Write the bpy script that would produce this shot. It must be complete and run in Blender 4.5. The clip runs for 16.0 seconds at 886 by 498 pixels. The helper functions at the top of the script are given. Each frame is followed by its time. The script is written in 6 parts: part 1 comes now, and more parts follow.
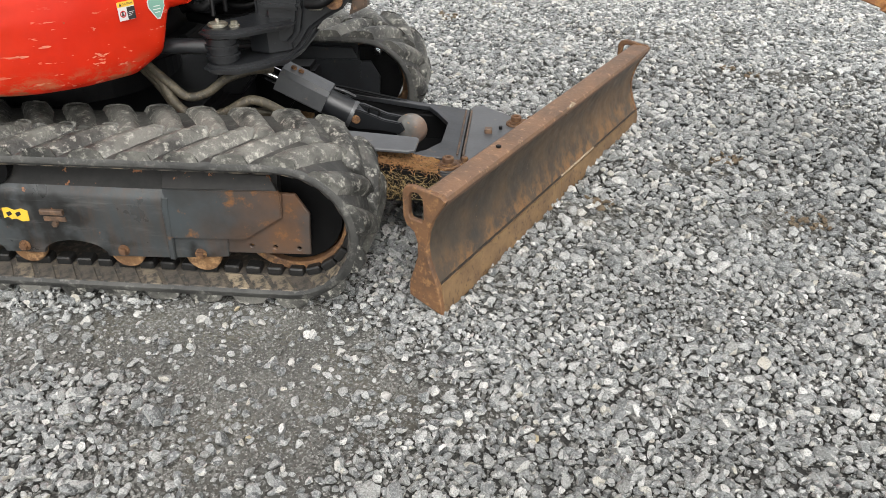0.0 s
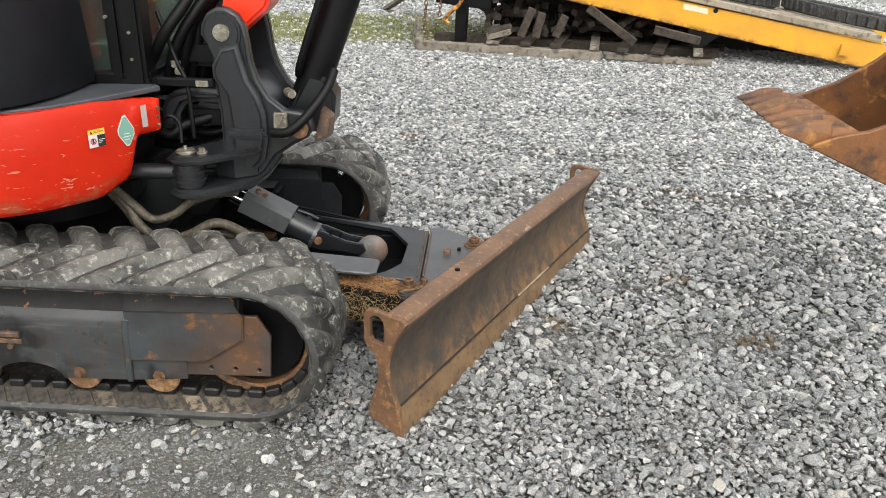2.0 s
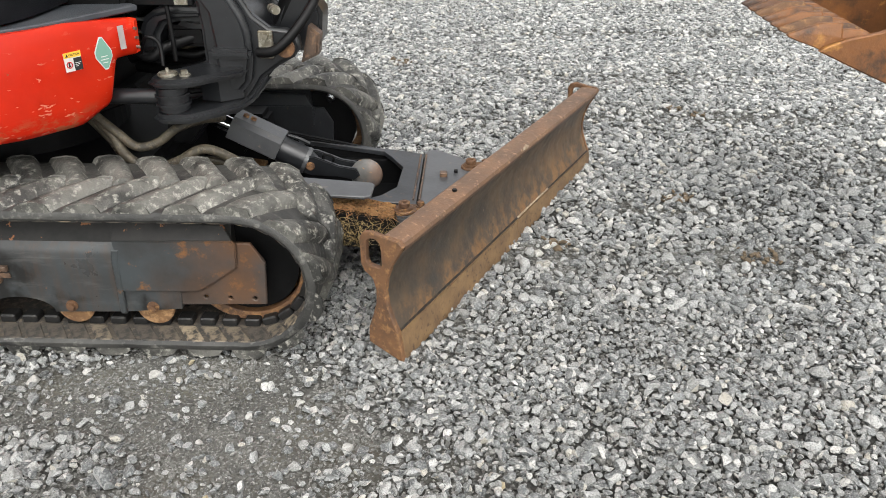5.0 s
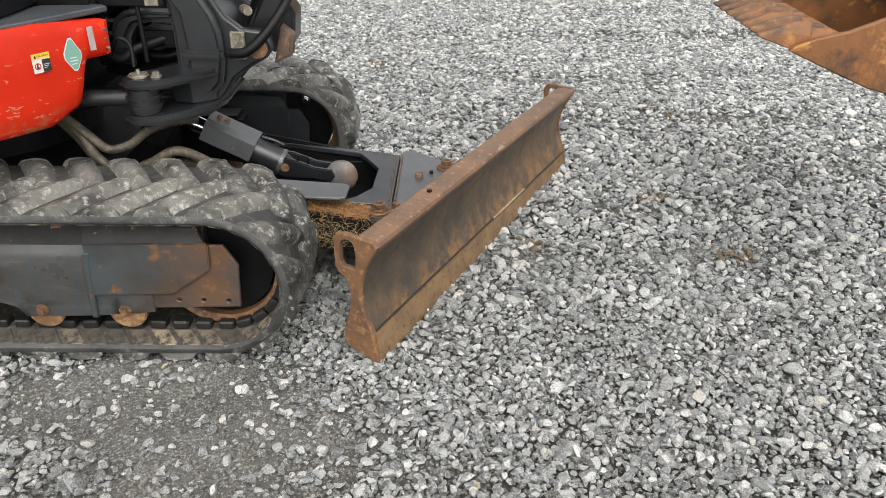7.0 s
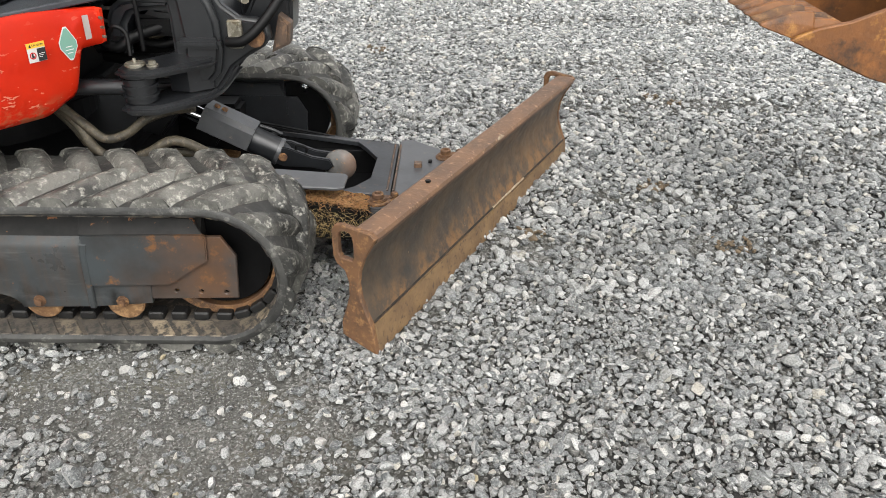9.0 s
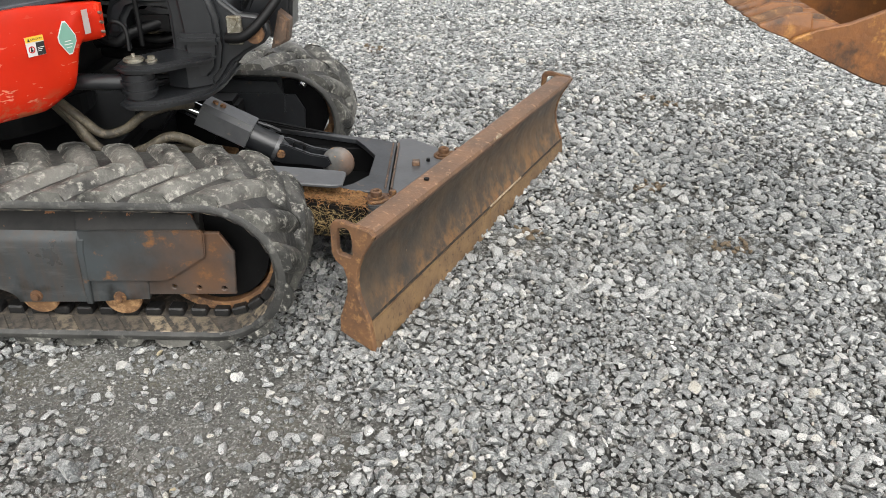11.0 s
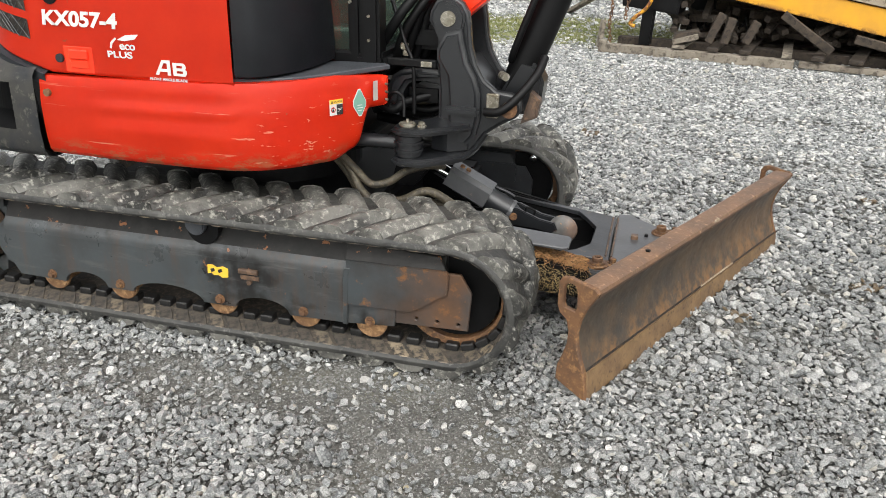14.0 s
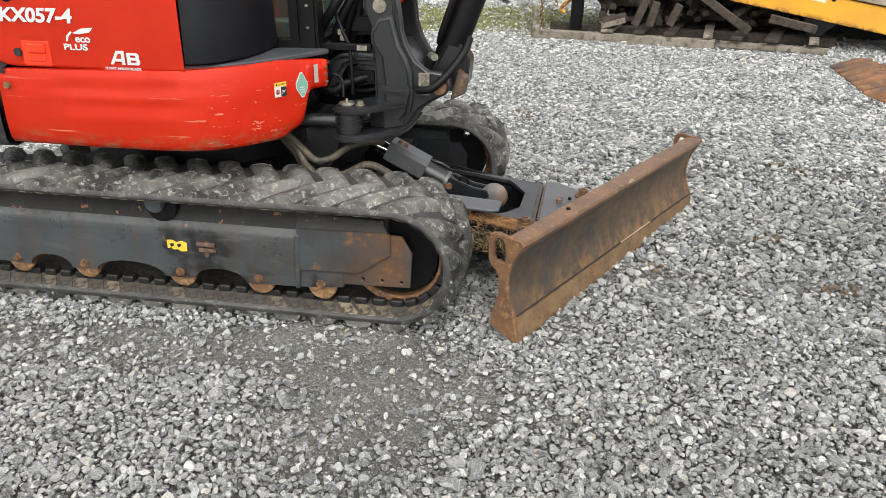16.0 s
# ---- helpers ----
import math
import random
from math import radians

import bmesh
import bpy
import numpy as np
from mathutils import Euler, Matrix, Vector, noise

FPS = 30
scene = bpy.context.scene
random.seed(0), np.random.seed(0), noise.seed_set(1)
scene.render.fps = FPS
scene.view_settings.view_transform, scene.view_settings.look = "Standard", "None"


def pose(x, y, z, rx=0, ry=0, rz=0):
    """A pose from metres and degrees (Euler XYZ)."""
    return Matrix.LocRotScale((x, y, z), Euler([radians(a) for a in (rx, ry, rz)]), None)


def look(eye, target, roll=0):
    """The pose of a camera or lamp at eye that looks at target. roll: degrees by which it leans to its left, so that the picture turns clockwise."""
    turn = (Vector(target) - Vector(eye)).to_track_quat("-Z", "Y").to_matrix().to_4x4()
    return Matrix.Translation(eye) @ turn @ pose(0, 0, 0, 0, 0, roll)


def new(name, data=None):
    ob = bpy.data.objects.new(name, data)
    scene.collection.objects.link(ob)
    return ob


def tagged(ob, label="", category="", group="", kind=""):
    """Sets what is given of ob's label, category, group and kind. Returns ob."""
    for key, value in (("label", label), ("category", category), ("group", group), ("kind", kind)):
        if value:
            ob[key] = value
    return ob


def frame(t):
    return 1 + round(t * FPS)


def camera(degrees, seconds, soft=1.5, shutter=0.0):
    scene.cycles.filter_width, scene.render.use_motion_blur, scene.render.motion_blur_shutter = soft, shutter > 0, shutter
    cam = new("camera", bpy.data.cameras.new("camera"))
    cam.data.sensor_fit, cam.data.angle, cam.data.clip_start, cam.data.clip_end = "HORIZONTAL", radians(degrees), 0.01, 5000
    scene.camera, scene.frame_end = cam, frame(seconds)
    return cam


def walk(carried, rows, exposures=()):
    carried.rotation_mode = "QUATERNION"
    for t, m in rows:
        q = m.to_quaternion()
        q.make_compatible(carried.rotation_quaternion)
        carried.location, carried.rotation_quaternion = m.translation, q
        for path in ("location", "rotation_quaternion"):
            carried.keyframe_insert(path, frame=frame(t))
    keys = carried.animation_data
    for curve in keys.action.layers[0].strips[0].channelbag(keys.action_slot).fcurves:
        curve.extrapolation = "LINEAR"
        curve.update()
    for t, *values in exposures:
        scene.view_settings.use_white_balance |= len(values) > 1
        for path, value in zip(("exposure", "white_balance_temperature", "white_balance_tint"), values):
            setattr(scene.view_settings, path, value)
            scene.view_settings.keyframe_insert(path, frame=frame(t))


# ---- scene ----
cam = camera(58.0, 16.0, 0.4)
PATH = [
    (0, (1.754, -2.995, 1.556), (1.571, -1.294, 0.52), -0.5),
    (0.5, (1.75, -2.997, 1.559), (1.589, -1.265, 0.573), -0.0),
    (1, (1.753, -3.016, 1.587), (1.623, -1.238, 0.683), 0.5),
    (1.5, (1.756, -3.025, 1.632), (1.66, -1.206, 0.805), 1.1),
    (2, (1.747, -3.025, 1.63), (1.659, -1.193, 0.831), 1.2),
    (2.5, (1.742, -3.025, 1.629), (1.633, -1.199, 0.82), 1.0),
    (3, (1.724, -3.028, 1.613), (1.553, -1.23, 0.754), 0.2),
    (3.5, (1.689, -3.039, 1.579), (1.417, -1.298, 0.635), -1.3),
    (4, (1.708, -3.021, 1.58), (1.466, -1.284, 0.619), -1.8),
    (4.5, (1.729, -2.975, 1.565), (1.611, -1.22, 0.613), -0.5),
    (7, (1.77, -2.974, 1.547), (1.737, -1.209, 0.607), -0.1),
    (7.5, (1.766, -2.962, 1.555), (1.73, -1.208, 0.595), -0.1),
    (8, (1.768, -2.949, 1.555), (1.731, -1.202, 0.583), -0.1),
    (8.5, (1.775, -2.944, 1.561), (1.74, -1.199, 0.584), -0.0),
    (9, (1.773, -2.953, 1.562), (1.741, -1.207, 0.587), -0.0),
    (9.5, (1.769, -2.958, 1.555), (1.743, -1.212, 0.579), 0.1),
    (12, (1.755, -2.965, 1.553), (1.729, -1.211, 0.593), 1.2),
    (12.5, (1.739, -2.989, 1.558), (1.601, -1.225, 0.626), 1.1),
    (13, (1.685, -3.048, 1.572), (1.424, -1.28, 0.674), 1.1),
    (13.5, (1.698, -3.144, 1.57), (1.302, -1.373, 0.73), 1.0),
    (14, (1.632, -3.292, 1.605), (1.166, -1.517, 0.81), 1.2),
    (14.5, (1.565, -3.481, 1.643), (1.076, -1.68, 0.924), 0.9),
    (15, (1.582, -3.565, 1.643), (1.074, -1.774, 0.91), 1.0),
    (15.5, (1.713, -3.598, 1.621), (1.29, -1.812, 0.825), 0.6),
    (16, (1.752, -3.604, 1.621), (1.406, -1.808, 0.812), 0.1),
]
walk(cam, [(t, look(eye, target, roll)) for t, eye, target, roll in PATH])
# ==== built below ====

# ---- light ----
SUN_EL, SUN_AZ = 52.0, 164.0
world = bpy.data.worlds.new("overcast_sky")
scene.world = world
world.use_nodes = True
wn = world.node_tree
sky = wn.nodes.new("ShaderNodeTexSky")
sky.sky_type = "NISHITA"
sky.sun_disc = False
sky.sun_elevation = radians(SUN_EL)
sky.sun_rotation = radians(SUN_AZ)
sky.air_density, sky.dust_density, sky.ozone_density = 1.0, 4.0, 1.0
grey = wn.nodes.new("ShaderNodeHueSaturation")
grey.inputs["Saturation"].default_value = 0.12
wn.links.new(sky.outputs[0], grey.inputs["Color"])
wn.links.new(grey.outputs[0], wn.nodes["Background"].inputs[0])
wn.nodes["Background"].inputs[1].default_value = 0.15
sun = new("sun", bpy.data.lights.new("sun", "SUN"))
sun.data.energy, sun.data.angle, sun.data.color = 1.35, radians(120), (1.0, 0.975, 0.88)
sun.matrix_world = look((0, 0, 30), (-0.16, 0.55, 30 - 0.82))
scene.view_settings.exposure = 0.72

# ---- materials ----


def mat(name, rough=0.6, metal=0.0, spec=0.5):
    m = bpy.data.materials.new(name)
    m.use_nodes = True
    b = m.node_tree.nodes["Principled BSDF"]
    b.inputs["Roughness"].default_value = rough
    b.inputs["Metallic"].default_value = metal
    b.inputs["Specular IOR Level"].default_value = spec
    return m


def nd(m, kind, **kw):
    n = m.node_tree.nodes.new(kind)
    for k, v in kw.items():
        n.inputs[k.replace("_", " ")].default_value = v
    return n


def ln(m, a, b):
    m.node_tree.links.new(a, b)


def coords(m):
    return nd(m, "ShaderNodeTexCoord").outputs["Object"]


def noise_fac(m, scale, detail=6.0, lo=0.4, hi=0.6, rough=0.6, vec=None, stretch=None):
    t = nd(m, "ShaderNodeTexNoise", Scale=scale, Detail=detail, Roughness=rough)
    v = vec or coords(m)
    if stretch:
        mp = nd(m, "ShaderNodeMapping")
        mp.inputs["Scale"].default_value = stretch
        ln(m, v, mp.inputs["Vector"])
        v = mp.outputs[0]
    ln(m, v, t.inputs["Vector"])
    r = nd(m, "ShaderNodeMapRange")
    r.inputs["From Min"].default_value, r.inputs["From Max"].default_value = lo, hi
    ln(m, t.outputs["Fac"], r.inputs["Value"])
    return r.outputs[0]


def mix(m, fac, a, b, blend="MIX"):
    n = m.node_tree.nodes.new("ShaderNodeMix")
    n.data_type, n.blend_type = "RGBA", blend
    for sock, v in ((n.inputs[0], fac), (n.inputs[6], a), (n.inputs[7], b)):
        if isinstance(v, (int, float)):
            sock.default_value = v
        elif isinstance(v, tuple):
            sock.default_value = (*v, 1.0)
        else:
            ln(m, v, sock)
    return n.outputs[2]


def times(m, a, b):
    n = m.node_tree.nodes.new("ShaderNodeMath")
    n.operation = "MULTIPLY"
    for sock, v in ((n.inputs[0], a), (n.inputs[1], b)):
        if isinstance(v, (int, float)):
            sock.default_value = v
        else:
            ln(m, v, sock)
    return n.outputs[0]


def base(m):
    return m.node_tree.nodes["Principled BSDF"].inputs["Base Color"]


def rough_of(m, sock):
    ln(m, sock, m.node_tree.nodes["Principled BSDF"].inputs["Roughness"])


def bump(m, height, strength=0.3, dist=0.005):
    b = nd(m, "ShaderNodeBump", Strength=strength, Distance=dist)
    ln(m, height, b.inputs["Height"])
    ln(m, b.outputs[0], m.node_tree.nodes["Principled BSDF"].inputs["Normal"])


def worn(name, c1, c2, c3, s1=9.0, s2=40.0, cover=(0.45, 0.6), rough=0.6, metal=0.0, spec=0.5, bumps=0.25, fine=(0.5, 0.62)):
    """Two colours in broad patches and a third in fine flecks."""
    m = mat(name, rough, metal, spec)
    broad = noise_fac(m, s1, 7, cover[0], cover[1], 0.65)
    col = mix(m, broad, c1, c2)
    flecks = noise_fac(m, s2, 5, fine[0], fine[1], 0.7)
    ln(m, mix(m, flecks, col, c3), base(m))
    bump(m, noise_fac(m, s2 * 2.2, 4, 0.2, 0.8), bumps, 0.003)
    return m


M_rubber = worn("rubber", (0.026, 0.026, 0.025), (0.062, 0.061, 0.056), (0.2, 0.195, 0.175), 7, 26, (0.4, 0.66), 0.55, bumps=0.6, fine=(0.54, 0.76))
M_guide = worn("black_guide_rubber", (0.009, 0.009, 0.009), (0.016, 0.0155, 0.015), (0.05, 0.045, 0.038), 8, 30, (0.4, 0.66), 0.5, bumps=0.3, fine=(0.56, 0.8))
M_lug = worn("lug_rubber", (0.026, 0.026, 0.024), (0.15, 0.147, 0.132), (0.40, 0.392, 0.345), 4.2, 38, (0.43, 0.6), 0.48, bumps=0.9, fine=(0.53, 0.69))
M_muddy = worn("muddy_rubber", (0.045, 0.042, 0.038), (0.075, 0.062, 0.049), (0.13, 0.105, 0.08), 10, 45, (0.42, 0.6), 0.8, bumps=0.5)
M_pad = mat("inner_track_pad", 0.75)
_i = nd(M_pad, "ShaderNodeObjectInfo")
_pr = nd(M_pad, "ShaderNodeMapRange")
_pr.inputs["From Min"].default_value, _pr.inputs["From Max"].default_value = 0.45, 1.0
ln(M_pad, _i.outputs["Random"], _pr.inputs["Value"])
_c = mix(M_pad, _pr.outputs[0], (0.085, 0.072, 0.058), (0.30, 0.24, 0.165))
ln(M_pad, mix(M_pad, noise_fac(M_pad, 40, 6, 0.45, 0.6), _c, (0.035, 0.032, 0.029)), base(M_pad))
bump(M_pad, noise_fac(M_pad, 90, 4, 0.2, 0.8), 0.4, 0.003)
M_frame = mat("grey_frame_paint", 0.36, 0.0, 0.55)
_c = mix(M_frame, noise_fac(M_frame, 2.6, 7, 0.42, 0.62, 0.65), (0.054, 0.062, 0.066), (0.036, 0.0375, 0.038))
_c = mix(M_frame, times(M_frame, noise_fac(M_frame, 3.1, 5, 0.56, 0.62, 0.6), 0.85), _c, (0.011, 0.0105, 0.01))
_c = mix(M_frame, times(M_frame, noise_fac(M_frame, 11, 8, 0.5, 0.66, 0.72, stretch=(1, 1, 0.16)), 0.55), _c, (0.085, 0.05, 0.032))
_c = mix(M_frame, times(M_frame, noise_fac(M_frame, 26, 7, 0.55, 0.68, 0.7, stretch=(0.2, 1, 1)), 0.35), _c, (0.13, 0.13, 0.125))
_c = mix(M_frame, noise_fac(M_frame, 15, 8, 0.645, 0.675, 0.72), _c, (0.24, 0.1, 0.042))
ln(M_frame, _c, base(M_frame))
rough_of(M_frame, noise_fac(M_frame, 9, 6, -0.2, 1.9))
bump(M_frame, noise_fac(M_frame, 30, 5, 0.2, 0.8), 0.14, 0.003)
# sloping tops of frame and guard: darker than the side paint, rust-flecked
M_frametop = worn("dark_frame_top", (0.015, 0.0147, 0.0142), (0.03, 0.0285, 0.027), (0.27, 0.115, 0.05), 5, 19, (0.42, 0.62), 0.58, spec=0.28, bumps=0.2, fine=(0.635, 0.665))
M_roller = worn("tan_rust", (0.2, 0.108, 0.048), (0.12, 0.062, 0.03), (0.32, 0.19, 0.09), 9, 45, (0.4, 0.62), 0.6, bumps=0.3)
M_plate = mat("rust_blushed_plate", 0.4, 0.0, 0.5)
_x = nd(M_plate, "ShaderNodeSeparateXYZ")
ln(M_plate, coords(M_plate), _x.inputs[0])
_wash = nd(M_plate, "ShaderNodeMapRange")
_wash.inputs["From Min"].default_value, _wash.inputs["From Max"].default_value = 0.66, 1.04
ln(M_plate, _x.outputs["X"], _wash.inputs["Value"])
_c = mix(M_plate, noise_fac(M_plate, 6, 6, 0.4, 0.66), (0.048, 0.056, 0.06), (0.032, 0.031, 0.03))
_c = mix(M_plate, times(M_plate, _wash.outputs[0], noise_fac(M_plate, 4.5, 6, 0.34, 0.6)), _c, (0.115, 0.06, 0.032))
_c = mix(M_plate, noise_fac(M_plate, 15, 7, 0.57, 0.68, 0.7), _c, (0.19, 0.088, 0.034))
ln(M_plate, _c, base(M_plate))
bump(M_plate, noise_fac(M_plate, 40, 5, 0.2, 0.8), 0.15, 0.003)
M_rust = worn("rust", (0.165, 0.082, 0.037), (0.085, 0.046, 0.027), (0.31, 0.165, 0.065), 8, 40, (0.4, 0.62), 0.66, bumps=0.5, fine=(0.52, 0.68))
M_rustedge = worn("rusted_cutting_steel", (0.21, 0.13, 0.062), (0.14, 0.085, 0.044), (0.07, 0.042, 0.026), 9, 42, (0.4, 0.62), 0.68, bumps=0.4, fine=(0.55, 0.66))
M_rusttop = worn("rust_brown_steel", (0.175, 0.097, 0.055), (0.11, 0.066, 0.042), (0.36, 0.22, 0.13), 7, 44, (0.4, 0.62), 0.5, bumps=0.3, fine=(0.57, 0.68))
M_board = mat("scuffed_mouldboard", 0.42, 0.0, 0.5)
_z = nd(M_board, "ShaderNodeSeparateXYZ")
ln(M_board, coords(M_board), _z.inputs[0])
_lowz = nd(M_board, "ShaderNodeMapRange")
_lowz.inputs["From Min"].default_value, _lowz.inputs["From Max"].default_value = 0.19, 0.10
ln(M_board, _z.outputs["Z"], _lowz.inputs["Value"])
_side = nd(M_board, "ShaderNodeMapRange")
_side.inputs["From Min"].default_value, _side.inputs["From Max"].default_value = -0.3, 0.5
ln(M_board, _z.outputs["Y"], _side.inputs["Value"])
_c = mix(M_board, noise_fac(M_board, 3.5, 7, 0.4, 0.62, 0.65), (0.036, 0.031, 0.026), (0.07, 0.051, 0.034))
_c = mix(M_board, times(M_board, _side.outputs[0], times(M_board, noise_fac(M_board, 7, 8, 0.36, 0.6, 0.72), 0.7)), _c, (0.15, 0.09, 0.046))
_c = mix(M_board, times(M_board, noise_fac(M_board, 9, 8, 0.48, 0.66, 0.72), 0.5), _c, (0.12, 0.072, 0.038))
_c = mix(M_board, times(M_board, _lowz.outputs[0], noise_fac(M_board, 14, 8, 0.46, 0.6, 0.72)), _c, (0.2, 0.105, 0.042))
_c = mix(M_board, noise_fac(M_board, 34, 9, 0.65, 0.68, 0.75, stretch=(1, 1, 0.4)), _c, (0.3, 0.22, 0.15))
_c = mix(M_board, times(M_board, noise_fac(M_board, 21, 8, 0.62, 0.7, 0.7, stretch=(1, 1, 0.4)), 0.6), _c, (0.024, 0.02, 0.017))
ln(M_board, _c, base(M_board))
rough_of(M_board, noise_fac(M_board, 20, 5, -0.6, 1.6))
bump(M_board, noise_fac(M_board, 55, 5, 0.2, 0.8), 0.2, 0.003)
M_groove = worn("dark_seam_groove", (0.012, 0.01, 0.009), (0.02, 0.017, 0.014), (0.06, 0.04, 0.025), 20, 60, (0.4, 0.6), 0.7)
M_bare = worn("bare_scraped_steel", (0.42, 0.35, 0.26), (0.3, 0.22, 0.14), (0.2, 0.12, 0.07), 25, 80, (0.42, 0.6), 0.45, bumps=0.2)
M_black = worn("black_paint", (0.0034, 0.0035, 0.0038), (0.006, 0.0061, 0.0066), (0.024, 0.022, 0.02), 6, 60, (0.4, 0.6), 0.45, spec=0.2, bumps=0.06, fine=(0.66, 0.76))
# darker copy of the frame paint: the far frame's shade is in the colour
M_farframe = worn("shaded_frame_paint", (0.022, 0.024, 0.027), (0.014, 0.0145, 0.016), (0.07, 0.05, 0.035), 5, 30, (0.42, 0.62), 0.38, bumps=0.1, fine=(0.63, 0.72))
M_cast = worn("black_casting", (0.0105, 0.0113, 0.0128), (0.0175, 0.0188, 0.021), (0.075, 0.07, 0.06), 6, 40, (0.4, 0.6), 0.3, spec=0.55, bumps=0.12, fine=(0.65, 0.76))
M_plastic = worn("black_plastic", (0.0155, 0.0168, 0.0205), (0.021, 0.0225, 0.027), (0.036, 0.036, 0.036), 5, 200, (0.4, 0.6), 0.45, spec=0.4, bumps=0.2, fine=(0.62, 0.8))
M_deck = worn("grey_deck_plastic", (0.04, 0.045, 0.053), (0.06, 0.066, 0.074), (0.11, 0.11, 0.11), 5, 150, (0.4, 0.6), 0.5, bumps=0.2, fine=(0.62, 0.8))
M_weight = worn("scuffed_casting_paint", (0.05, 0.054, 0.06), (0.105, 0.1, 0.09), (0.24, 0.225, 0.19), 3.5, 26, (0.42, 0.64), 0.55, bumps=0.25, fine=(0.56, 0.7))
M_steelarm = worn("dark_grey_steel", (0.075, 0.077, 0.081), (0.05, 0.051, 0.054), (0.16, 0.13, 0.105), 6, 30, (0.45, 0.65), 0.33, spec=0.65, bumps=0.1, fine=(0.61, 0.72))
M_boss = mat("rust_blushed_steel", 0.5)
_gs = nd(M_boss, "ShaderNodeSeparateXYZ")
ln(M_boss, coords(M_boss), _gs.inputs[0])
_gr = nd(M_boss, "ShaderNodeMapRange")
_gr.inputs["From Min"].default_value, _gr.inputs["From Max"].default_value = 1.315, 1.38
ln(M_boss, _gs.outputs["X"], _gr.inputs["Value"])
_c = mix(M_boss, noise_fac(M_boss, 14, 6, 0.4, 0.62), (0.15, 0.147, 0.14), (0.085, 0.082, 0.078))
_c = mix(M_boss, times(M_boss, _gr.outputs[0], noise_fac(M_boss, 18, 7, 0.3, 0.6)), _c, (0.17, 0.085, 0.045))
ln(M_boss, mix(M_boss, noise_fac(M_boss, 60, 6, 0.6, 0.66), _c, (0.27, 0.15, 0.07)), base(M_boss))
bump(M_boss, noise_fac(M_boss, 90, 5, 0.2, 0.8), 0.3, 0.002)
M_armdark = worn("black_arm_plate", (0.03, 0.032, 0.036), (0.014, 0.0145, 0.016), (0.11, 0.075, 0.05), 6, 26, (0.45, 0.65), 0.35, spec=0.6, bumps=0.1, fine=(0.6, 0.7))
M_chrome = mat("chrome", 0.12, 1.0)
base(M_chrome).default_value = (0.75, 0.76, 0.78, 1)
M_zinc = worn("zinc_cap", (0.30, 0.285, 0.235), (0.16, 0.14, 0.10), (0.42, 0.40, 0.34), 14, 60, (0.4, 0.6), 0.45, 0.7, bumps=0.1)
M_hose = worn("dusty_hose", (0.034, 0.029, 0.021), (0.07, 0.058, 0.038), (0.11, 0.092, 0.062), 12, 60, (0.4, 0.6), 0.6, bumps=0.3)
M_white = mat("white_vinyl", 0.45)
base(M_white).default_value = (0.62, 0.61, 0.59, 1)
M_labelyellow = mat("yellow_vinyl", 0.45)
base(M_labelyellow).default_value = (0.80, 0.50, 0.05, 1)
M_labelblack = mat("black_vinyl", 0.45)
base(M_labelblack).default_value = (0.02, 0.02, 0.02, 1)
M_labelgreen = mat("green_vinyl", 0.45)
base(M_labelgreen).default_value = (0.17, 0.34, 0.27, 1)
M_red = mat("red_paint", 0.28, 0.0, 0.4)
_f = noise_fac(M_red, 4.0, 5, 0.35, 0.65)
_c = mix(M_red, _f, (0.80, 0.030, 0.006), (0.87, 0.042, 0.009))
_mask = noise_fac(M_red, 3.2, 4, 0.42, 0.54)
_s = times(M_red, noise_fac(M_red, 30.0, 3, 0.63, 0.66, 0.6, stretch=(0.035, 1, 2.2)), _mask)
_zs0 = nd(M_red, "ShaderNodeSeparateXYZ")
ln(M_red, coords(M_red), _zs0.inputs[0])
_lowp = nd(M_red, "ShaderNodeMapRange")
_lowp.inputs["From Min"].default_value, _lowp.inputs["From Max"].default_value = 1.0, 0.9
ln(M_red, _zs0.outputs["Z"], _lowp.inputs["Value"])
_s = times(M_red, _s, _lowp.outputs[0])
_c = mix(M_red, times(M_red, _s, 0.7), _c, (0.9, 0.45, 0.3))
_g = noise_fac(M_red, 22.0, 6, 0.69, 0.72, 0.7, stretch=(0.6, 1, 1))
_c = mix(M_red, times(M_red, _g, 0.7), _c, (0.4, 0.13, 0.06))
_zs = nd(M_red, "ShaderNodeSeparateXYZ")
ln(M_red, coords(M_red), _zs.inputs[0])
_edge = nd(M_red, "ShaderNodeMapRange")
_edge.inputs["From Min"].default_value, _edge.inputs["From Max"].default_value = 0.765, 0.685
ln(M_red, _zs.outputs["Z"], _edge.inputs["Value"])
_chip = times(M_red, _edge.outputs[0], noise_fac(M_red, 19, 9, 0.5, 0.58, 0.75, stretch=(0.6, 1, 1.5)))
ln(M_red, mix(M_red, times(M_red, _chip, 0.8), _c, (0.5, 0.26, 0.12)), base(M_red))
rough_of(M_red, noise_fac(M_red, 14, 5, -0.9, 2.4))
M_red.node_tree.nodes["Principled BSDF"].inputs["Coat Weight"].default_value = 0.2
M_red.node_tree.nodes["Principled BSDF"].inputs["Coat Roughness"].default_value = 0.18
M_glass = mat("tinted_glass", 0.06)
base(M_glass).default_value = (0.12, 0.17, 0.14, 1)
M_glass.node_tree.nodes["Principled BSDF"].inputs["Transmission Weight"].default_value = 0.85
M_straw = worn("dry_grass_crust", (0.34, 0.165, 0.065), (0.46, 0.26, 0.11), (0.1, 0.06, 0.03), 30, 110, (0.4, 0.6), 0.9, bumps=0.9)
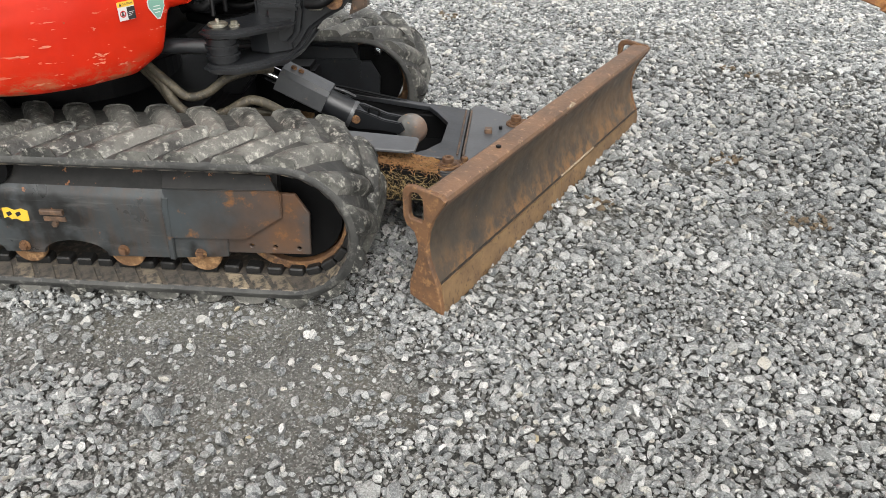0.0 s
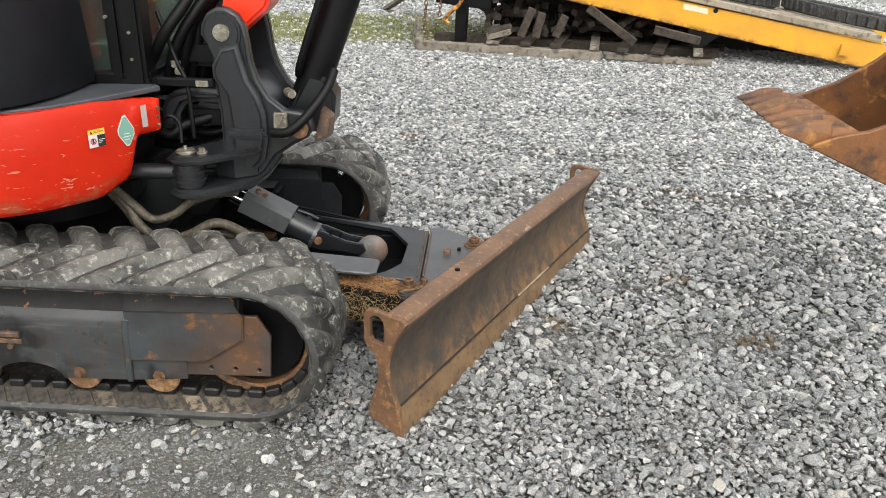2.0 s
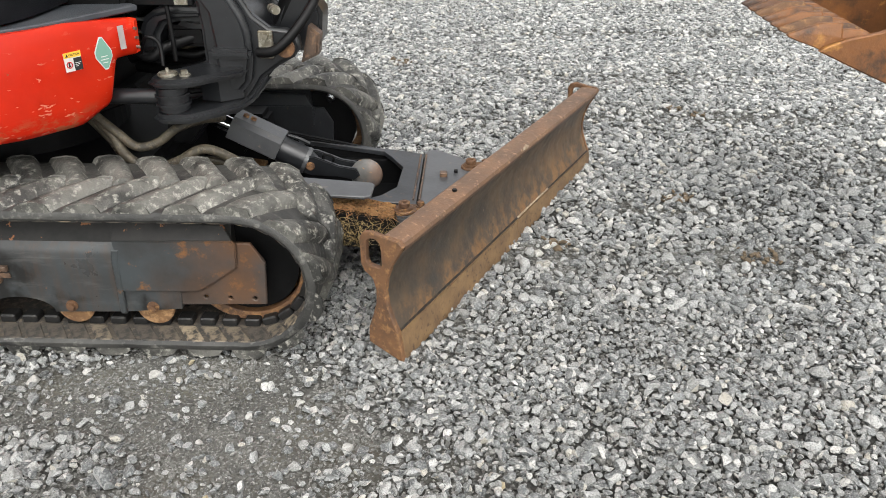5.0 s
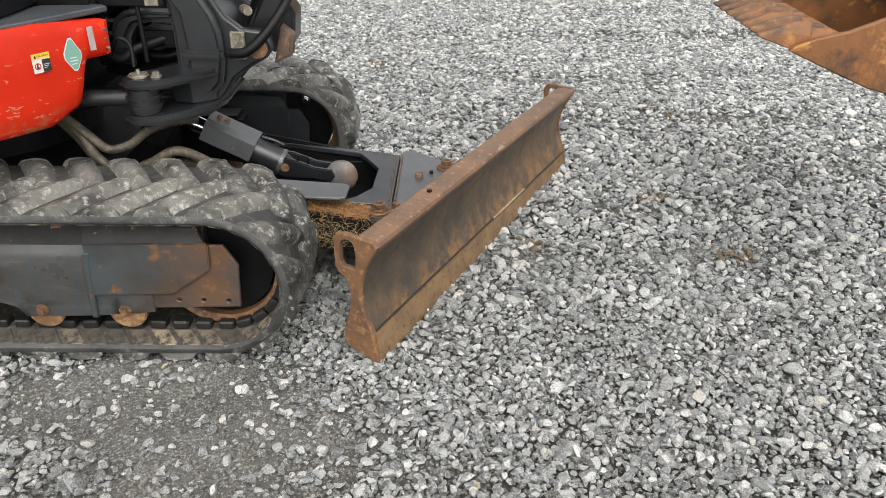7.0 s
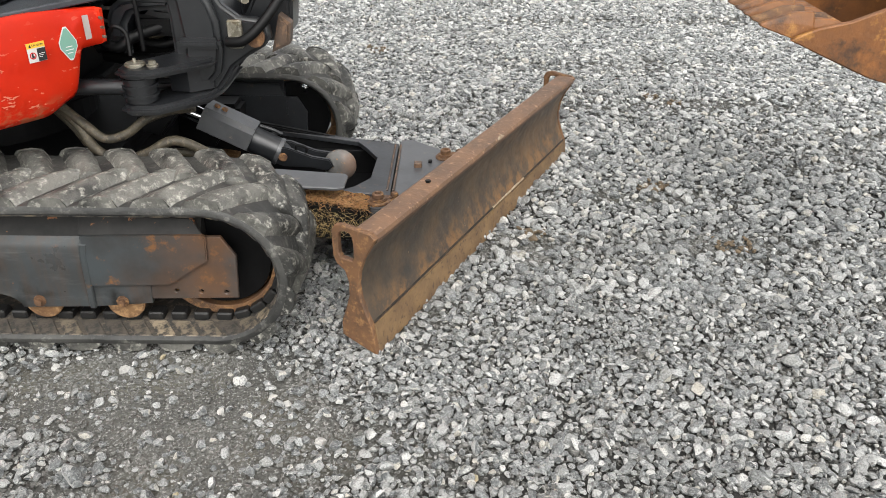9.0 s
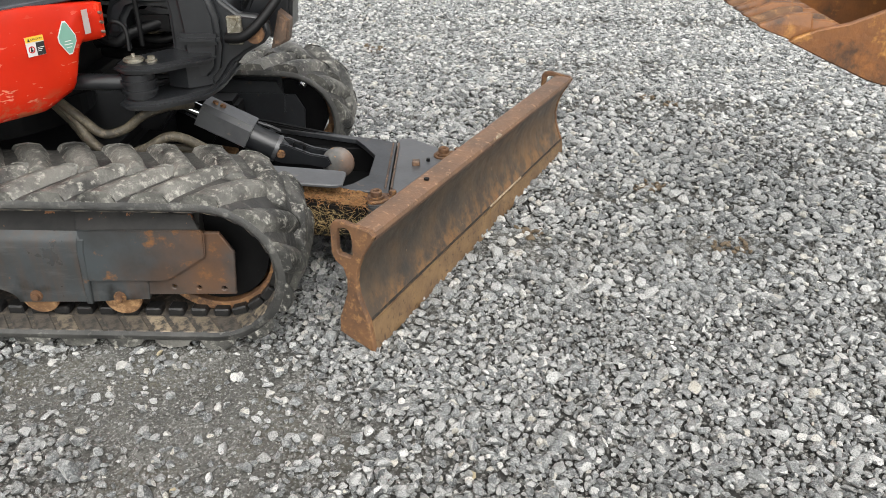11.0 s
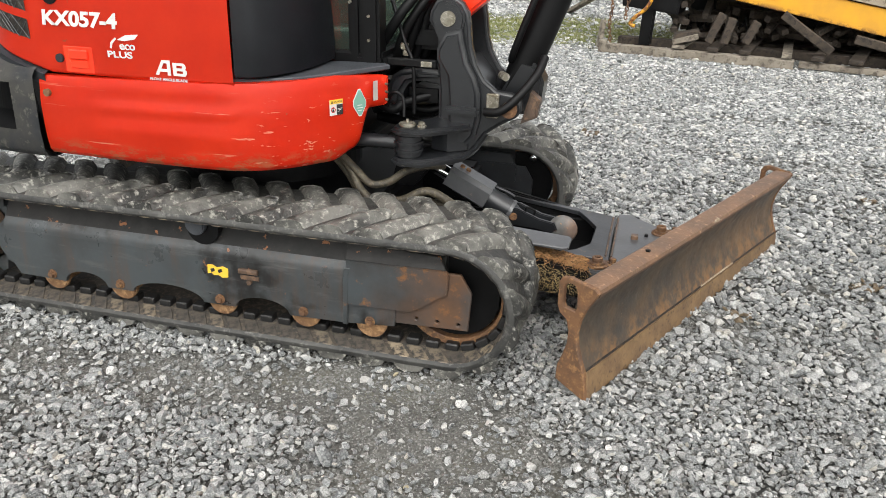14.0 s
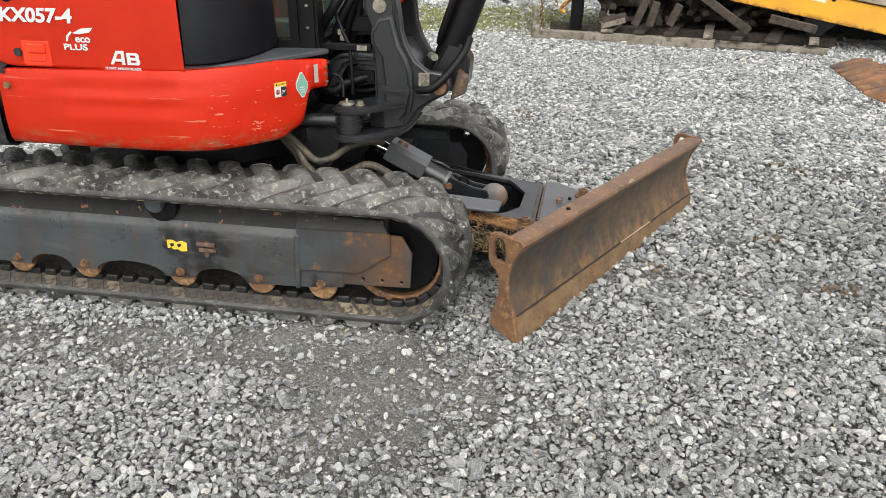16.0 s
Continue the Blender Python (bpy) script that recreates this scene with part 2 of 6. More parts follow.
M_strawpale = worn("dry_grass_stems", (0.46, 0.35, 0.17), (0.32, 0.22, 0.09), (0.12, 0.08, 0.04), 30, 120, (0.4, 0.6), 0.9)
M_wood = worn("weathered_timber", (0.033, 0.025, 0.018), (0.06, 0.045, 0.032), (0.018, 0.014, 0.011), 4, 18, (0.4, 0.6), 0.85, bumps=0.4)
M_woodpale = worn("pale_grey_timber", (0.26, 0.23, 0.185), (0.18, 0.155, 0.122), (0.08, 0.067, 0.052), 3, 14, (0.4, 0.6), 0.85, bumps=0.4)
M_deckwood = worn("sun_bleached_deck_timber", (0.34, 0.29, 0.22), (0.26, 0.22, 0.165), (0.13, 0.105, 0.075), 3, 14, (0.4, 0.6), 0.85, bumps=0.4)
M_cream = mat("faded_decal", 0.5)
base(M_cream).default_value = (0.72, 0.66, 0.47, 1)
M_yellow = mat("yellow_trailer_paint", 0.45)
_c = mix(M_yellow, noise_fac(M_yellow, 3, 6, 0.4, 0.62), (0.72, 0.36, 0.02), (0.63, 0.31, 0.028))
_c = mix(M_yellow, noise_fac(M_yellow, 8, 8, 0.68, 0.71, 0.7), _c, (0.2, 0.09, 0.03))
_dot = nd(M_yellow, "ShaderNodeVectorMath")
_dot.operation = "DOT_PRODUCT"
ln(M_yellow, coords(M_yellow), _dot.inputs[0])
_dot.inputs[1].default_value = (0.1688, -0.0342, 1.0)
_rim = nd(M_yellow, "ShaderNodeMapRange")
_rim.inputs["From Min"].default_value, _rim.inputs["From Max"].default_value = 0.885, 0.828
ln(M_yellow, _dot.outputs["Value"], _rim.inputs["Value"])
ln(M_yellow, mix(M_yellow, times(M_yellow, _rim.outputs[0], noise_fac(M_yellow, 9, 9, 0.46, 0.54, 0.75)), _c, (0.16, 0.06, 0.025)), base(M_yellow))
bump(M_yellow, noise_fac(M_yellow, 30, 5, 0.2, 0.8), 0.08, 0.003)
M_tyre = worn("tyre_rubber", (0.018, 0.018, 0.018), (0.035, 0.035, 0.034), (0.07, 0.069, 0.063), 6, 30, (0.4, 0.6), 0.8, bumps=0.3)
M_bucket = mat("orange_rust", 0.5)
_c = mix(M_bucket, noise_fac(M_bucket, 3.5, 7, 0.38, 0.64, 0.65), (0.23, 0.09, 0.024), (0.085, 0.036, 0.016))
_c = mix(M_bucket, noise_fac(M_bucket, 9, 8, 0.56, 0.66, 0.72), _c, (0.40, 0.19, 0.045))
_c = mix(M_bucket, times(M_bucket, noise_fac(M_bucket, 6, 8, 0.5, 0.62, 0.7), 0.85), _c, (0.035, 0.021, 0.014))
ln(M_bucket, _c, base(M_bucket))
bump(M_bucket, noise_fac(M_bucket, 45, 6, 0.2, 0.8), 0.5, 0.004)

# bucket inside: its inner shade put into a darker, grimy colour
M_bucketin = worn("dark_bucket_inside", (0.075, 0.035, 0.016), (0.04, 0.022, 0.012), (0.17, 0.08, 0.028), 5, 26, (0.4, 0.62), 0.6, bumps=0.6, fine=(0.56, 0.7))
# gravel stones: grey range per stone, speckled grain, dust
M_stone = mat("crushed_stone", 0.55, 0.0, 0.5)
_geo = nd(M_stone, "ShaderNodeNewGeometry")
_ramp = nd(M_stone, "ShaderNodeValToRGB")
ln(M_stone, _geo.outputs["Random Per Island"], _ramp.inputs[0])
_e = _ramp.color_ramp.elements
_e[0].position, _e[0].color = 0.0, (0.05, 0.053, 0.055, 1)
_e[1].position, _e[1].color = 1.0, (0.70, 0.70, 0.685, 1)
for p, c in ((0.15, (0.115, 0.123, 0.126, 1)), (0.42, (0.225, 0.236, 0.236, 1)), (0.6, (0.28, 0.281, 0.268, 1)), (0.78, (0.41, 0.418, 0.412, 1)), (0.93, (0.57, 0.566, 0.545, 1)), (0.965, (0.46, 0.43, 0.36, 1))):
    el = _e.new(p)
    el.color = c
_m = noise_fac(M_stone, 150, 7, 0.46, 0.6, 0.75)
_c = mix(M_stone, times(M_stone, _m, 0.5), _ramp.outputs[0], (0.60, 0.608, 0.596))
_c = mix(M_stone, times(M_stone, noise_fac(M_stone, 260, 6, 0.5, 0.6, 0.75), 0.66), _c, (0.06, 0.063, 0.063))
_d = noise_fac(M_stone, 1.7, 5, 0.5, 0.66, stretch=(0.35, 1, 1))
_c = mix(M_stone, times(M_stone, _d, 0.2), _c, (0.10, 0.098, 0.09))
# stone farther out in the yard is scaled brighter, up to 1.22 times
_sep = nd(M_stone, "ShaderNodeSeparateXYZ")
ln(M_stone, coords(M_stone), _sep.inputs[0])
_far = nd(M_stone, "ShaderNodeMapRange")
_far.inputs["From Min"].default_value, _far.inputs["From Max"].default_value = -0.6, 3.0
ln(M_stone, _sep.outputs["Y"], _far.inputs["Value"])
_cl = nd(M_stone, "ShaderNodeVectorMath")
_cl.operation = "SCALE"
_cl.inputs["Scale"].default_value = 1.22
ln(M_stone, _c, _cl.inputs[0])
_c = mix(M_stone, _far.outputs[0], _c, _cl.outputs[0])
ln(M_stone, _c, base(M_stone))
bump(M_stone, noise_fac(M_stone, 150, 6, 0.2, 0.8, 0.7), 0.95, 0.004)

# ground between the stones: grit darkened for the shade in the gaps, paler trodden dust where the stones are thin
M_ground = mat("stone_dust_ground", 0.9, 0.0, 0.3)
_v = nd(M_ground, "ShaderNodeTexVoronoi", Scale=95.0, Randomness=1.0)
ln(M_ground, coords(M_ground), _v.inputs["Vector"])
_hs = nd(M_ground, "ShaderNodeSeparateColor")
ln(M_ground, _v.outputs["Color"], _hs.inputs[0])
_fine = noise_fac(M_ground, 170, 7, 0.34, 0.68, 0.78)
_dark = mix(M_ground, _fine, (0.022, 0.022, 0.021), (0.07, 0.069, 0.065))
_dust = mix(M_ground, _fine, (0.105, 0.102, 0.092), (0.225, 0.221, 0.203))
_dust = mix(M_ground, times(M_ground, _hs.outputs[0], 0.45), _dust, (0.055, 0.055, 0.052))
_brown = noise_fac(M_ground, 2.6, 4, 0.5, 0.62)
_dust = mix(M_ground, times(M_ground, _brown, 0.32), _dust, (0.155, 0.138, 0.088))
_at = nd(M_ground, "ShaderNodeAttribute")
_at.attribute_name = "trodden"
_c = mix(M_ground, _at.outputs["Fac"], _dark, _dust)
_gy = nd(M_ground, "ShaderNodeSeparateXYZ")
ln(M_ground, coords(M_ground), _gy.inputs[0])
_wide = None
for _ax, _lo, _hi in (("Y", -2.0, -2.6), ("Y", 14.0, 17.0), ("X", 6.5, 9.0), ("X", -1.2, -2.4)):
    _o = nd(M_ground, "ShaderNodeMapRange")
    _o.inputs["From Min"].default_value, _o.inputs["From Max"].default_value = _lo, _hi
    ln(M_ground, _gy.outputs[_ax], _o.inputs["Value"])
    if _wide is None:
        _wide = _o.outputs[0]
    else:
        _mx = nd(M_ground, "ShaderNodeMath")
        _mx.operation = "MAXIMUM"
        ln(M_ground, _wide, _mx.inputs[0])
        ln(M_ground, _o.outputs[0], _mx.inputs[1])
        _wide = _mx.outputs[0]
_v2 = nd(M_ground, "ShaderNodeTexVoronoi", Scale=34.0, Randomness=1.0)
ln(M_ground, coords(M_ground), _v2.inputs["Vector"])
_h2 = nd(M_ground, "ShaderNodeSeparateColor")
ln(M_ground, _v2.outputs["Color"], _h2.inputs[0])
_grit = mix(M_ground, _h2.outputs[1], (0.1, 0.102, 0.1), (0.46, 0.465, 0.45))
_grit = mix(M_ground, times(M_ground, noise_fac(M_ground, 70, 5, 0.45, 0.6), 0.5), _grit, (0.07, 0.07, 0.067))
_c = mix(M_ground, _wide, _c, _grit)
ln(M_ground, _c, base(M_ground))
bump(M_ground, mix(M_ground, 0.5, _fine, _v.outputs["Distance"]), 0.8, 0.008)
M_moss = worn("mossy_grass", (0.10, 0.125, 0.028), (0.17, 0.18, 0.055), (0.27, 0.25, 0.17), 3, 25, (0.4, 0.6), 0.9, bumps=0.6)

# ---- mesh helpers ----


def part(name, bm, material, parent=None, label="", smooth=None):
    bmesh.ops.recalc_face_normals(bm, faces=bm.faces)
    me = bpy.data.meshes.new(name)
    bm.to_mesh(me)
    bm.free()
    for m in (material if isinstance(material, (list, tuple)) else (material,)):
        me.materials.append(m)
    ob = new(name, me)
    ob.parent = parent
    if smooth:
        me.shade_smooth()
        me.set_sharp_from_angle(angle=radians(smooth))
    if label:
        ob["label"] = label
    return ob


def bevel(bm, geom_edges, w, seg=1):
    if w > 0 and geom_edges:
        bmesh.ops.bevel(bm, geom=geom_edges, offset=w, segments=seg, affect="EDGES", clamp_overlap=True)


def box(bm, x0, x1, y0, y1, z0, z1, bev=0.0, seg=1, m=None):
    vs = [bm.verts.new(((x0, x1)[i], (y0, y1)[j], (z0, z1)[k])) for i in (0, 1) for j in (0, 1) for k in (0, 1)]
    if m:
        for v in vs:
            v.co = m @ v.co
    fs = [bm.faces.new([vs[i] for i in q]) for q in ((0, 1, 3, 2), (4, 6, 7, 5), (0, 4, 5, 1), (2, 3, 7, 6), (0, 2, 6, 4), (1, 5, 7, 3))]
    bevel(bm, list({e for f in fs for e in f.edges}), bev, seg)
    return bm


def prism(bm, pts, a, b, bev=0.0, seg=1, to=None, holes=()):
    """A polygon in (u, v), with holes, pushed from w = a to w = b; to(u, v, w) gives the place (default x, z along y)."""
    to = to or (lambda u, v, w: Vector((u, w, v)))
    edges = []
    for loop in (pts, *holes):
        vs = [bm.verts.new(to(u, v, a)) for u, v in loop]
        edges += [bm.edges.new((vs[i], vs[(i + 1) % len(vs)])) for i in range(len(vs))]
    if holes:
        fs = [g for g in bmesh.ops.triangle_fill(bm, edges=edges, use_beauty=True)["geom"] if isinstance(g, bmesh.types.BMFace)]
    else:
        fs = [bm.faces.new([e.verts[0] for e in edges])]
    ext = bmesh.ops.extrude_face_region(bm, geom=fs, use_keep_orig=True)["geom"]
    shift = to(0, 0, b) - to(0, 0, a)
    moved = [g for g in ext if isinstance(g, bmesh.types.BMVert)]
    bmesh.ops.translate(bm, verts=moved, vec=shift)
    if bev:
        rim = set()
        mv = set(moved)
        for e in bm.edges:
            if len(e.link_faces) == 2 and (e.verts[0] in mv) and (e.verts[1] in mv) and e.calc_face_angle(0) > 0.6:
                rim.add(e)
        for e in edges:
            if e.is_valid and len(e.link_faces) == 2:
                rim.add(e)
        bevel(bm, list(rim), bev, seg)
    return bm


def cyl(bm, p0, p1, r0, r1=None, n=24, bev=0.0, cap=True):
    p0, p1 = Vector(p0), Vector(p1)
    r1 = r0 if r1 is None else r1
    q = (p1 - p0).to_track_quat("Z", "Y").to_matrix()
    rings = []
    for p, r in ((p0, r0), (p1, r1)):
        rings.append([bm.verts.new(p + q @ Vector((r * math.cos(2 * math.pi * i / n), r * math.sin(2 * math.pi * i / n), 0))) for i in range(n)])
    for i in range(n):
        bm.faces.new((rings[0][i], rings[0][(i + 1) % n], rings[1][(i + 1) % n], rings[1][i]))
    if cap:
        f0, f1 = bm.faces.new(rings[0][::-1]), bm.faces.new(rings[1])
        bevel(bm, list(f0.edges) + list(f1.edges), bev, 2)
    return bm


def smooth_line(pts, per=8):
    pts = [Vector(p) for p in pts]
    out = []
    for i in range(len(pts) - 1):
        a, b, c, d = pts[max(i - 1, 0)], pts[i], pts[i + 1], pts[min(i + 2, len(pts) - 1)]
        for k in range(per):
            t = k / per
            out.append(0.5 * ((2 * b) + (c - a) * t + (2 * a - 5 * b + 4 * c - d) * t * t + (3 * b - a - 3 * c + d) * t ** 3))
    return out + [pts[-1]]


def tube(bm, pts, r, n=10, per=8):
    line = smooth_line(pts, per)
    up, rings = Vector((0.13, 0.2, 0.97)), []
    for i, p in enumerate(line):
        t = (line[min(i + 1, len(line) - 1)] - line[max(i - 1, 0)]).normalized()
        s = t.cross(up).normalized()
        up = s.cross(t).normalized()
        rings.append([bm.verts.new(p + r * (math.cos(2 * math.pi * k / n) * s + math.sin(2 * math.pi * k / n) * up)) for k in range(n)])
    for a, b in zip(rings, rings[1:]):
        for k in range(n):
            bm.faces.new((a[k], a[(k + 1) % n], b[(k + 1) % n], b[k]))
    bm.faces.new(rings[0][::-1]), bm.faces.new(rings[-1])
    return bm


def arc(cx, cy, r, a0, a1, n=10):
    return [(cx + r * math.cos(radians(a0 + (a1 - a0) * i / n)), cy + r * math.sin(radians(a0 + (a1 - a0) * i / n))) for i in range(n + 1)]


def bm_new():
    return bmesh.new()


def thing(name, label, category, at=(0, 0, 0), group="", kind=""):
    ob = new(name)
    ob.location = at
    return tagged(ob, label, category, group, kind)


# ---- ground ----
def ground_z(x, y):
    return 0.012 * noise.noise(Vector((x * 0.9, y * 0.9, 3.1))) - 0.008


# trodden patches where the stones are thin: x, y, radius x, radius y, strength
BARE = [(0.84, -0.94, 0.20, 0.12, 1.0), (0.21, -1.15, 0.24, 0.09, 0.9), (0.55, -1.03, 0.22, 0.10, 0.75), (-0.78, -1.16, 0.30, 0.12, 0.9), (1.10, -1.30, 0.20, 0.24, 0.85), (0.76, -1.14, 0.24, 0.12, 0.75),
        (1.37, -1.23, 0.12, 0.06, 0.8), (-0.36, -1.40, 0.28, 0.08, 0.45), (0.97, -1.55, 0.20, 0.22, 0.6), (1.02, -1.10, 0.26, 0.12, 0.75), (0.0, -1.04, 0.25, 0.07, 0.5), (-0.2, -1.18, 0.2, 0.08, 0.6), (1.6, -1.32, 0.16, 0.09, 0.4),
        (1.62, -0.60, 0.12, 0.10, 0.55), (2.05, -0.13, 0.20, 0.09, 0.6), (2.87, 0.34, 0.24, 0.08, 0.7), (2.92, -0.08, 0.20, 0.10, 0.65), (2.45, 0.35, 0.2, 0.06, 0.45), (3.6, 0.85, 0.34, 0.2, 0.5), (3.45, 1.62, 0.55, 0.12, 0.75),
        (3.9, 1.2, 0.5, 0.10, 0.5), (2.35, 1.55, 0.36, 0.12, 0.55), (2.7, 2.42, 0.6, 0.11, 0.7), (1.75, 1.42, 0.4, 0.09, 0.5), (1.25, 2.6, 0.6, 0.10, 0.5), (2.1, 3.0, 0.9, 0.08, 0.4), (3.6, 3.72, 2.2, 0.10, 0.85), (4.6, 2.6, 0.9, 0.09, 0.5),
        (1.3, 3.55, 0.7, 0.08, 0.5), (3.2, 5.6, 2.6, 0.12, 0.5), (4.4, 4.6, 1.4, 0.10, 0.4)]


def waves(x, y, k):
    """Uneven swell between about -1 and 1 with features some 1 / k metres long."""
    return (np.sin(k * (2.1 * x + 1.3 * y) + 1.7 * np.sin(k * (1.7 * y - 0.6 * x))) + np.sin(k * (2.9 * y - 1.1 * x) + 1.2 * np.sin(k * 2.3 * x + 1.0)) + np.sin(k * (4.3 * x - 3.1 * y) + 0.8)) / 3


def lush(px, py):
    """Where moss and thin grass cover the yard, 0 to 1."""
    wx, wy = px + 0.25 * waves(px, py, 1.6), py + 0.16 * waves(py, px, 2.2)
    return np.clip(2.2 - 1.9 * np.sqrt(((wx + 0.2) / 2.7) ** 2 + ((wy - 8.3) / 1.5) ** 2), 0, 1)


def trodden(px, py):
    """How bare the ground is, 0 to 1."""
    wx, wy = px + 0.06 * waves(px, py, 7.0) + 0.03 * waves(py, px, 19.0), py + 0.03 * waves(py, px, 9.0) + 0.015 * waves(px, py, 23.0)
    left = np.ones_like(px)
    for cx, cy, rx, ry, st in BARE:
        d = np.sqrt(((wx - cx) / rx) ** 2 + ((wy - cy) / ry) ** 2)
        left = left * (1 - 0.96 * st * np.clip(1.3 - 0.58 * d, 0, 1))
    return np.clip(1 - left + 0.16 * np.clip(waves(px, py, 2.4) - 0.3, 0, 1), 0, 1)


xs = [-2500, -600, -120, -40, -15, -8, -5, -3, -2] + [-1.5 + 0.06 * i for i in range(118)] + [6, 7, 9, 12, 16, 25, 60, 150, 600, 2500]
ys = [-2500, -600, -120, -30, -12, -6, -4, -3] + [-2.2 + 0.06 * i for i in range(112)] + [5, 6, 7.5, 9, 10, 12, 15, 20, 30, 60, 150, 600, 2500]
bm = bm_new()
gv = [[bm.verts.new((x, y, ground_z(x, y) if abs(x) < 20 and abs(y) < 20 else 0)) for y in ys] for x in xs]
for i in range(len(xs) - 1):
    for j in range(len(ys) - 1):
        bm.faces.new((gv[i][j], gv[i + 1][j], gv[i + 1][j + 1], gv[i][j + 1]))
ground = tagged(part("ground", bm, M_ground, smooth=60), "compacted grey stone dust ground of a gravel yard", "ground", kind="structure")
_co = np.empty(len(ground.data.vertices) * 3, np.float32)
ground.data.vertices.foreach_get("co", _co)
_co = _co.reshape(-1, 3).astype(float)
_near = (np.abs(_co[:, 0]) < 12) & (np.abs(_co[:, 1]) < 12)
ground.data.attributes.new("trodden", "FLOAT", "POINT").data.foreach_set("value", np.where(_near, trodden(_co[:, 0], _co[:, 1]), 0.2).astype(np.float32))


def stone_scatter(seed, spacing, x0, x1, y0, y1, size, shapes, keep=1.0, sink=0.35, bare=0.97, material=None, inside=False, tilt=0.45, lift=0.0, spread=0.26, smooth=0.0):
    """Many broken stones as one mesh, in a loose packing; sizes in metres across."""
    rng = np.random.default_rng(seed)
    gx, gy = np.meshgrid(np.arange(x0, x1, spacing), np.arange(y0, y1, spacing * 0.87))
    gx = gx + spacing * 0.5 * (np.arange(gx.shape[0]) % 2)[:, None]
    n = gx.size
    px, py = gx.ravel() + rng.normal(0, 0.2 * spacing, n), gy.ravel() + rng.normal(0, 0.2 * spacing, n)
    thin = np.clip(trodden(px, py) + rng.normal(0, 0.2, n) + 0.25 * waves(px, py, 14.0), 0, 1)
    ok = keep * (thin if inside else 1 - bare * thin) if bare else np.full(n, keep)
    ok = ok * (1 - 0.86 * lush(px, py))
    sel = rng.uniform(0, 1, n) < ok
    px, py = px[sel], py[sel]
    n = len(px)
    sc = size * np.exp(rng.normal(0, spread, n)) * 0.5
    yaw, ta, tl = rng.uniform(0, 2 * math.pi, n), rng.uniform(0, 2 * math.pi, n), np.abs(rng.normal(0, tilt, n))
    # tilt about a level axis, after a turn about the upright
    a, b, c, w = np.cos(ta) * np.sin(tl / 2), np.sin(ta) * np.sin(tl / 2), np.zeros(n), np.cos(tl / 2)
    R = np.stack([1 - 2 * (b * b + c * c), 2 * (a * b - c * w), 2 * (a * c + b * w), 2 * (a * b + c * w), 1 - 2 * (a * a + c * c), 2 * (b * c - a * w),
                  2 * (a * c - b * w), 2 * (b * c + a * w), 1 - 2 * (a * a + b * b)], 1).reshape(n, 3, 3)
    Z = np.zeros((n, 3, 3))
    Z[:, 0, 0], Z[:, 0, 1], Z[:, 1, 0], Z[:, 1, 1], Z[:, 2, 2] = np.cos(yaw), -np.sin(yaw), np.sin(yaw), np.cos(yaw), 1
    R = R @ Z
    up_ = lift * rng.uniform(0, 1, n) ** 2
    kind = rng.integers(0, len(shapes), n)
    V, T, off = [], [], 0
    for k, (sv, sf) in enumerate(shapes):
        q = np.where(kind == k)[0]
        if not len(q):
            continue
        P = np.einsum("nij,vj->nvi", R[q], sv) * sc[q][:, None, None]
        low, top = P[:, :, 2].min(1), P[:, :, 2].max(1)
        gz = 0.012 * np.array([noise.noise(Vector((x * 0.9, y * 0.9, 3.1))) for x, y in zip(px[q], py[q])]) - 0.008
        P[:, :, 0] += px[q][:, None]
        P[:, :, 1] += py[q][:, None]
        P[:, :, 2] += (gz + up_[q] - low - sink * (top - low))[:, None]
        V.append(P.reshape(-1, 3))
        T.append((sf[None] + (off + np.arange(len(q)) * len(sv))[:, None, None]).reshape(-1, 3))
        off += len(q) * len(sv)
    V, T = np.concatenate(V), np.concatenate(T)
    me = bpy.data.meshes.new("gravel")
    me.vertices.add(len(V))
    me.vertices.foreach_set("co", V.astype(np.float32).ravel())
    me.loops.add(T.size)
    me.loops.foreach_set("vertex_index", T.astype(np.int32).ravel())
    me.polygons.add(len(T))
    me.polygons.foreach_set("loop_start", np.arange(0, T.size, 3, dtype=np.int32))
    me.update(calc_edges=True)
    if smooth:
        me.shade_smooth()
        me.set_sharp_from_angle(angle=radians(smooth))
    else:
        me.shade_flat()
    me.materials.append(material or M_stone)
    ob = new("gravel", me)
    return tagged(ob, "loose crushed grey stone gravel spread over the yard", "gravel", kind="stuff")


def broken_stones(count, seed, fine, breaks, flat=(0.62, 0.95)):
    """Crushed stone: a lump with flat breaks and worn edges."""
    rng = np.random.default_rng(seed)
    out = []
    for _ in range(count):
        b = bmesh.new()
        bmesh.ops.create_icosphere(b, subdivisions=fine, radius=1.0)
        turn = Matrix.Rotation(rng.uniform(0, 6), 3, Vector(rng.normal(size=3)).normalized())
        p = np.array([(turn @ v.co)[:] for v in b.verts])
        b.verts.index_update()
        f = np.array([[v.index for v in q.verts] for q in b.faces])
        b.free()
        for _k in range(breaks):
            nrm = rng.normal(size=3)
            nrm /= np.linalg.norm(nrm)
            h = p @ nrm
            p = p - np.outer(np.clip(h - rng.uniform(0.4, 0.74), 0, None), nrm)
        p *= 1 + rng.normal(0, 0.02, (len(p), 1))
        p *= np.array([rng.uniform(1.05, 1.45), rng.uniform(0.85, 1.05), rng.uniform(*flat)])
        out.append((p, f))
    return out


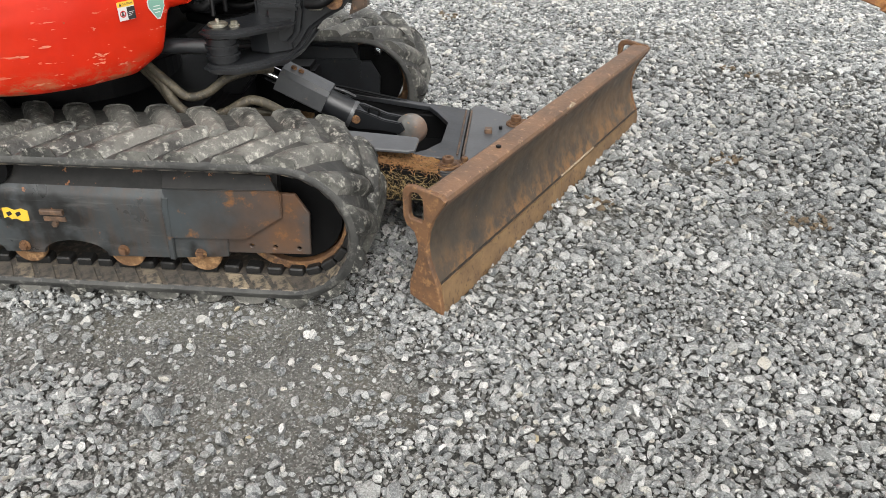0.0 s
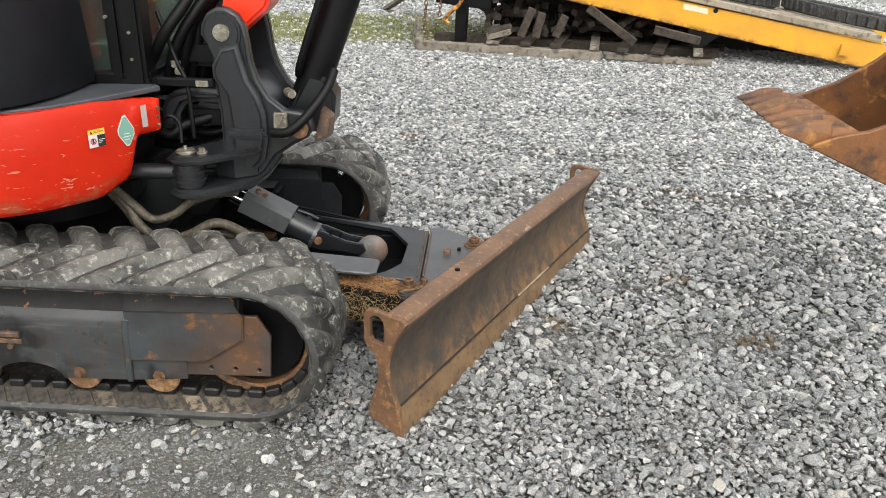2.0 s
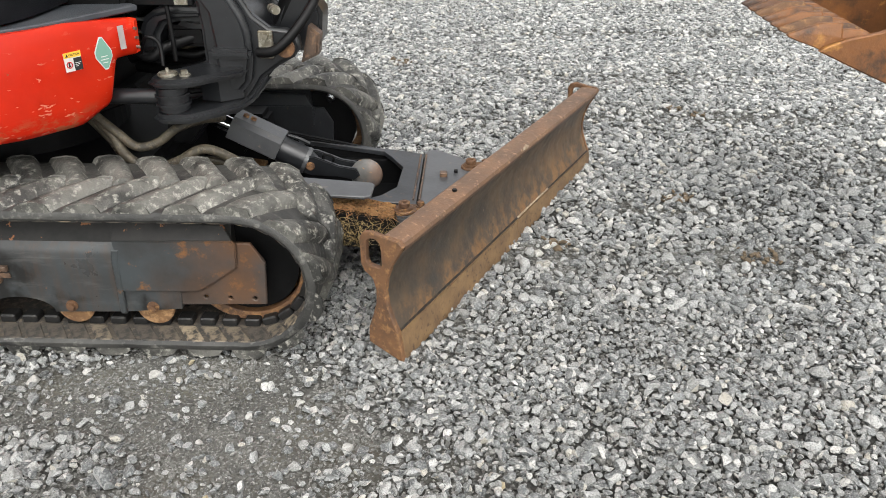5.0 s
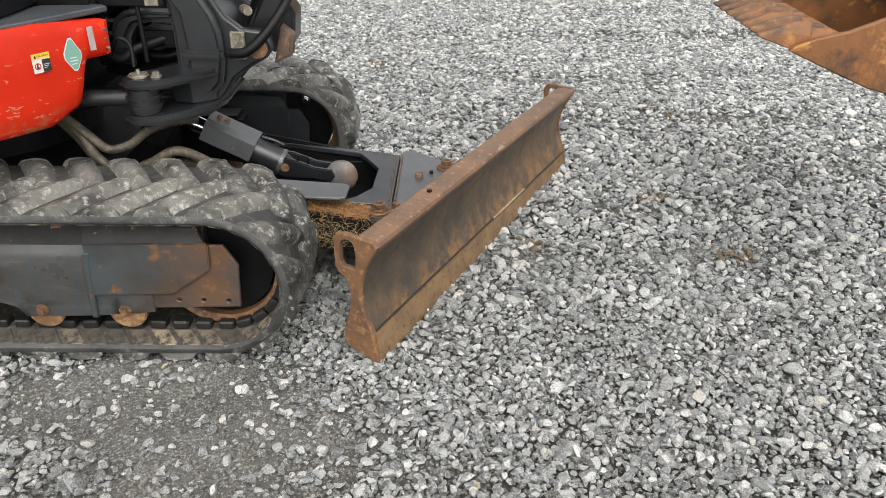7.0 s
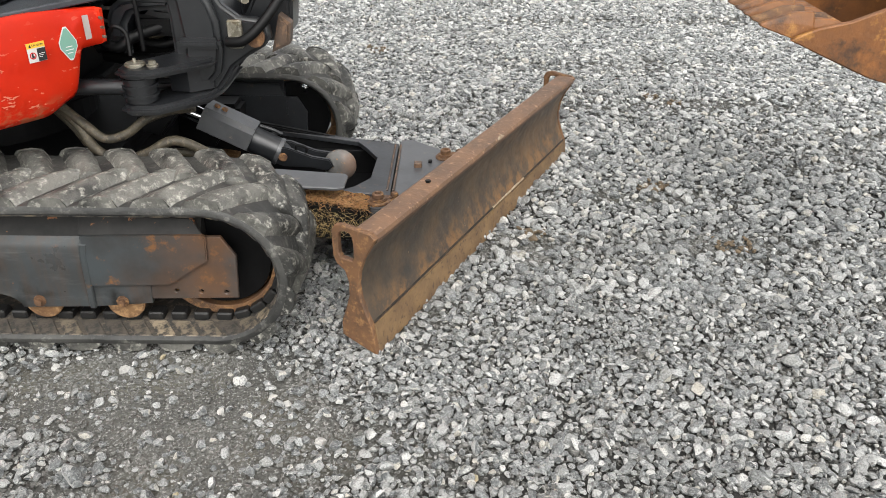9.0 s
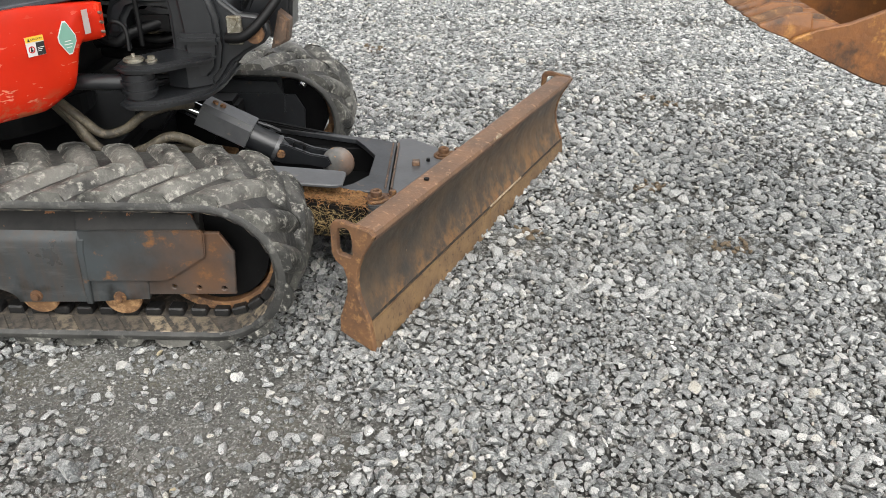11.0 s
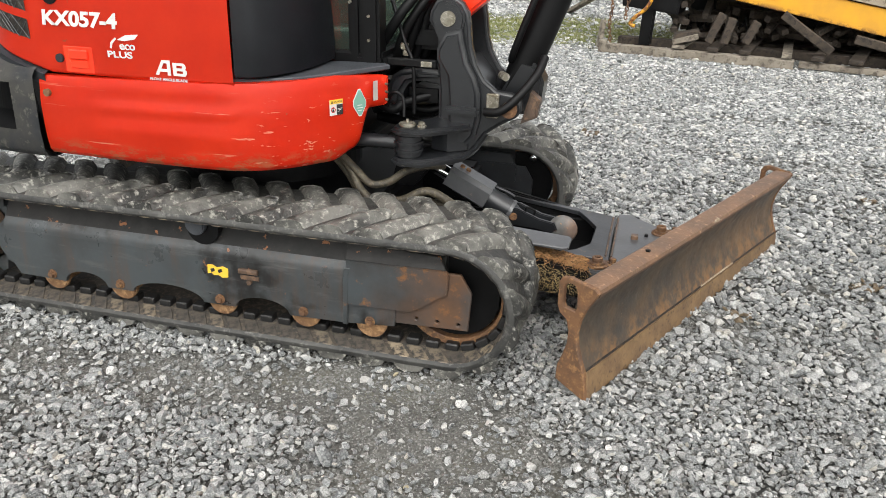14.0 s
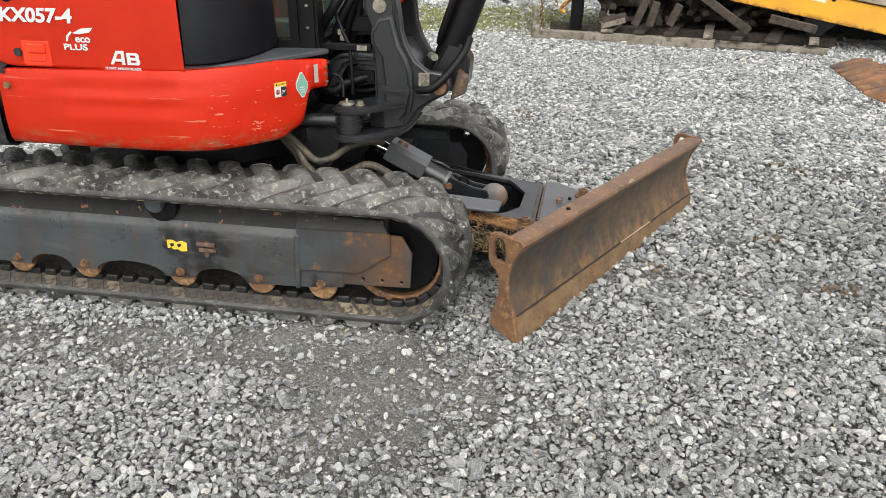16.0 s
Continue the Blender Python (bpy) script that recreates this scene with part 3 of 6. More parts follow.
def small_chips(count, seed):
    """Small broken chips: uneven blocks."""
    rng = np.random.default_rng(seed)
    cube = np.array([(x, y, z) for x in (-1, 1) for y in (-1, 1) for z in (-1, 1)], float) * 0.72
    quads = ((0, 1, 3, 2), (4, 6, 7, 5), (0, 4, 5, 1), (2, 3, 7, 6), (0, 2, 6, 4), (1, 5, 7, 3))
    f = np.array([t for q in quads for t in ((q[0], q[1], q[2]), (q[0], q[2], q[3]))])
    return [((cube + rng.normal(0, 0.24, (8, 3))) * np.array([rng.uniform(1.0, 1.4), rng.uniform(0.85, 1.05), rng.uniform(0.48, 0.72)]), f) for _ in range(count)]


M_fines = worn("stone_fines", (0.08, 0.079, 0.074), (0.15, 0.148, 0.138), (0.30, 0.297, 0.28), 4, 120, (0.4, 0.6), 0.85, bumps=0.3)
S_near, S_low, S_far = broken_stones(28, 9, 2, 9), broken_stones(24, 4, 1, 3, (0.48, 0.75)), small_chips(24, 5)
stone_scatter(1, 0.0224, -0.95, 3.25, -1.92, -0.5, 0.0246, S_near, sink=0.08, lift=0.007, smooth=26)
stone_scatter(20, 0.0224, -1.0, 2.2, -2.26, -1.915, 0.0246, S_near, sink=0.08, lift=0.007, smooth=26)
stone_scatter(21, 0.0175, -1.0, 2.2, -2.26, -1.945, 0.0125, S_far, sink=0.25, bare=0.7, material=M_fines)
stone_scatter(17, 0.0234, -0.95, 3.6, -0.5, 0.0, 0.0262, S_low, sink=0.1, lift=0.007, spread=0.32)
stone_scatter(13, 0.075, -0.95, 3.6, -1.95, 0.0, 0.034, S_near, keep=0.4, sink=0.15, bare=1.0, lift=0.010, smooth=26)
stone_scatter(2, 0.0175, -0.95, 3.6, -1.95, 0.0, 0.0125, S_far, sink=0.25, bare=0.7, material=M_fines)
stone_scatter(8, 0.0085, -0.95, 1.9, -1.95, -0.45, 0.0075, S_far, keep=0.8, sink=0.45, inside=True, material=M_fines)
stone_scatter(19, 0.0135, 1.2, 4.6, -0.45, 2.6, 0.0115, S_far, keep=0.9, sink=0.3, inside=True, material=M_fines)
stone_scatter(9, 0.03, -0.95, 1.9, -1.95, -0.45, 0.0165, S_low, keep=0.30, sink=0.42, inside=True)
stone_scatter(11, 0.025, -1.9, -0.95, -1.95, 0.0, 0.027, S_far, sink=0.15)
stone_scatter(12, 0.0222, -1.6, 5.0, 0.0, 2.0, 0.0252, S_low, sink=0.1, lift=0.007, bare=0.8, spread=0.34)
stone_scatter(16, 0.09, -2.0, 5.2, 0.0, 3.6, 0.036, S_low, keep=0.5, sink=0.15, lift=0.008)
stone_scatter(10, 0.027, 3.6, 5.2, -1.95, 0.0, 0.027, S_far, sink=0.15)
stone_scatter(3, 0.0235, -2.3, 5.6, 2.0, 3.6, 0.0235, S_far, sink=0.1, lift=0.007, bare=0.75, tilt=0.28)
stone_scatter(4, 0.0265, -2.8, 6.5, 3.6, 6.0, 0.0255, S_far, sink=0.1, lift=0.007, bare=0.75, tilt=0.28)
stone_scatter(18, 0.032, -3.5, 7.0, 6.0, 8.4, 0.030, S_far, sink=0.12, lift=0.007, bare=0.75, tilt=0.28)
stone_scatter(5, 0.036, -4.4, -1.9, -1.5, 6.0, 0.034, S_far, sink=0.2, tilt=0.3)
stone_scatter(14, 0.055, -8.5, -4.3, -1.5, 8.4, 0.050, S_far, sink=0.25, tilt=0.3)
stone_scatter(15, 0.042, 5.2, 7.2, -1.0, 3.6, 0.038, S_far, sink=0.25, tilt=0.3)
M_dirt = worn("brown_dirt", (0.13, 0.10, 0.065), (0.17, 0.125, 0.08), (0.09, 0.07, 0.05), 20, 60, (0.4, 0.6), 0.95, bumps=0.5)
for k, (cx, cy, r) in enumerate(((2.09, -0.02, 0.055), (2.90, -0.10, 0.075), (2.68, 0.46, 0.065), (3.08, 1.64, 0.05), (2.95, 1.75, 0.045), (1.2, 2.75, 0.07))):
    tagged(stone_scatter(40 + k, 0.014, cx - r, cx + r, cy - r * 0.7, cy + r * 0.7, 0.02, S_low, 0.4, 0.1, 0.0, M_dirt, lift=0.02), "small brown clods of dirt and dead leaf on the gravel", "dirt")
# single pale stones that lie clear of the rest
M_pale = mat("pale_stone", 0.6)
_c = mix(M_pale, noise_fac(M_pale, 90, 7, 0.4, 0.62, 0.75), (0.36, 0.356, 0.335), (0.58, 0.57, 0.545))
ln(M_pale, mix(M_pale, times(M_pale, noise_fac(M_pale, 220, 6, 0.53, 0.63, 0.75), 0.5), _c, (0.2, 0.19, 0.17)), base(M_pale))
bump(M_pale, noise_fac(M_pale, 120, 6, 0.2, 0.8, 0.7), 0.6, 0.004)
M_buff = worn("buff_stone", (0.36, 0.31, 0.2), (0.45, 0.4, 0.28), (0.3, 0.25, 0.16), 30, 120, (0.4, 0.6), 0.7, bumps=0.4)
rng = random.Random(4)
for k, (x, y, d, m) in enumerate(((0.365, -1.01, 0.046, M_pale), (0.735, -0.955, 0.040, M_pale), (0.934, -0.953, 0.030, M_pale), (1.225, -1.075, 0.038, M_pale), (1.276, -1.112, 0.038, M_pale), (0.975, -1.262, 0.027, M_pale), (1.06, -1.475, 0.026, M_buff),
                                  (1.085, -1.14, 0.027, M_pale), (1.40, -1.27, 0.040, M_pale), (0.27, -1.02, 0.030, M_pale), (0.51, -0.95, 0.032, M_pale), (1.83, -1.39, 0.027, M_buff), (1.9, -1.16, 0.036, M_pale), (0.83, -0.885, 0.022, M_buff))):
    p, f = S_near[k]
    me = bpy.data.meshes.new("stone")
    me.from_pydata((p * d * 0.5).tolist(), [], f.tolist())
    me.shade_smooth()
    me.set_sharp_from_angle(angle=radians(26))
    me.materials.append(m)
    ob = new("stone", me)
    ob.matrix_world = Matrix.Translation((x, y, ground_z(x, y) - 0.3 * d * p[:, 2].min())) @ Matrix.Rotation(rng.uniform(0, 6), 4, "Z")
    tagged(ob, "small buff stone lying on the trodden dust" if m == M_buff else "pale grey-white broken stone lying on the trodden dust", "stone", "single stones")

# ---- excavator: undercarriage ----
excavator = thing("excavator", "red and black compact tracked excavator parked on the gravel", "excavator")
SPR, IDL, RAD = (-1.09, 0.28), (1.01, 0.278), 0.25
STRAIGHT = IDL[0] - SPR[0]
LOOP = 2 * STRAIGHT + 2 * math.pi * RAD


def belt(s):
    """Point (x, z), tangent and outward normal on the belt's outer line at length s, from the rear of the top run forwards."""
    s %= LOOP
    half = math.pi * RAD
    if s < STRAIGHT:
        return (SPR[0] + s, SPR[1] + RAD), (1, 0), (0, 1)
    s -= STRAIGHT
    if s < half:
        a = math.pi / 2 - s / RAD
        return (IDL[0] + RAD * math.cos(a), IDL[1] + RAD * math.sin(a)), (math.sin(a), -math.cos(a)), (math.cos(a), math.sin(a))
    s -= half
    if s < STRAIGHT:
        return (IDL[0] - s, IDL[1] - RAD), (-1, 0), (0, -1)
    s -= STRAIGHT
    a = -math.pi / 2 - s / RAD
    return (SPR[0] + RAD * math.cos(a), SPR[1] + RAD * math.sin(a)), (math.sin(a), -math.cos(a)), (math.cos(a), math.sin(a))


def belt_pose(s, yc):
    (x, z), (tx, tz), (nx, nz) = belt(s)
    return Matrix(((tx, 0, nx, x), (0, 1, 0, yc), (tz, 0, nz, z), (0, 0, 0, 1)))


PROFILE = [(-0.200, -0.014), (-0.192, -0.004), (-0.17, 0.0), (0.17, 0.0), (0.192, -0.004), (0.200, -0.014), (0.200, -0.026), (0.19, -0.036), (-0.19, -0.036), (-0.200, -0.026)]


def lug_mesh(sign, s0, yc):
    """A slanting tapered tread block from the belt's edge to its middle, bent round the belt at length s0."""
    b = bm_new()
    lean, n = 0.13, 7
    rows_ = []
    for k in range(n):
        f = k / (n - 1)
        v = -0.194 + 0.210 * f
        mid = lean * f + 0.006 * noise.noise(Vector((s0 * 7, f * 4, yc + 3)))
        a0, a1 = -0.080 + 0.030 * f, 0.058 - 0.012 * f
        h0, h1 = -0.040 + 0.020 * f, 0.030 - 0.008 * f
        top_h = (0.020, 0.029, 0.032, 0.033, 0.033, 0.032, 0.024)[k] + 0.005 * noise.noise(Vector((s0 * 9, f * 3, yc)))
        rows_.append([(mid + a0, v, -0.018 if k == 0 else -0.008), (mid + 0.6 * h0 + 0.4 * a0, v, top_h * 0.45), (mid + h0, v, top_h - 0.004), (mid + (h0 + h1) / 2, v, top_h + 0.001), (mid + h1, v, top_h - 0.003), (mid + a1, v, -0.018 if k == 0 else -0.008)])
    vs = [[b.verts.new(belt_pose(s0 + u, yc) @ Vector((0, sign * v, h))) for u, v, h in r] for r in rows_]
    for p, q in zip(vs, vs[1:]):
        for k in range(5):
            b.faces.new((p[k], p[k + 1], q[k + 1], q[k]))
    b.faces.new(vs[0]), b.faces.new(vs[-1][::-1])
    b.normal_update()
    bevel(b, [e for e in b.edges if len(e.link_faces) == 2 and e.calc_face_angle(0) > 0.45], 0.005, 2)
    return b


b_ = bm_new()
box(b_, -0.026, 0.026, -0.1, -0.05, -0.064, -0.034, 0.005)
GUIDE = bpy.data.meshes.new("guide_lug")
b_.to_mesh(GUIDE)
b_.free()
GUIDE.materials.append(M_guide)
b_ = bm_new()
box(b_, -0.03, 0.03, -0.192, -0.106, -0.040, -0.034, 0.003)
for v_ in b_.verts:
    v_.co.x += (v_.co.y + 0.15) * 0.7
BAR = bpy.data.meshes.new("inner_rib")
b_.to_mesh(BAR)
b_.free()
BAR.materials.append(M_pad)


def child(name, mesh, parent, m):
    ob = new(name, mesh)
    ob.parent = parent
    ob.matrix_basis = m
    return ob


def make_track(yc, side):
    """side: -1 where the outer face looks to -y."""
    b = bm_new()
    n, rings = 180, []
    for i in range(n):
        m = belt_pose(LOOP * i / n, yc)
        rings.append([b.verts.new(m @ Vector((0, u, v + 0.0016 * noise.noise(Vector((i * 0.7, u * 9, 1)))))) for u, v in PROFILE])
    for i in range(n):
        p, q = rings[i], rings[(i + 1) % n]
        for k in range(len(PROFILE)):
            f = b.faces.new((p[k], p[(k + 1) % len(PROFILE)], q[(k + 1) % len(PROFILE)], q[k]))
            f.material_index = 1 if k == 7 else 0
    track = part("rubber_track", b, (M_rubber, M_muddy), excavator, "worn dusty black rubber track with slanting lugs", smooth=40)
    pitch = LOOP / 38
    for i in range(38):
        part("tread_lug", lug_mesh(1, i * pitch, yc), M_lug, track, smooth=60)
        part("tread_lug", lug_mesh(-1, (i + 0.5) * pitch, yc), M_lug, track, smooth=60)
    for i in range(76):
        child("guide_lug", GUIDE, track, belt_pose(i * pitch / 2, yc) @ (Matrix.Scale(-1, 4, (0, 1, 0)) if side > 0 else Matrix.Identity(4)))
    for i in range(76):
        child("inner_rib", BAR, track, belt_pose((i + 0.5) * pitch / 2, yc) @ (Matrix.Scale(-1, 4, (0, 1, 0)) if side > 0 else Matrix.Identity(4)))
    return track


M_hub = worn("oily_brown_hub", (0.05, 0.036, 0.028), (0.095, 0.06, 0.04), (0.17, 0.1, 0.06), 7, 30, (0.4, 0.62), 0.5, bumps=0.2)
ROLLERS = (-0.70, -0.376, 0.075, 0.43, 0.70)


def make_track_frame(yf, side, paint, plate, rim):
    """The side frame whose outer face lies at y = yf; side -1 looks to -y."""
    def to(u, v, w):
        return Vector((u, yf - side * w, v))
    low = [(-0.90, 0.20), (-0.86, 0.135), (-0.64, 0.13)]
    for a, c in ((-0.64, -0.44), (-0.32, 0.0), (0.14, 0.37)):
        low += [(a, 0.13)] + [((a + c) / 2 - (c - a) / 2 * math.cos(radians(t)), 0.13 + 0.055 * math.sin(radians(t))) for t in range(15, 180, 15)] + [(c, 0.13)]
    low += [(0.60, 0.135), (0.796, 0.150), (0.80, 0.2), (0.80, 0.333), (-0.90, 0.333)]
    seen, clean = set(), []
    for p in low:
        k = (round(p[0], 4), round(p[1], 4))
        if k not in seen:
            seen.add(k)
            clean.append(p)
    b = bm_new()
    prism(b, clean, 0.0, 0.02, 0.0006, 1, to)
    frame_part = part("side_frame", b, paint, excavator, "dark grey steel track frame with rust blooms")
    # sloping top of the frame
    b = bm_new()
    sec = [(0.0, 0.333), (0.001, 0.347), (0.004, 0.359), (0.010, 0.371), (0.019, 0.384), (0.030, 0.40), (0.055, 0.452), (0.064, 0.468), (0.078, 0.479), (0.12, 0.486), (0.26, 0.47), (0.26, 0.2), (0.22, 0.2), (0.02, 0.333)]
    prism(b, sec, -0.90, 0.98, 0, 1, lambda u, v, w: Vector((w, yf - side * u, v)))
    for f in b.faces:
        f.material_index = 1 if f.calc_center_median().z < 0.379 and abs(f.calc_center_median().y - yf) < 0.018 else 0
    part("frame_top", b, (M_frametop if paint == M_frame else paint, paint), frame_part, "dark sloping top of the track frame", smooth=35)
    # idler guard plate and its doubler with the chamfered corner
    b = bm_new()
    prism(b, [(0.60, 0.142), (0.80, 0.163), (1.076, 0.170), (1.086, 0.322), (1.045, 0.392), (0.62, 0.40)], 0.004, 0.02, 0.003, 1, to, holes=[arc(x, z, 0.007, 0, 330, 8) for x, z in ((0.88, 0.195), (0.96, 0.193), (1.04, 0.192))])
    part("idler_guard", b, plate, frame_part, "rust-blushed grey guard plate")
    b = bm_new()
    prism(b, [(0.612, 0.216), (0.866, 0.222), (0.998, 0.312), (1.003, 0.395), (0.99, 0.408), (0.612, 0.402)], -0.010, 0.006, 0.004, 2, to)
    part("guard_doubler", b, plate, frame_part)
    b = bm_new()
    prism(b, [(0.612, 0.402), (0.992, 0.408), (0.965, 0.45), (0.612, 0.46)], 0, 0.012, 0.002, 1, lambda u, v, w: Vector((u, yf - side * (w - 0.012 + (v - 0.402) * 0.55), v)))
    part("guard_hood", b, M_frametop if paint == M_frame else paint, frame_part)
    b = bm_new()
    prism(b, [(0.594, 0.134), (0.612, 0.134), (0.622, 0.33), (0.63, 0.37), (0.606, 0.37), (0.6, 0.33)], -0.013, 0.01, 0.003, 1, to)
    part("frame_rib", b, plate, frame_part)
    b = bm_new()
    prism(b, [(0.606, 0.365), (0.63, 0.365), (0.65, 0.47), (0.626, 0.47)], -0.012, 0.008, 0.002, 1, lambda u, v, w: Vector((u, yf - side * (w + (v - 0.365) * 0.42), v)))
    part("frame_rib", b, paint, frame_part)
    # clamp tab and worn sticker
    b = bm_new()
    prism(b, [(0.17, 0.285), (0.25, 0.285), (0.25, 0.303), (0.17, 0.303)], -0.014, 0.004, 0.003, 1, to)
    prism(b, [(0.175, 0.258), (0.252, 0.258), (0.252, 0.276), (0.175, 0.276)], -0.006, 0.004, 0.002, 1, to)
    cyl(b, to(0.212, 0.25, -0.012), to(0.212, 0.25, 0.0), 0.011, n=6)
    part("clamp_tab", b, M_hub, frame_part, "small dark brown clamp tab")
    if side < 0:
        b = bm_new()
        prism(b, [(0.033, 0.262), (0.05, 0.268), (0.06, 0.258), (0.078, 0.262), (0.095, 0.252), (0.12, 0.256), (0.122, 0.292), (0.1, 0.300), (0.075, 0.293), (0.055, 0.302), (0.035, 0.300)], -0.003, 0.001, 0, 1, to)
        part("sticker", b, M_labelyellow, frame_part, "torn yellow sticker")
        for u in (0.05, 0.082):
            b = bm_new()
            prism(b, [(u, 0.270), (u + 0.016, 0.278), (u + 0.012, 0.290), (u - 0.004, 0.284)], -0.0045, -0.002, 0, 1, to)
            part("sticker_print", b, M_labelblack, frame_part)
    # rollers with bolts
    for x in ROLLERS:
        b = bm_new()
        cyl(b, to(x, 0.143, 0.012), to(x, 0.143, 0.035), 0.062, n=28, bev=0.004)
        cyl(b, to(x, 0.143, 0.035), to(x, 0.143, 0.19), 0.046, n=24)
        cyl(b, to(x, 0.143, 0.19), to(x, 0.143, 0.215), 0.062, n=28, bev=0.004)
        r = part("track_roller", b, M_roller, frame_part, "rusty bottom roller", smooth=40)
        b = bm_new()
        cyl(b, to(x, 0.156, -0.006), to(x, 0.156, 0.01), 0.020, n=20, bev=0.002)
        cyl(b, to(x, 0.156, -0.018), to(x, 0.156, -0.004), 0.013, n=6, bev=0.001)
        part("roller_bolt", b, M_rust, r)
    b = bm_new()
    cyl(b, to(1.01, 0.278, 0.075), to(1.01, 0.278, 0.19), 0.165, n=48, bev=0.006)
    cyl(b, to(1.01, 0.278, 0.065), to(1.01, 0.278, 0.20), 0.06, n=32, bev=0.006)
    idler = part("idler", b, M_black, frame_part, "dark front idler wheel", smooth=40)
    for a, c in ((0.06, 0.10), (0.165, 0.205)):
        b = bm_new()
        prism(b, arc(1.01, 0.278, 0.206, 0, 352, 44), a, c, 0.003, 1, to, holes=[arc(1.01, 0.278, 0.175, 0, 352, 44)])
        part("idler_rim", b, rim, idler, "rusty idler rim")
    # sprocket with teeth and final drive hub
    b = bm_new()
    ring = []
    for i in range(42):
        r = 0.205 if i % 3 == 0 else (0.20 if i % 3 == 1 else 0.165)
        a = 2 * math.pi * i / 42
        ring.append((SPR[0] + r * math.cos(a), SPR[1] + r * math.sin(a)))
    prism(b, ring, 0.09, 0.13, 0.002, 1, to)
    part("sprocket", b, paint, frame_part)
    b = bm_new()
    cyl(b, to(SPR[0], SPR[1], -0.01), to(SPR[0], SPR[1], 0.09), 0.115, 0.13, n=40, bev=0.012)
    cyl(b, to(SPR[0], SPR[1], 0.09), to(SPR[0], SPR[1], 0.3), 0.14, n=32)
    for i in range(3):
        a = radians(30 + 120 * i)
        cyl(b, to(SPR[0] + 0.08 * math.cos(a), SPR[1] + 0.08 * math.sin(a), -0.018), to(SPR[0] + 0.08 * math.cos(a), SPR[1] + 0.08 * math.sin(a), -0.006), 0.012, n=6)
    part("final_drive", b, M_hub, frame_part, "brown stained final drive hub", smooth=40)
    # bracket that joins the hub and frame
    b = bm_new()
    prism(b, [(-0.98, 0.30), (-0.90, 0.38), (-0.84, 0.345), (-0.86, 0.2), (-0.92, 0.18), (-0.95, 0.22)], 0.01, 0.05, 0.008, 2, to)
    part("drive_bracket", b, paint, frame_part)
    # solid black disc in place of the shade inside the roller's hole
    b = bm_new()
    cyl(b, to(0.02, 0.445, 0.012), to(0.02, 0.445, 0.12), 0.068, n=28)
    part("roller_pocket", b, M_black, frame_part)
    b = bm_new()
    cyl(b, to(0.0, 0.462, -0.012), to(0.0, 0.462, 0.14), 0.042, n=24, bev=0.006)
    part("carrier_roller", b, M_deck, frame_part, "dark upper carrier roller", smooth=40)
    return frame_part


make_track(-0.67, -1)
make_track(0.67, 1)
make_track_frame(-0.80, -1, M_frame, M_plate, M_rust)
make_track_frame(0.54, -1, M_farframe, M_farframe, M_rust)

b = bm_new()
cyl(b, (1.085, 0.512, 0.446), (1.085, 0.545, 0.446), 0.02, n=20, bev=0.004)
cyl(b, (1.085, 0.505, 0.446), (1.085, 0.515, 0.446), 0.011, n=6)
part("track_adjuster_plug", b, M_chrome, excavator, "bright steel plug on the shaded track frame", smooth=40)

# centre frame between the tracks
b = bm_new()
box(b, -0.62, 0.62, -0.55, 0.55, 0.30, 0.50, 0.03, 2)
cyl(b, (-0.05, 0, 0.48), (-0.05, 0, 0.63), 0.40, n=48)
for s in (-1, 1):
    box(b, 0.50, 0.86, s * 0.30 - 0.07, s * 0.30 + 0.07, 0.28, 0.46, 0.02, 2)
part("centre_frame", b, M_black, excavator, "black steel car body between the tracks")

# ---- excavator: dozer blade and its arms ----
BU, BN = Vector((0.4223, 0.9065, 0)), Vector((0.9065, -0.4223, 0))
B0, BLEN, DIG = Vector((1.526, -0.848, 0)), 1.905, 0.045


def blade_at(d, z, u):
    """d forwards of the cutting edge, height z, u along the blade from its near end; the far end digs in."""
    return B0 + BU * u + BN * d + Vector((0, 0, z - DIG * u / BLEN))


def along(a, c):
    return lambda d, z, w: blade_at(d, z, w)


face = [(-0.018, 0.112), (-0.035, 0.15), (-0.052, 0.20), (-0.058, 0.25), (-0.05, 0.30), (-0.033, 0.345), (-0.010, 0.385), (0.010, 0.408), (0.014, 0.420)]
top = [(0.010, 0.432), (-0.004, 0.438), (-0.062, 0.438), (-0.072, 0.432), (-0.074, 0.36)]
back = [(-0.085, 0.30), (-0.085, 0.15), (-0.05, 0.112)]
b = bm_new()
secs = []
for u in (0.0, BLEN * 0.25, BLEN * 0.5, BLEN * 0.75, BLEN):
    secs.append([b.verts.new(blade_at(d, z, u)) for d, z in face + top + back])
n = len(secs[0])
for p, q in zip(secs, secs[1:]):
    for k in range(n):
        f = b.faces.new((p[k], p[(k + 1) % n], q[(k + 1) % n], q[k]))
        f.material_index = 1 if len(face) - 3 <= k < n - 4 else 0
b.faces.new(secs[0]), b.faces.new(secs[-1])
blade = part("dozer_blade", b, (M_board, M_rusttop), excavator, "rust-brown angled dozer blade with a curved scuffed face", smooth=30)
for a, c in ((0.0, BLEN * 0.502), (BLEN * 0.502 + 0.004, BLEN)):
    b = bm_new()
    prism(b, [(0.004, 0.0), (-0.012, 0.0), (-0.034, 0.102), (-0.006, 0.106)], a, c, 0.003, 1, along(0, 0))
    part("cutting_edge", b, M_rustedge, blade, "orange-brown rusted cutting edge")
b = bm_new()
prism(b, [(-0.0135, 0.105), (-0.0155, 0.1125), (-0.03, 0.1125), (-0.03, 0.105)], 0.006, BLEN - 0.006, 0, 1, along(0, 0))
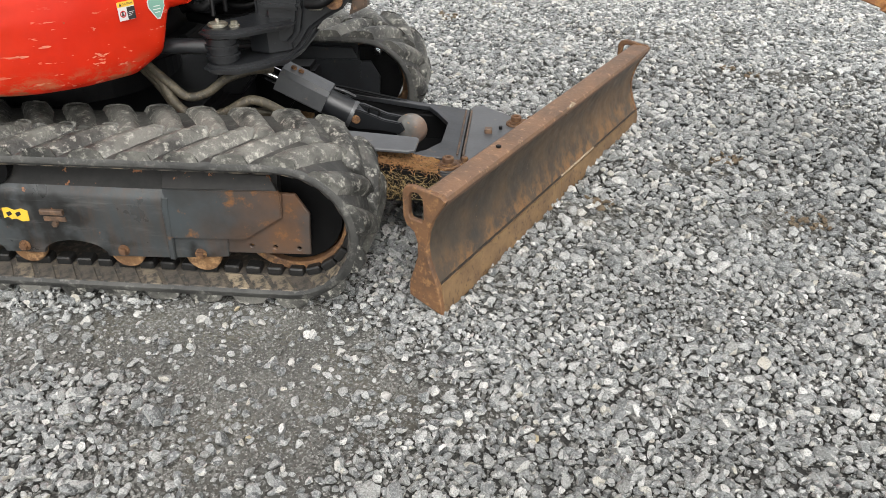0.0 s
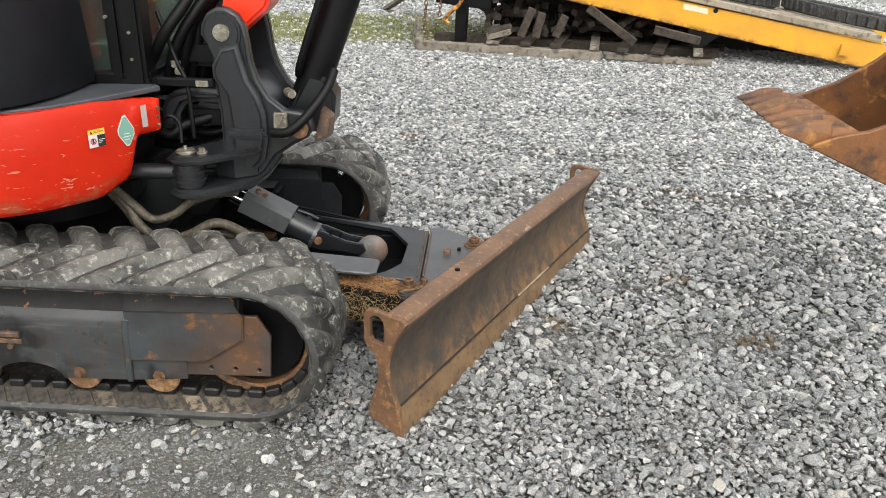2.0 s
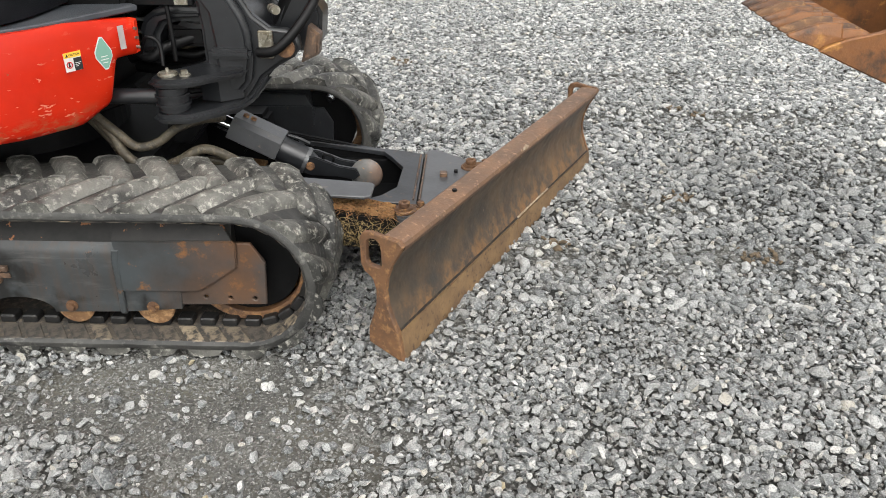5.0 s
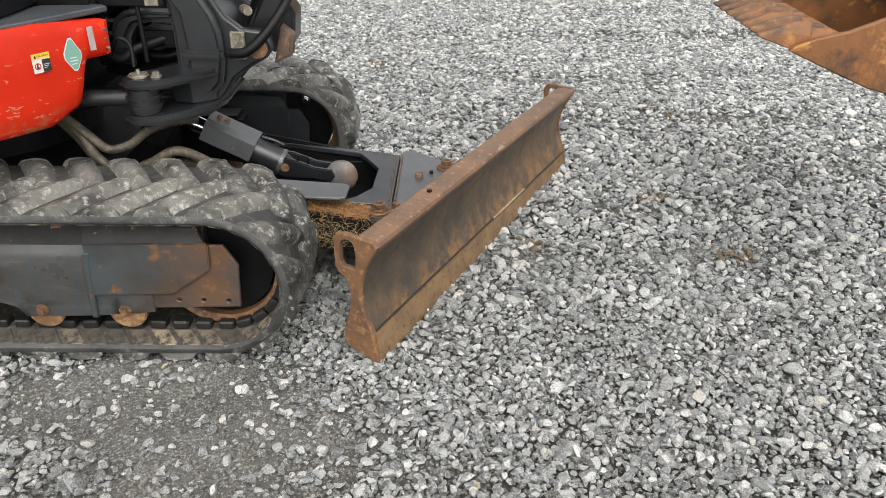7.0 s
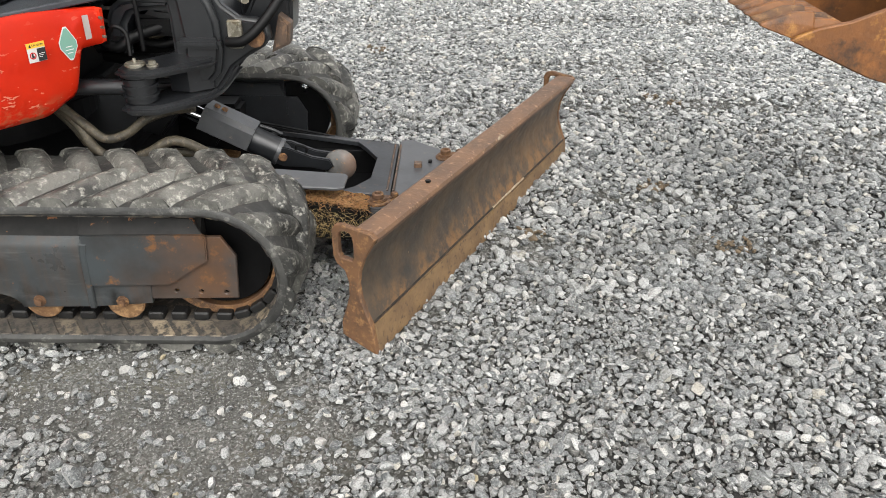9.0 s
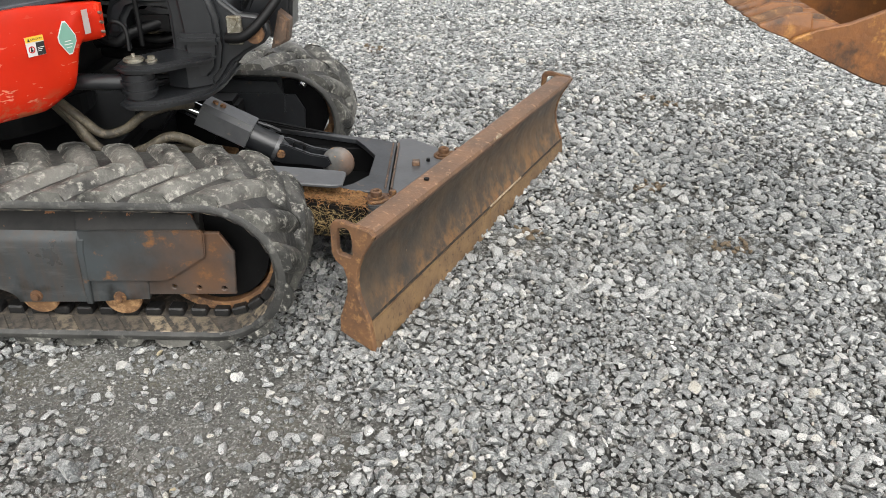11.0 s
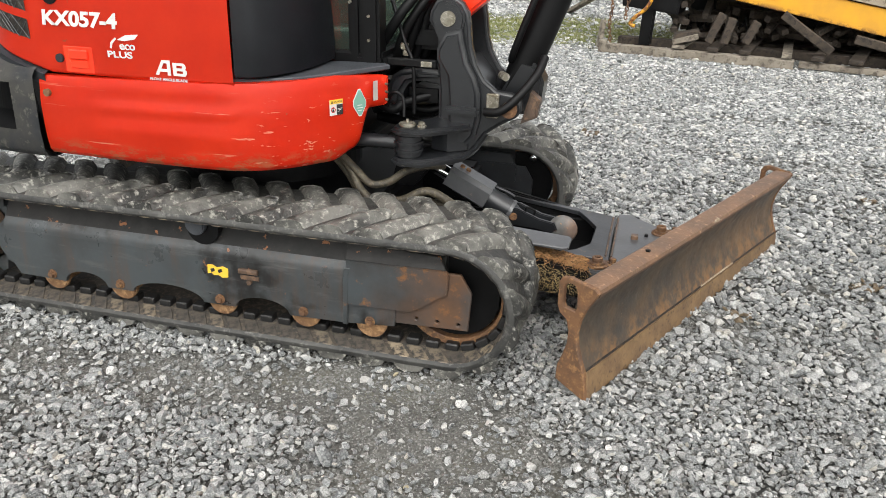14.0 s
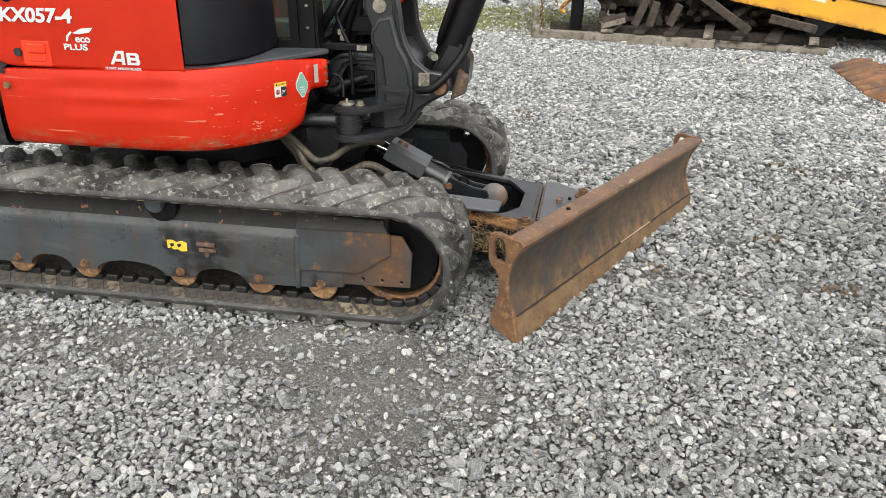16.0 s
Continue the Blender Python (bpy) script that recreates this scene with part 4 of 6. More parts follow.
part("weld_seam", b, M_groove, blade, "dark narrow seam above the cutting edge")
b = bm_new()
prism(b, [(-0.0125, 0.108), (-0.015, 0.113), (-0.03, 0.113), (-0.03, 0.108)], 0.98, 1.34, 0.001, 1, along(0, 0))
part("scrape_mark", b, M_bare, blade, "pale bright scrape along the weld")
# bare chip on the rail's front edge, where the blade has been knocked
b = bm_new()
chip = [(0.925, 0.40), (0.95, 0.412), (0.985, 0.416), (1.0, 0.428), (0.975, 0.44), (0.945, 0.432), (0.93, 0.42)]
prism(b, chip, 0.0, 0.004, 0, 1, lambda u, v, w: blade_at(0.011 - (0.45 * (v - 0.428) if v > 0.428 else 0.25 * (0.428 - v)) + w, v, u))
part("rail_chip", b, M_bare, blade, "pale bare chip on the blade's rail")
EAR = [(0.016, 0.425), (0.0, 0.44), (-0.05, 0.445), (-0.10, 0.452), (-0.128, 0.445), (-0.140, 0.425), (-0.140, 0.335), (-0.128, 0.31), (-0.10, 0.29), (-0.088, 0.25), (-0.090, 0.20),
       (-0.105, 0.15), (-0.122, 0.10), (-0.124, 0.045), (-0.09, 0.03), (0.004, -0.004), (-0.014, 0.112), (-0.031, 0.15), (-0.048, 0.20), (-0.054, 0.25), (-0.046, 0.30), (-0.029, 0.345), (-0.006, 0.385)]
HOLE = arc(-0.092, 0.405, 0.026, 0, 180, 8) + [(-0.118, 0.35), (-0.110, 0.336), (-0.07, 0.332), (-0.062, 0.345)]
for a, c in ((-0.018, 0.004), (BLEN - 0.004, BLEN + 0.018)):
    b = bm_new()
    prism(b, EAR, a, c, 0.003, 1, along(0, 0), holes=[HOLE])
    part("end_plate", b, M_rust, blade, "rusty end plate with a lifting eye")
# bolts on the top rail
for u in (0.42,):
    b = bm_new()
    cyl(b, blade_at(-0.03, 0.43, u), blade_at(-0.03, 0.446, u), 0.009, n=6)
    part("rail_stud", b, M_black, blade)

# lift arms
def arm_pt(u, v, w):
    return Vector((u, w, v))


ARMTOP = [(0.70, 0.43), (1.0, 0.385), (1.30, 0.325), (1.46, 0.305)]
for y0, y1, straw in ((-0.43, -0.31, True), (0.205, 0.232, False)):
    b = bm_new()
    prism(b, ARMTOP + [(1.475, 0.26), (1.46, 0.185), (1.30, 0.19), (1.0, 0.24), (0.70, 0.29)], y0, y1, 0.006, 2, arm_pt)
    arm = part("blade_arm", b, M_black, excavator, "black box-section blade lift arm")
    if straw:
        b = bm_new()
        rows_ = []
        for i in range(24):
            x = 1.10 + 0.36 * i / 23
            zt = 0.365 + (0.305 - 0.365) * (x - 1.10) / 0.36
            rows_.append([b.verts.new((x, y0 + (y1 - y0) * j / 8, zt + 0.004 + 0.014 * noise.noise(Vector((x * 70, j * 1.9, 2))))) for j in range(9)])
        for p, q in zip(rows_, rows_[1:]):
            for j in range(8):
                b.faces.new((p[j], p[j + 1], q[j + 1], q[j]))
        bmesh.ops.solidify(b, geom=b.faces[:], thickness=0.006)
        part("grass_crust", b, M_straw, arm, "crust of dry orange-brown grass clippings")
# straw binder on the near arm
b = bm_new()
rng = random.Random(9)
for _ in range(420):
    u, v = rng.uniform(1.08, 1.46), rng.uniform(0.195, 0.32)
    a, L = rng.gauss(0.9, 1.1), rng.uniform(0.015, 0.06)
    p0 = Vector((u, -0.4312, v))
    p1 = p0 + Vector((L * math.cos(a), -0.003, L * math.sin(a)))
    if not (1.05 < p1.x < 1.47 and 0.19 < p1.z < 0.335 - 0.12 * (p1.x - 1.1)):
        continue
    mid_ = (p0 + p1) / 2 + Vector((rng.gauss(0, 0.004), -0.004, rng.gauss(0, 0.004)))
    tube(b, [p0, mid_, p1], 0.00065, 3, 2)
tagged(part("grass_clipping", b, M_strawpale, excavator, "fine dry grass stems stuck to the lift arm"), kind="stuff")

b = bm_new()
for _ in range(420):
    x = rng.uniform(1.07, 1.47)
    p0 = Vector((x, -0.433 + rng.uniform(-0.004, 0.05), 0.372 - 0.165 * (x - 1.10) + rng.uniform(-0.012, 0.006)))
    d = Vector((rng.gauss(0, 1), rng.gauss(-0.4, 0.5), rng.gauss(0, 0.5))).normalized()
    L = rng.uniform(0.012, 0.04)
    tube(b, [p0, p0 + d * L * 0.5 + Vector((0, 0, 0.003)), p0 + d * L], 0.0007, 3, 2)
tagged(part("grass_fringe", b, M_straw, excavator, "orange-brown grass fringe along the lift arm's edge"), kind="stuff")

# tray between the arms, with an opening, and the hitch plate
def tray_z(u):
    return 0.302 - 0.115 * (u - 1.53)


b = bm_new()
prism(b, [(1.0, -0.31), (1.53, -0.30), (1.53, 0.21), (1.0, 0.23)], 0.0, 0.02, 0.002, 1,
      lambda u, v, w: Vector((u, v, tray_z(u) + w - 0.02)), holes=[[(1.02, -0.29), (1.36, -0.285), (1.395, -0.25), (1.445, -0.16), (1.452, 0.04), (1.40, 0.13), (1.36, 0.185), (1.02, 0.205)]])
tray = part("arm_plate", b, M_armdark, excavator, "dark grey welded plate between the lift arms")
b = bm_new()
box(b, 0.86, 1.50, -0.31, 0.22, 0.16, 0.18, 0.002)
box(b, 1.44, 1.50, -0.31, 0.22, 0.18, 0.27, 0.002)
box(b, 0.86, 1.50, 0.18, 0.204, 0.14, 0.285, 0.002)
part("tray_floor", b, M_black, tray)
for u0 in (1.512, 1.535):
    b = bm_new()
    prism(b, [(u0, -0.26), (u0 + 0.008, -0.26), (u0 + 0.008, 0.19), (u0, 0.19)], 0.0, 0.010, 0.002, 1, lambda u, v, w: Vector((u, v, 0.300 + w)))
    part("plate_strip", b, M_hub, tray, "brown rusted weld strip")
b = bm_new()
prism(b, [(1.532, -0.29), (1.62, -0.29), (1.74, -0.12), (1.80, 0.02), (1.74, 0.13), (1.585, 0.268), (1.545, 0.262), (1.532, 0.235)], 0.272, 0.300, 0.004, 1, lambda u, v, w: Vector((u, v, w)))
hitch = part("hitch_plate", b, M_steelarm, excavator, "dark grey blade hitch plate")
b = bm_new()
box(b, 1.605, 1.635, -0.035, -0.005, 0.295, 0.318, 0.003)
part("square_stop", b, M_hub, hitch)
b = bm_new()
box(b, 1.66, 1.675, 0.01, 0.025, 0.295, 0.312, 0.002)
part("square_stop", b, M_black, hitch)
b = bm_new()
box(b, 1.52, 1.76, -0.20, 0.12, 0.12, 0.271, 0.01)
part("pivot_block", b, M_black, hitch)
# blade brackets with keeper plates, pins and bolts
for cx, cy in ((1.490, -0.345), (1.728, 0.072)):
    e = Vector((cx, cy, 0))
    kd = Vector((0.94, 0.34, 0))
    fa = math.atan2(BN.y, BN.x)
    ear = [(e.x + 0.056 * math.cos(a), e.y + 0.056 * math.sin(a)) for a in np.linspace(fa + 0.9, fa + 2 * math.pi - 0.9, 16)]
    for q in (e + BN * 0.13 - BU * 0.10, e + BN * 0.13 + BU * 0.10):
        ear.append((q.x, q.y))
    b = bm_new()
    prism(b, ear, 0.268, 0.296, 0.006, 2, lambda u, v, w: Vector((u, v, w)))
    br = part("pivot_ear", b, M_steelarm, hitch, "dark grey blade ear with a pivot hole")
    b = bm_new()
    kp = []
    for q0, r0, turn in ((e, 0.041, math.pi), (e + kd * 0.062, 0.024, 0)):
        ka = math.atan2(kd.y, kd.x) + turn
        kp += [(q0.x + r0 * math.cos(ka + t), q0.y + r0 * math.sin(ka + t)) for t in np.linspace(-math.pi / 2, math.pi / 2, 10)]
    prism(b, kp, 0.296, 0.308, 0.003, 1, lambda u, v, w: Vector((u, v, w)))
    part("keeper_plate", b, M_rust, br, "rusty pear-shaped keeper plate")
    b = bm_new()
    cyl(b, (e.x, e.y, 0.307), (e.x, e.y, 0.316), 0.032, n=24, bev=0.003)
    part("pin_washer", b, M_rust, br, smooth=35)
    b = bm_new()
    prism(b, [(e.x + 0.021 * math.cos(t), e.y + 0.021 * math.sin(t)) for t in np.linspace(0, 2 * math.pi, 21)[:-1]], 0.315, 0.336, 0.003, 1, lambda u, v, w: Vector((u, v, w)),
          holes=[[(e.x + 0.011 * math.cos(t), e.y + 0.011 * math.sin(t)) for t in np.linspace(0, 2 * math.pi, 13)[:-1]]])
    part("pivot_pin", b, M_rust, br, "rusty hollow pivot pin", smooth=35)
    b = bm_new()
    q0 = e + kd * 0.062
    cyl(b, (q0.x, q0.y, 0.306), (q0.x, q0.y, 0.312), 0.019, n=20)
    cyl(b, (q0.x, q0.y, 0.312), (q0.x, q0.y, 0.327), 0.014, n=6, bev=0.002)
    part("keeper_bolt", b, M_rust, br)
# stepped bracket behind the blade
b = bm_new()
for i in range(4):
    p = blade_at(-0.10, 0.34, 0.72 + 0.10 * i)
    box(b, -0.06, 0.03, -0.05, 0.05, 0, 0.05 + 0.012 * i, 0.004, 1, Matrix.Translation(p - Vector((0, 0, 0.1))) @ Matrix.Rotation(math.atan2(BU.y, BU.x) - math.pi / 2, 4, "Z"))
part("rear_stiffener", b, M_steelarm, blade)

# lift cylinder with guard
b = bm_new()
CY0, CY1 = Vector((0.715, -0.06, 0.56)), Vector((1.085, -0.06, 0.375))
cd = (CY1 - CY0).normalized()
cyl(b, CY0 + cd * 0.14, CY1, 0.052, n=32, bev=0.006)
cyl(b, CY1, CY1 + cd * 0.03, 0.045, 0.035, n=24)
lift = part("lift_cylinder", b, M_cast, excavator, "dark grey blade lift cylinder", smooth=40)
b = bm_new()
cyl(b, CY0 - cd * 0.06, CY0 + cd * 0.15, 0.031, n=24)
part("piston_rod", b, M_chrome, lift, "bright chrome piston rod", smooth=40)
b = bm_new()
nrm = Vector((-cd.z, 0, cd.x)) * (-1 if cd.x < 0 else 1)
sec = [(-0.075, -0.02), (-0.068, 0.045), (-0.045, 0.062), (0.045, 0.062), (0.068, 0.045), (0.075, -0.02), (0.066, -0.02), (0.06, 0.04), (0.04, 0.054), (-0.04, 0.054), (-0.06, 0.04), (-0.066, -0.02)]
prism(b, sec, 0.10, 0.30, 0, 1, lambda u, v, w: CY0 + cd * w + nrm * v + Vector((0, u, 0)))
part("cylinder_guard", b, M_steelarm, lift, "grey folded steel cylinder guard")
b = bm_new()
for k in (0.135, 0.165):
    p = CY0 + cd * k + nrm * 0.06
    cyl(b, p + Vector((0, 0.0, 0)), p + nrm * 0.012, 0.012, n=6, bev=0.002)
part("guard_bolt", b, M_rust, lift)
EYE = Vector((1.295, -0.05, 0.328))
ed = (EYE - CY1).normalized()
en = Vector((-ed.z, 0, ed.x))
for k in (-1, 1):
    b = bm_new()
    L = (EYE - CY1).length
    prism(b, [(-0.01, -0.034), (0.03, -0.04), (L * 0.6, -0.024), (L - 0.02, -0.024), (L, 0), (L - 0.02, 0.024), (L * 0.6, 0.022), (0.03, 0.04), (-0.01, 0.034)], k * 0.034 - 0.010, k * 0.034 + 0.010, 0.004, 2,
          lambda u, v, w: CY1 + ed * u + en * v + Vector((0, w, 0)))
    part("rod_clevis", b, M_cast, lift)
b = bm_new()
cyl(b, CY1 + ed * 0.02 - Vector((0, 0.052, 0)), CY1 + ed * 0.02 + Vector((0, 0.05, 0)), 0.017, n=20, bev=0.003)
part("clevis_pin", b, M_rust, lift)
b = bm_new()
tube(b, [CY1 + ed * 0.07 + Vector((0, -0.03, 0.03)), CY1 + ed * 0.075 + Vector((0, -0.03, 0.052)), CY1 + ed * 0.11 + Vector((0, -0.03, 0.05)), CY1 + ed * 0.11 + Vector((0, -0.03, 0.03))], 0.006, 6)
part("hose_stub", b, M_black, lift)
b = bm_new()
bmesh.ops.create_uvsphere(b, u_segments=32, v_segments=18, radius=0.064, matrix=Matrix.Translation(EYE + Vector((0.02, 0.0, -0.012))) @ Matrix.Diagonal((1, 0.62, 1, 1)))
part("pivot_boss", b, M_boss, tray, "rust-blushed rounded pivot boss", smooth=40)
b = bm_new()
cyl(b, CY1 - cd * 0.012, CY1 + cd * 0.004, 0.0545, n=32, bev=0.002)
part("gland_ring", b, M_steelarm, lift, "rust-flecked cylinder gland ring", smooth=40)
for k, r in ((0.075, 0.007), (0.10, 0.006)):
    b = bm_new()
    tube(b, [CY0 + cd * (0.29 + k * 0.2) + nrm * 0.055 + Vector((0, 0.02, 0)), CY0 + cd * (0.33 + k * 0.3) + nrm * 0.062 + Vector((0, 0.02, 0)), CY1 - cd * 0.02 + nrm * 0.058 + Vector((0, 0.02 + k * 0.1, 0))], r, 8)
    part("cylinder_pipe", b, M_cast, lift, smooth=60)
# skid pad over the near arm
b = bm_new()
prism(b, [(0.95, -0.39), (1.06, -0.42), (1.355, -0.415), (1.378, -0.40), (1.38, -0.30), (1.368, -0.285), (1.06, -0.275), (0.95, -0.30)], 0, 0.012, 0.003, 1, lambda u, v, w: Vector((u, v, 0.392 - 0.055 * (u - 1.0) + w)))
part("hose_cover", b, M_steelarm, excavator, "grey flat hose cover plate on the lift arm")

# ---- excavator: upper structure ----
def plan_line(pts, per=6):
    return [Vector((p.x, p.y)) for p in smooth_line([(x, y, 0) for x, y in pts], per)]


def sweep(bm, plan, profile, mats=None, skip=None):
    """A skin along a plan line: profile (inward offset, z, or z as a function of x) at every point."""
    cols = []
    for i, p in enumerate(plan):
        t = (plan[min(i + 1, len(plan) - 1)] - plan[max(i - 1, 0)]).normalized()
        inward = Vector((-t.y, t.x))
        col = []
        for off, z in profile:
            q = p + inward * (off(p.x) if callable(off) else off)
            col.append(bm.verts.new((q.x, q.y, z(p.x) if callable(z) else z)))
        cols.append(col)
    for i in range(len(cols) - 1):
        for k in range(len(profile) - 1):
            if skip and skip(i, k):
                continue
            f = bm.faces.new((cols[i][k], cols[i + 1][k], cols[i + 1][k + 1], cols[i][k + 1]))
            if mats:
                f.material_index = mats(i, k)
    return cols


M_redprint = mat("red_print", 0.45)
base(M_redprint).default_value = (0.5, 0.02, 0.02, 1)
# lower red side panel, running forward and round the front corner
SIDE = plan_line([(-0.605, -0.80), (-0.3, -0.81), (0.0, -0.81), (0.2, -0.79), (0.36, -0.715), (0.46, -0.61), (0.53, -0.51), (0.585, -0.43), (0.625, -0.37)], 7)


def low(x):
    f = lambda a, c: (lambda t: t * t * (3 - 2 * t))(max(0.0, min(1.0, (x - a) / (c - a))))
    return 0.680 + 0.006 * f(0.2, 0.45) + 0.040 * f(0.485, 0.557) + 0.145 * f(0.55, 0.584)


def lip(x):
    return 0.985 + 0.03 * max(0.0, min(1.0, (x + 0.6) / 1.2)) - 0.02 * max(0, (x - 0.5) / 0.1)


def up(f):
    return lambda x: low(x) + f * (lip(x) - low(x))


def emboss(x):
    return max(0.0, min(1.0, (x + 0.4) / 0.12, (0.24 - x) / 0.12))


PANEL = [(0.16, up(0.03)), (0.05, up(-0.005)), (0.022, up(0.015)), (0.008, up(0.08)), (0.002, up(0.22)), (0.0, up(0.36)), (lambda x: -0.005 * emboss(x), up(0.45)), (lambda x: 0.007 * emboss(x), up(0.53)), (lambda x: 0.004 * emboss(x), up(0.62)), (lambda x: 0.001, up(0.70)), (lambda x: 0.003 + 0.009 * emboss(x), up(0.745)), (0.008, up(0.85)), (0.012, up(0.94)),
         (0.02, up(1.0)), (0.04, up(1.01)), (0.06, up(0.985))]
b = bm_new()
sweep(b, SIDE, PANEL)
bmesh.ops.solidify(b, geom=b.faces[:], thickness=0.004)
panel = part("side_panel", b, M_red, excavator, "scratched bright red lower side panel", smooth=50)
b = bm_new()
cyl(b, (-0.565, -0.81, 0.925), (-0.565, -0.797, 0.925), 0.014, n=16)
part("panel_bolt", b, M_rust, panel)
# red end wall behind the front corner
b = bm_new()
prism(b, [(0.60, 0.875), (0.62, 0.88), (0.625, 0.985), (0.60, 0.99), (0.45, 0.985), (0.45, 0.875)], -0.375, -0.34, 0.006, 2)
part("panel_return", b, M_red, panel)
b = bm_new()
prism(b, [(0.0, 0.0), (0.022, 0.0), (0.022, 0.075), (0.0, 0.075)], 0.0, 0.002, 0, 1, lambda u, v, w: Vector((0.594 + u * 0.55, -0.428 + u * 0.82 - 0.006, 0.905 + v)))
part("white_tag", b, M_white, panel, "narrow white sticker")
for k in range(3):
    b = bm_new()
    cyl(b, (0.622, -0.372, 0.90 + 0.03 * k), (0.632, -0.377, 0.90 + 0.03 * k), 0.005, n=10)
    part("grease_nipple", b, M_zinc, panel)


def on_panel(i, off=-0.003):
    p, q = SIDE[i], SIDE[i + 1]
    t = (q - p).normalized()
    o = p + Vector((-t.y, t.x)) * off
    return lambda u, v, w: Vector((o.x + t.x * u + t.y * w, o.y + t.y * u - t.x * w, v))


ci = min(range(len(SIDE) - 1), key=lambda i: (SIDE[i] - Vector((0.49, -0.565))).length)
wide = on_panel(ci)
to = lambda u, v, w: wide(u * 0.82, 0.905 + (v - 0.9) * 0.85, w)
for name, poly, m, lab in (("warning_label", [(-0.035, 0.862), (0.035, 0.862), (0.035, 0.93), (-0.035, 0.93)], M_white, "white and yellow warning label"),
                           ("label_header", [(-0.035, 0.912), (0.035, 0.912), (0.035, 0.931), (-0.035, 0.931)], M_labelyellow, ""),
                           ("label_text_block", [(0.002, 0.863), (0.034, 0.863), (0.034, 0.908), (0.002, 0.908)], M_labelblack, "")):
    b = bm_new()
    prism(b, poly, 0.0 if name == "warning_label" else 0.0015, 0.0015 if name == "warning_label" else 0.003, 0, 1, to)
    part(name, b, m, panel, lab)
b = bm_new()
prism(b, arc(-0.017, 0.886, 0.0125, 0, 345, 18), 0.0015, 0.003, 0, 1, to, holes=[arc(-0.017, 0.886, 0.009, 0, 340, 16)])
part("label_ring", b, M_redprint, panel)
b = bm_new()
prism(b, [(-0.022, 0.878), (-0.013, 0.879), (-0.012, 0.884), (-0.016, 0.886), (-0.014, 0.894), (-0.02, 0.895), (-0.021, 0.886)], 0.0015, 0.003, 0, 1, to)
part("label_symbol", b, M_labelblack, panel)
b = bm_new()
prism(b, [(-0.028, 0.916), (-0.018, 0.916), (-0.023, 0.927)], 0.003, 0.0045, 0, 1, to)
part("warning_triangle", b, M_labelblack, panel)
for k in range(3):
    b = bm_new()
    prism(b, [(0.006, 0.885 - 0.006 * k + 0.004), (0.03 - 0.006 * k, 0.885 - 0.006 * k + 0.004), (0.03 - 0.006 * k, 0.885 - 0.006 * k + 0.006), (0.006, 0.885 - 0.006 * k + 0.006)], 0.003, 0.0035, 0, 1, to)
    part("label_mark", b, M_white, panel)
cu = bpy.data.curves.new("caution_word", "FONT")
cu.body, cu.size, cu.extrude = "CAUTION", 0.0098, 0.0004
tmp = new("caution_word", cu)
word = bpy.data.meshes.new_from_object(tmp.evaluated_get(bpy.context.evaluated_depsgraph_get()))
bpy.data.objects.remove(tmp)
word.materials.append(M_labelblack)
for v in word.vertices:
    v.co = to(v.co.x - 0.0155, v.co.y + 0.918, 0.0034 + v.co.z)
word_ob = new("caution_word", word)
word_ob.parent = panel
ci2 = min(range(len(SIDE) - 1), key=lambda i: (SIDE[i] - Vector((0.552, -0.475))).length)
wide2 = on_panel(ci2)
to = lambda u, v, w: wide2(u * 0.92 - 0.006, 0.905 + (v - 0.9) * 0.9, w)


def rounded(pts, r):
    """The polygon with its corners cut off."""
    out = []
    for i, p in enumerate(pts):
        for q in (pts[i - 1], pts[(i + 1) % len(pts)]):
            L = math.hypot(q[0] - p[0], q[1] - p[1])
            out.append((p[0] + (q[0] - p[0]) * r / L, p[1] + (q[1] - p[1]) * r / L))
    return out


b = bm_new()
prism(b, rounded([(-0.038, 0.898), (0.002, 0.832), (0.038, 0.894), (-0.001, 0.968)], 0.012), 0, 0.002, 0, 1, to)
part("diamond_label", b, M_white, panel, "pale green diamond sticker")
b = bm_new()
prism(b, rounded([(-0.0345, 0.898), (0.002, 0.838), (0.0345, 0.894), (-0.001, 0.962)], 0.011), 0.002, 0.003, 0, 1, to)
part("diamond_print", b, M_labelgreen, panel)
for k, half in enumerate((0.012, 0.015, 0.010)):
    b = bm_new()
    prism(b, [(-half, 0.888 - 0.011 * k), (half, 0.888 - 0.011 * k), (half, 0.891 - 0.011 * k), (-half, 0.891 - 0.011 * k)], 0.003, 0.0036, 0, 1, to)
    part("label_mark", b, M_white, panel)

# black floor of the upper frame
b = bm_new()
prism(b, [(-0.95, -0.6), (-0.60, -0.72), (0.15, -0.70), (0.34, -0.55), (0.44, -0.36), (0.52, -0.2), (0.52, 0.3), (0.4, 0.76), (-0.6, 0.77), (-0.95, 0.6)], 0.66, 0.72, 0.01, 1, lambda u, v, w: Vector((u, v, w)))
prism(b, [(-0.95, -0.6), (-0.60, -0.74), (0.15, -0.73), (0.36, -0.58), (0.46, -0.38), (0.46, 0.3), (0.36, 0.73), (-0.6, 0.74), (-0.95, 0.6)], 0.72, 0.975, 0.0, 1, lambda u, v, w: Vector((u, v, w)))
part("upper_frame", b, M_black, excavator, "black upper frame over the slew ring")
# grey deck step behind the red lip
b = bm_new()
deck = [(p.x - 0.0, p.y + 0.045) for p in SIDE if p.x > -0.02] + [(0.60, -0.30), (0.40, -0.30), (0.05, -0.55), (-0.02, -0.70)]
prism(b, deck, 0.0, 0.02, 0.004, 1, lambda u, v, w: Vector((u, v, 0.992 + 0.022 * (u + 0.02) - 0.10 * min(0, -(0.0)) + w)))
part("deck_plate", b, M_deck, excavator, "dark grey plastic deck step")
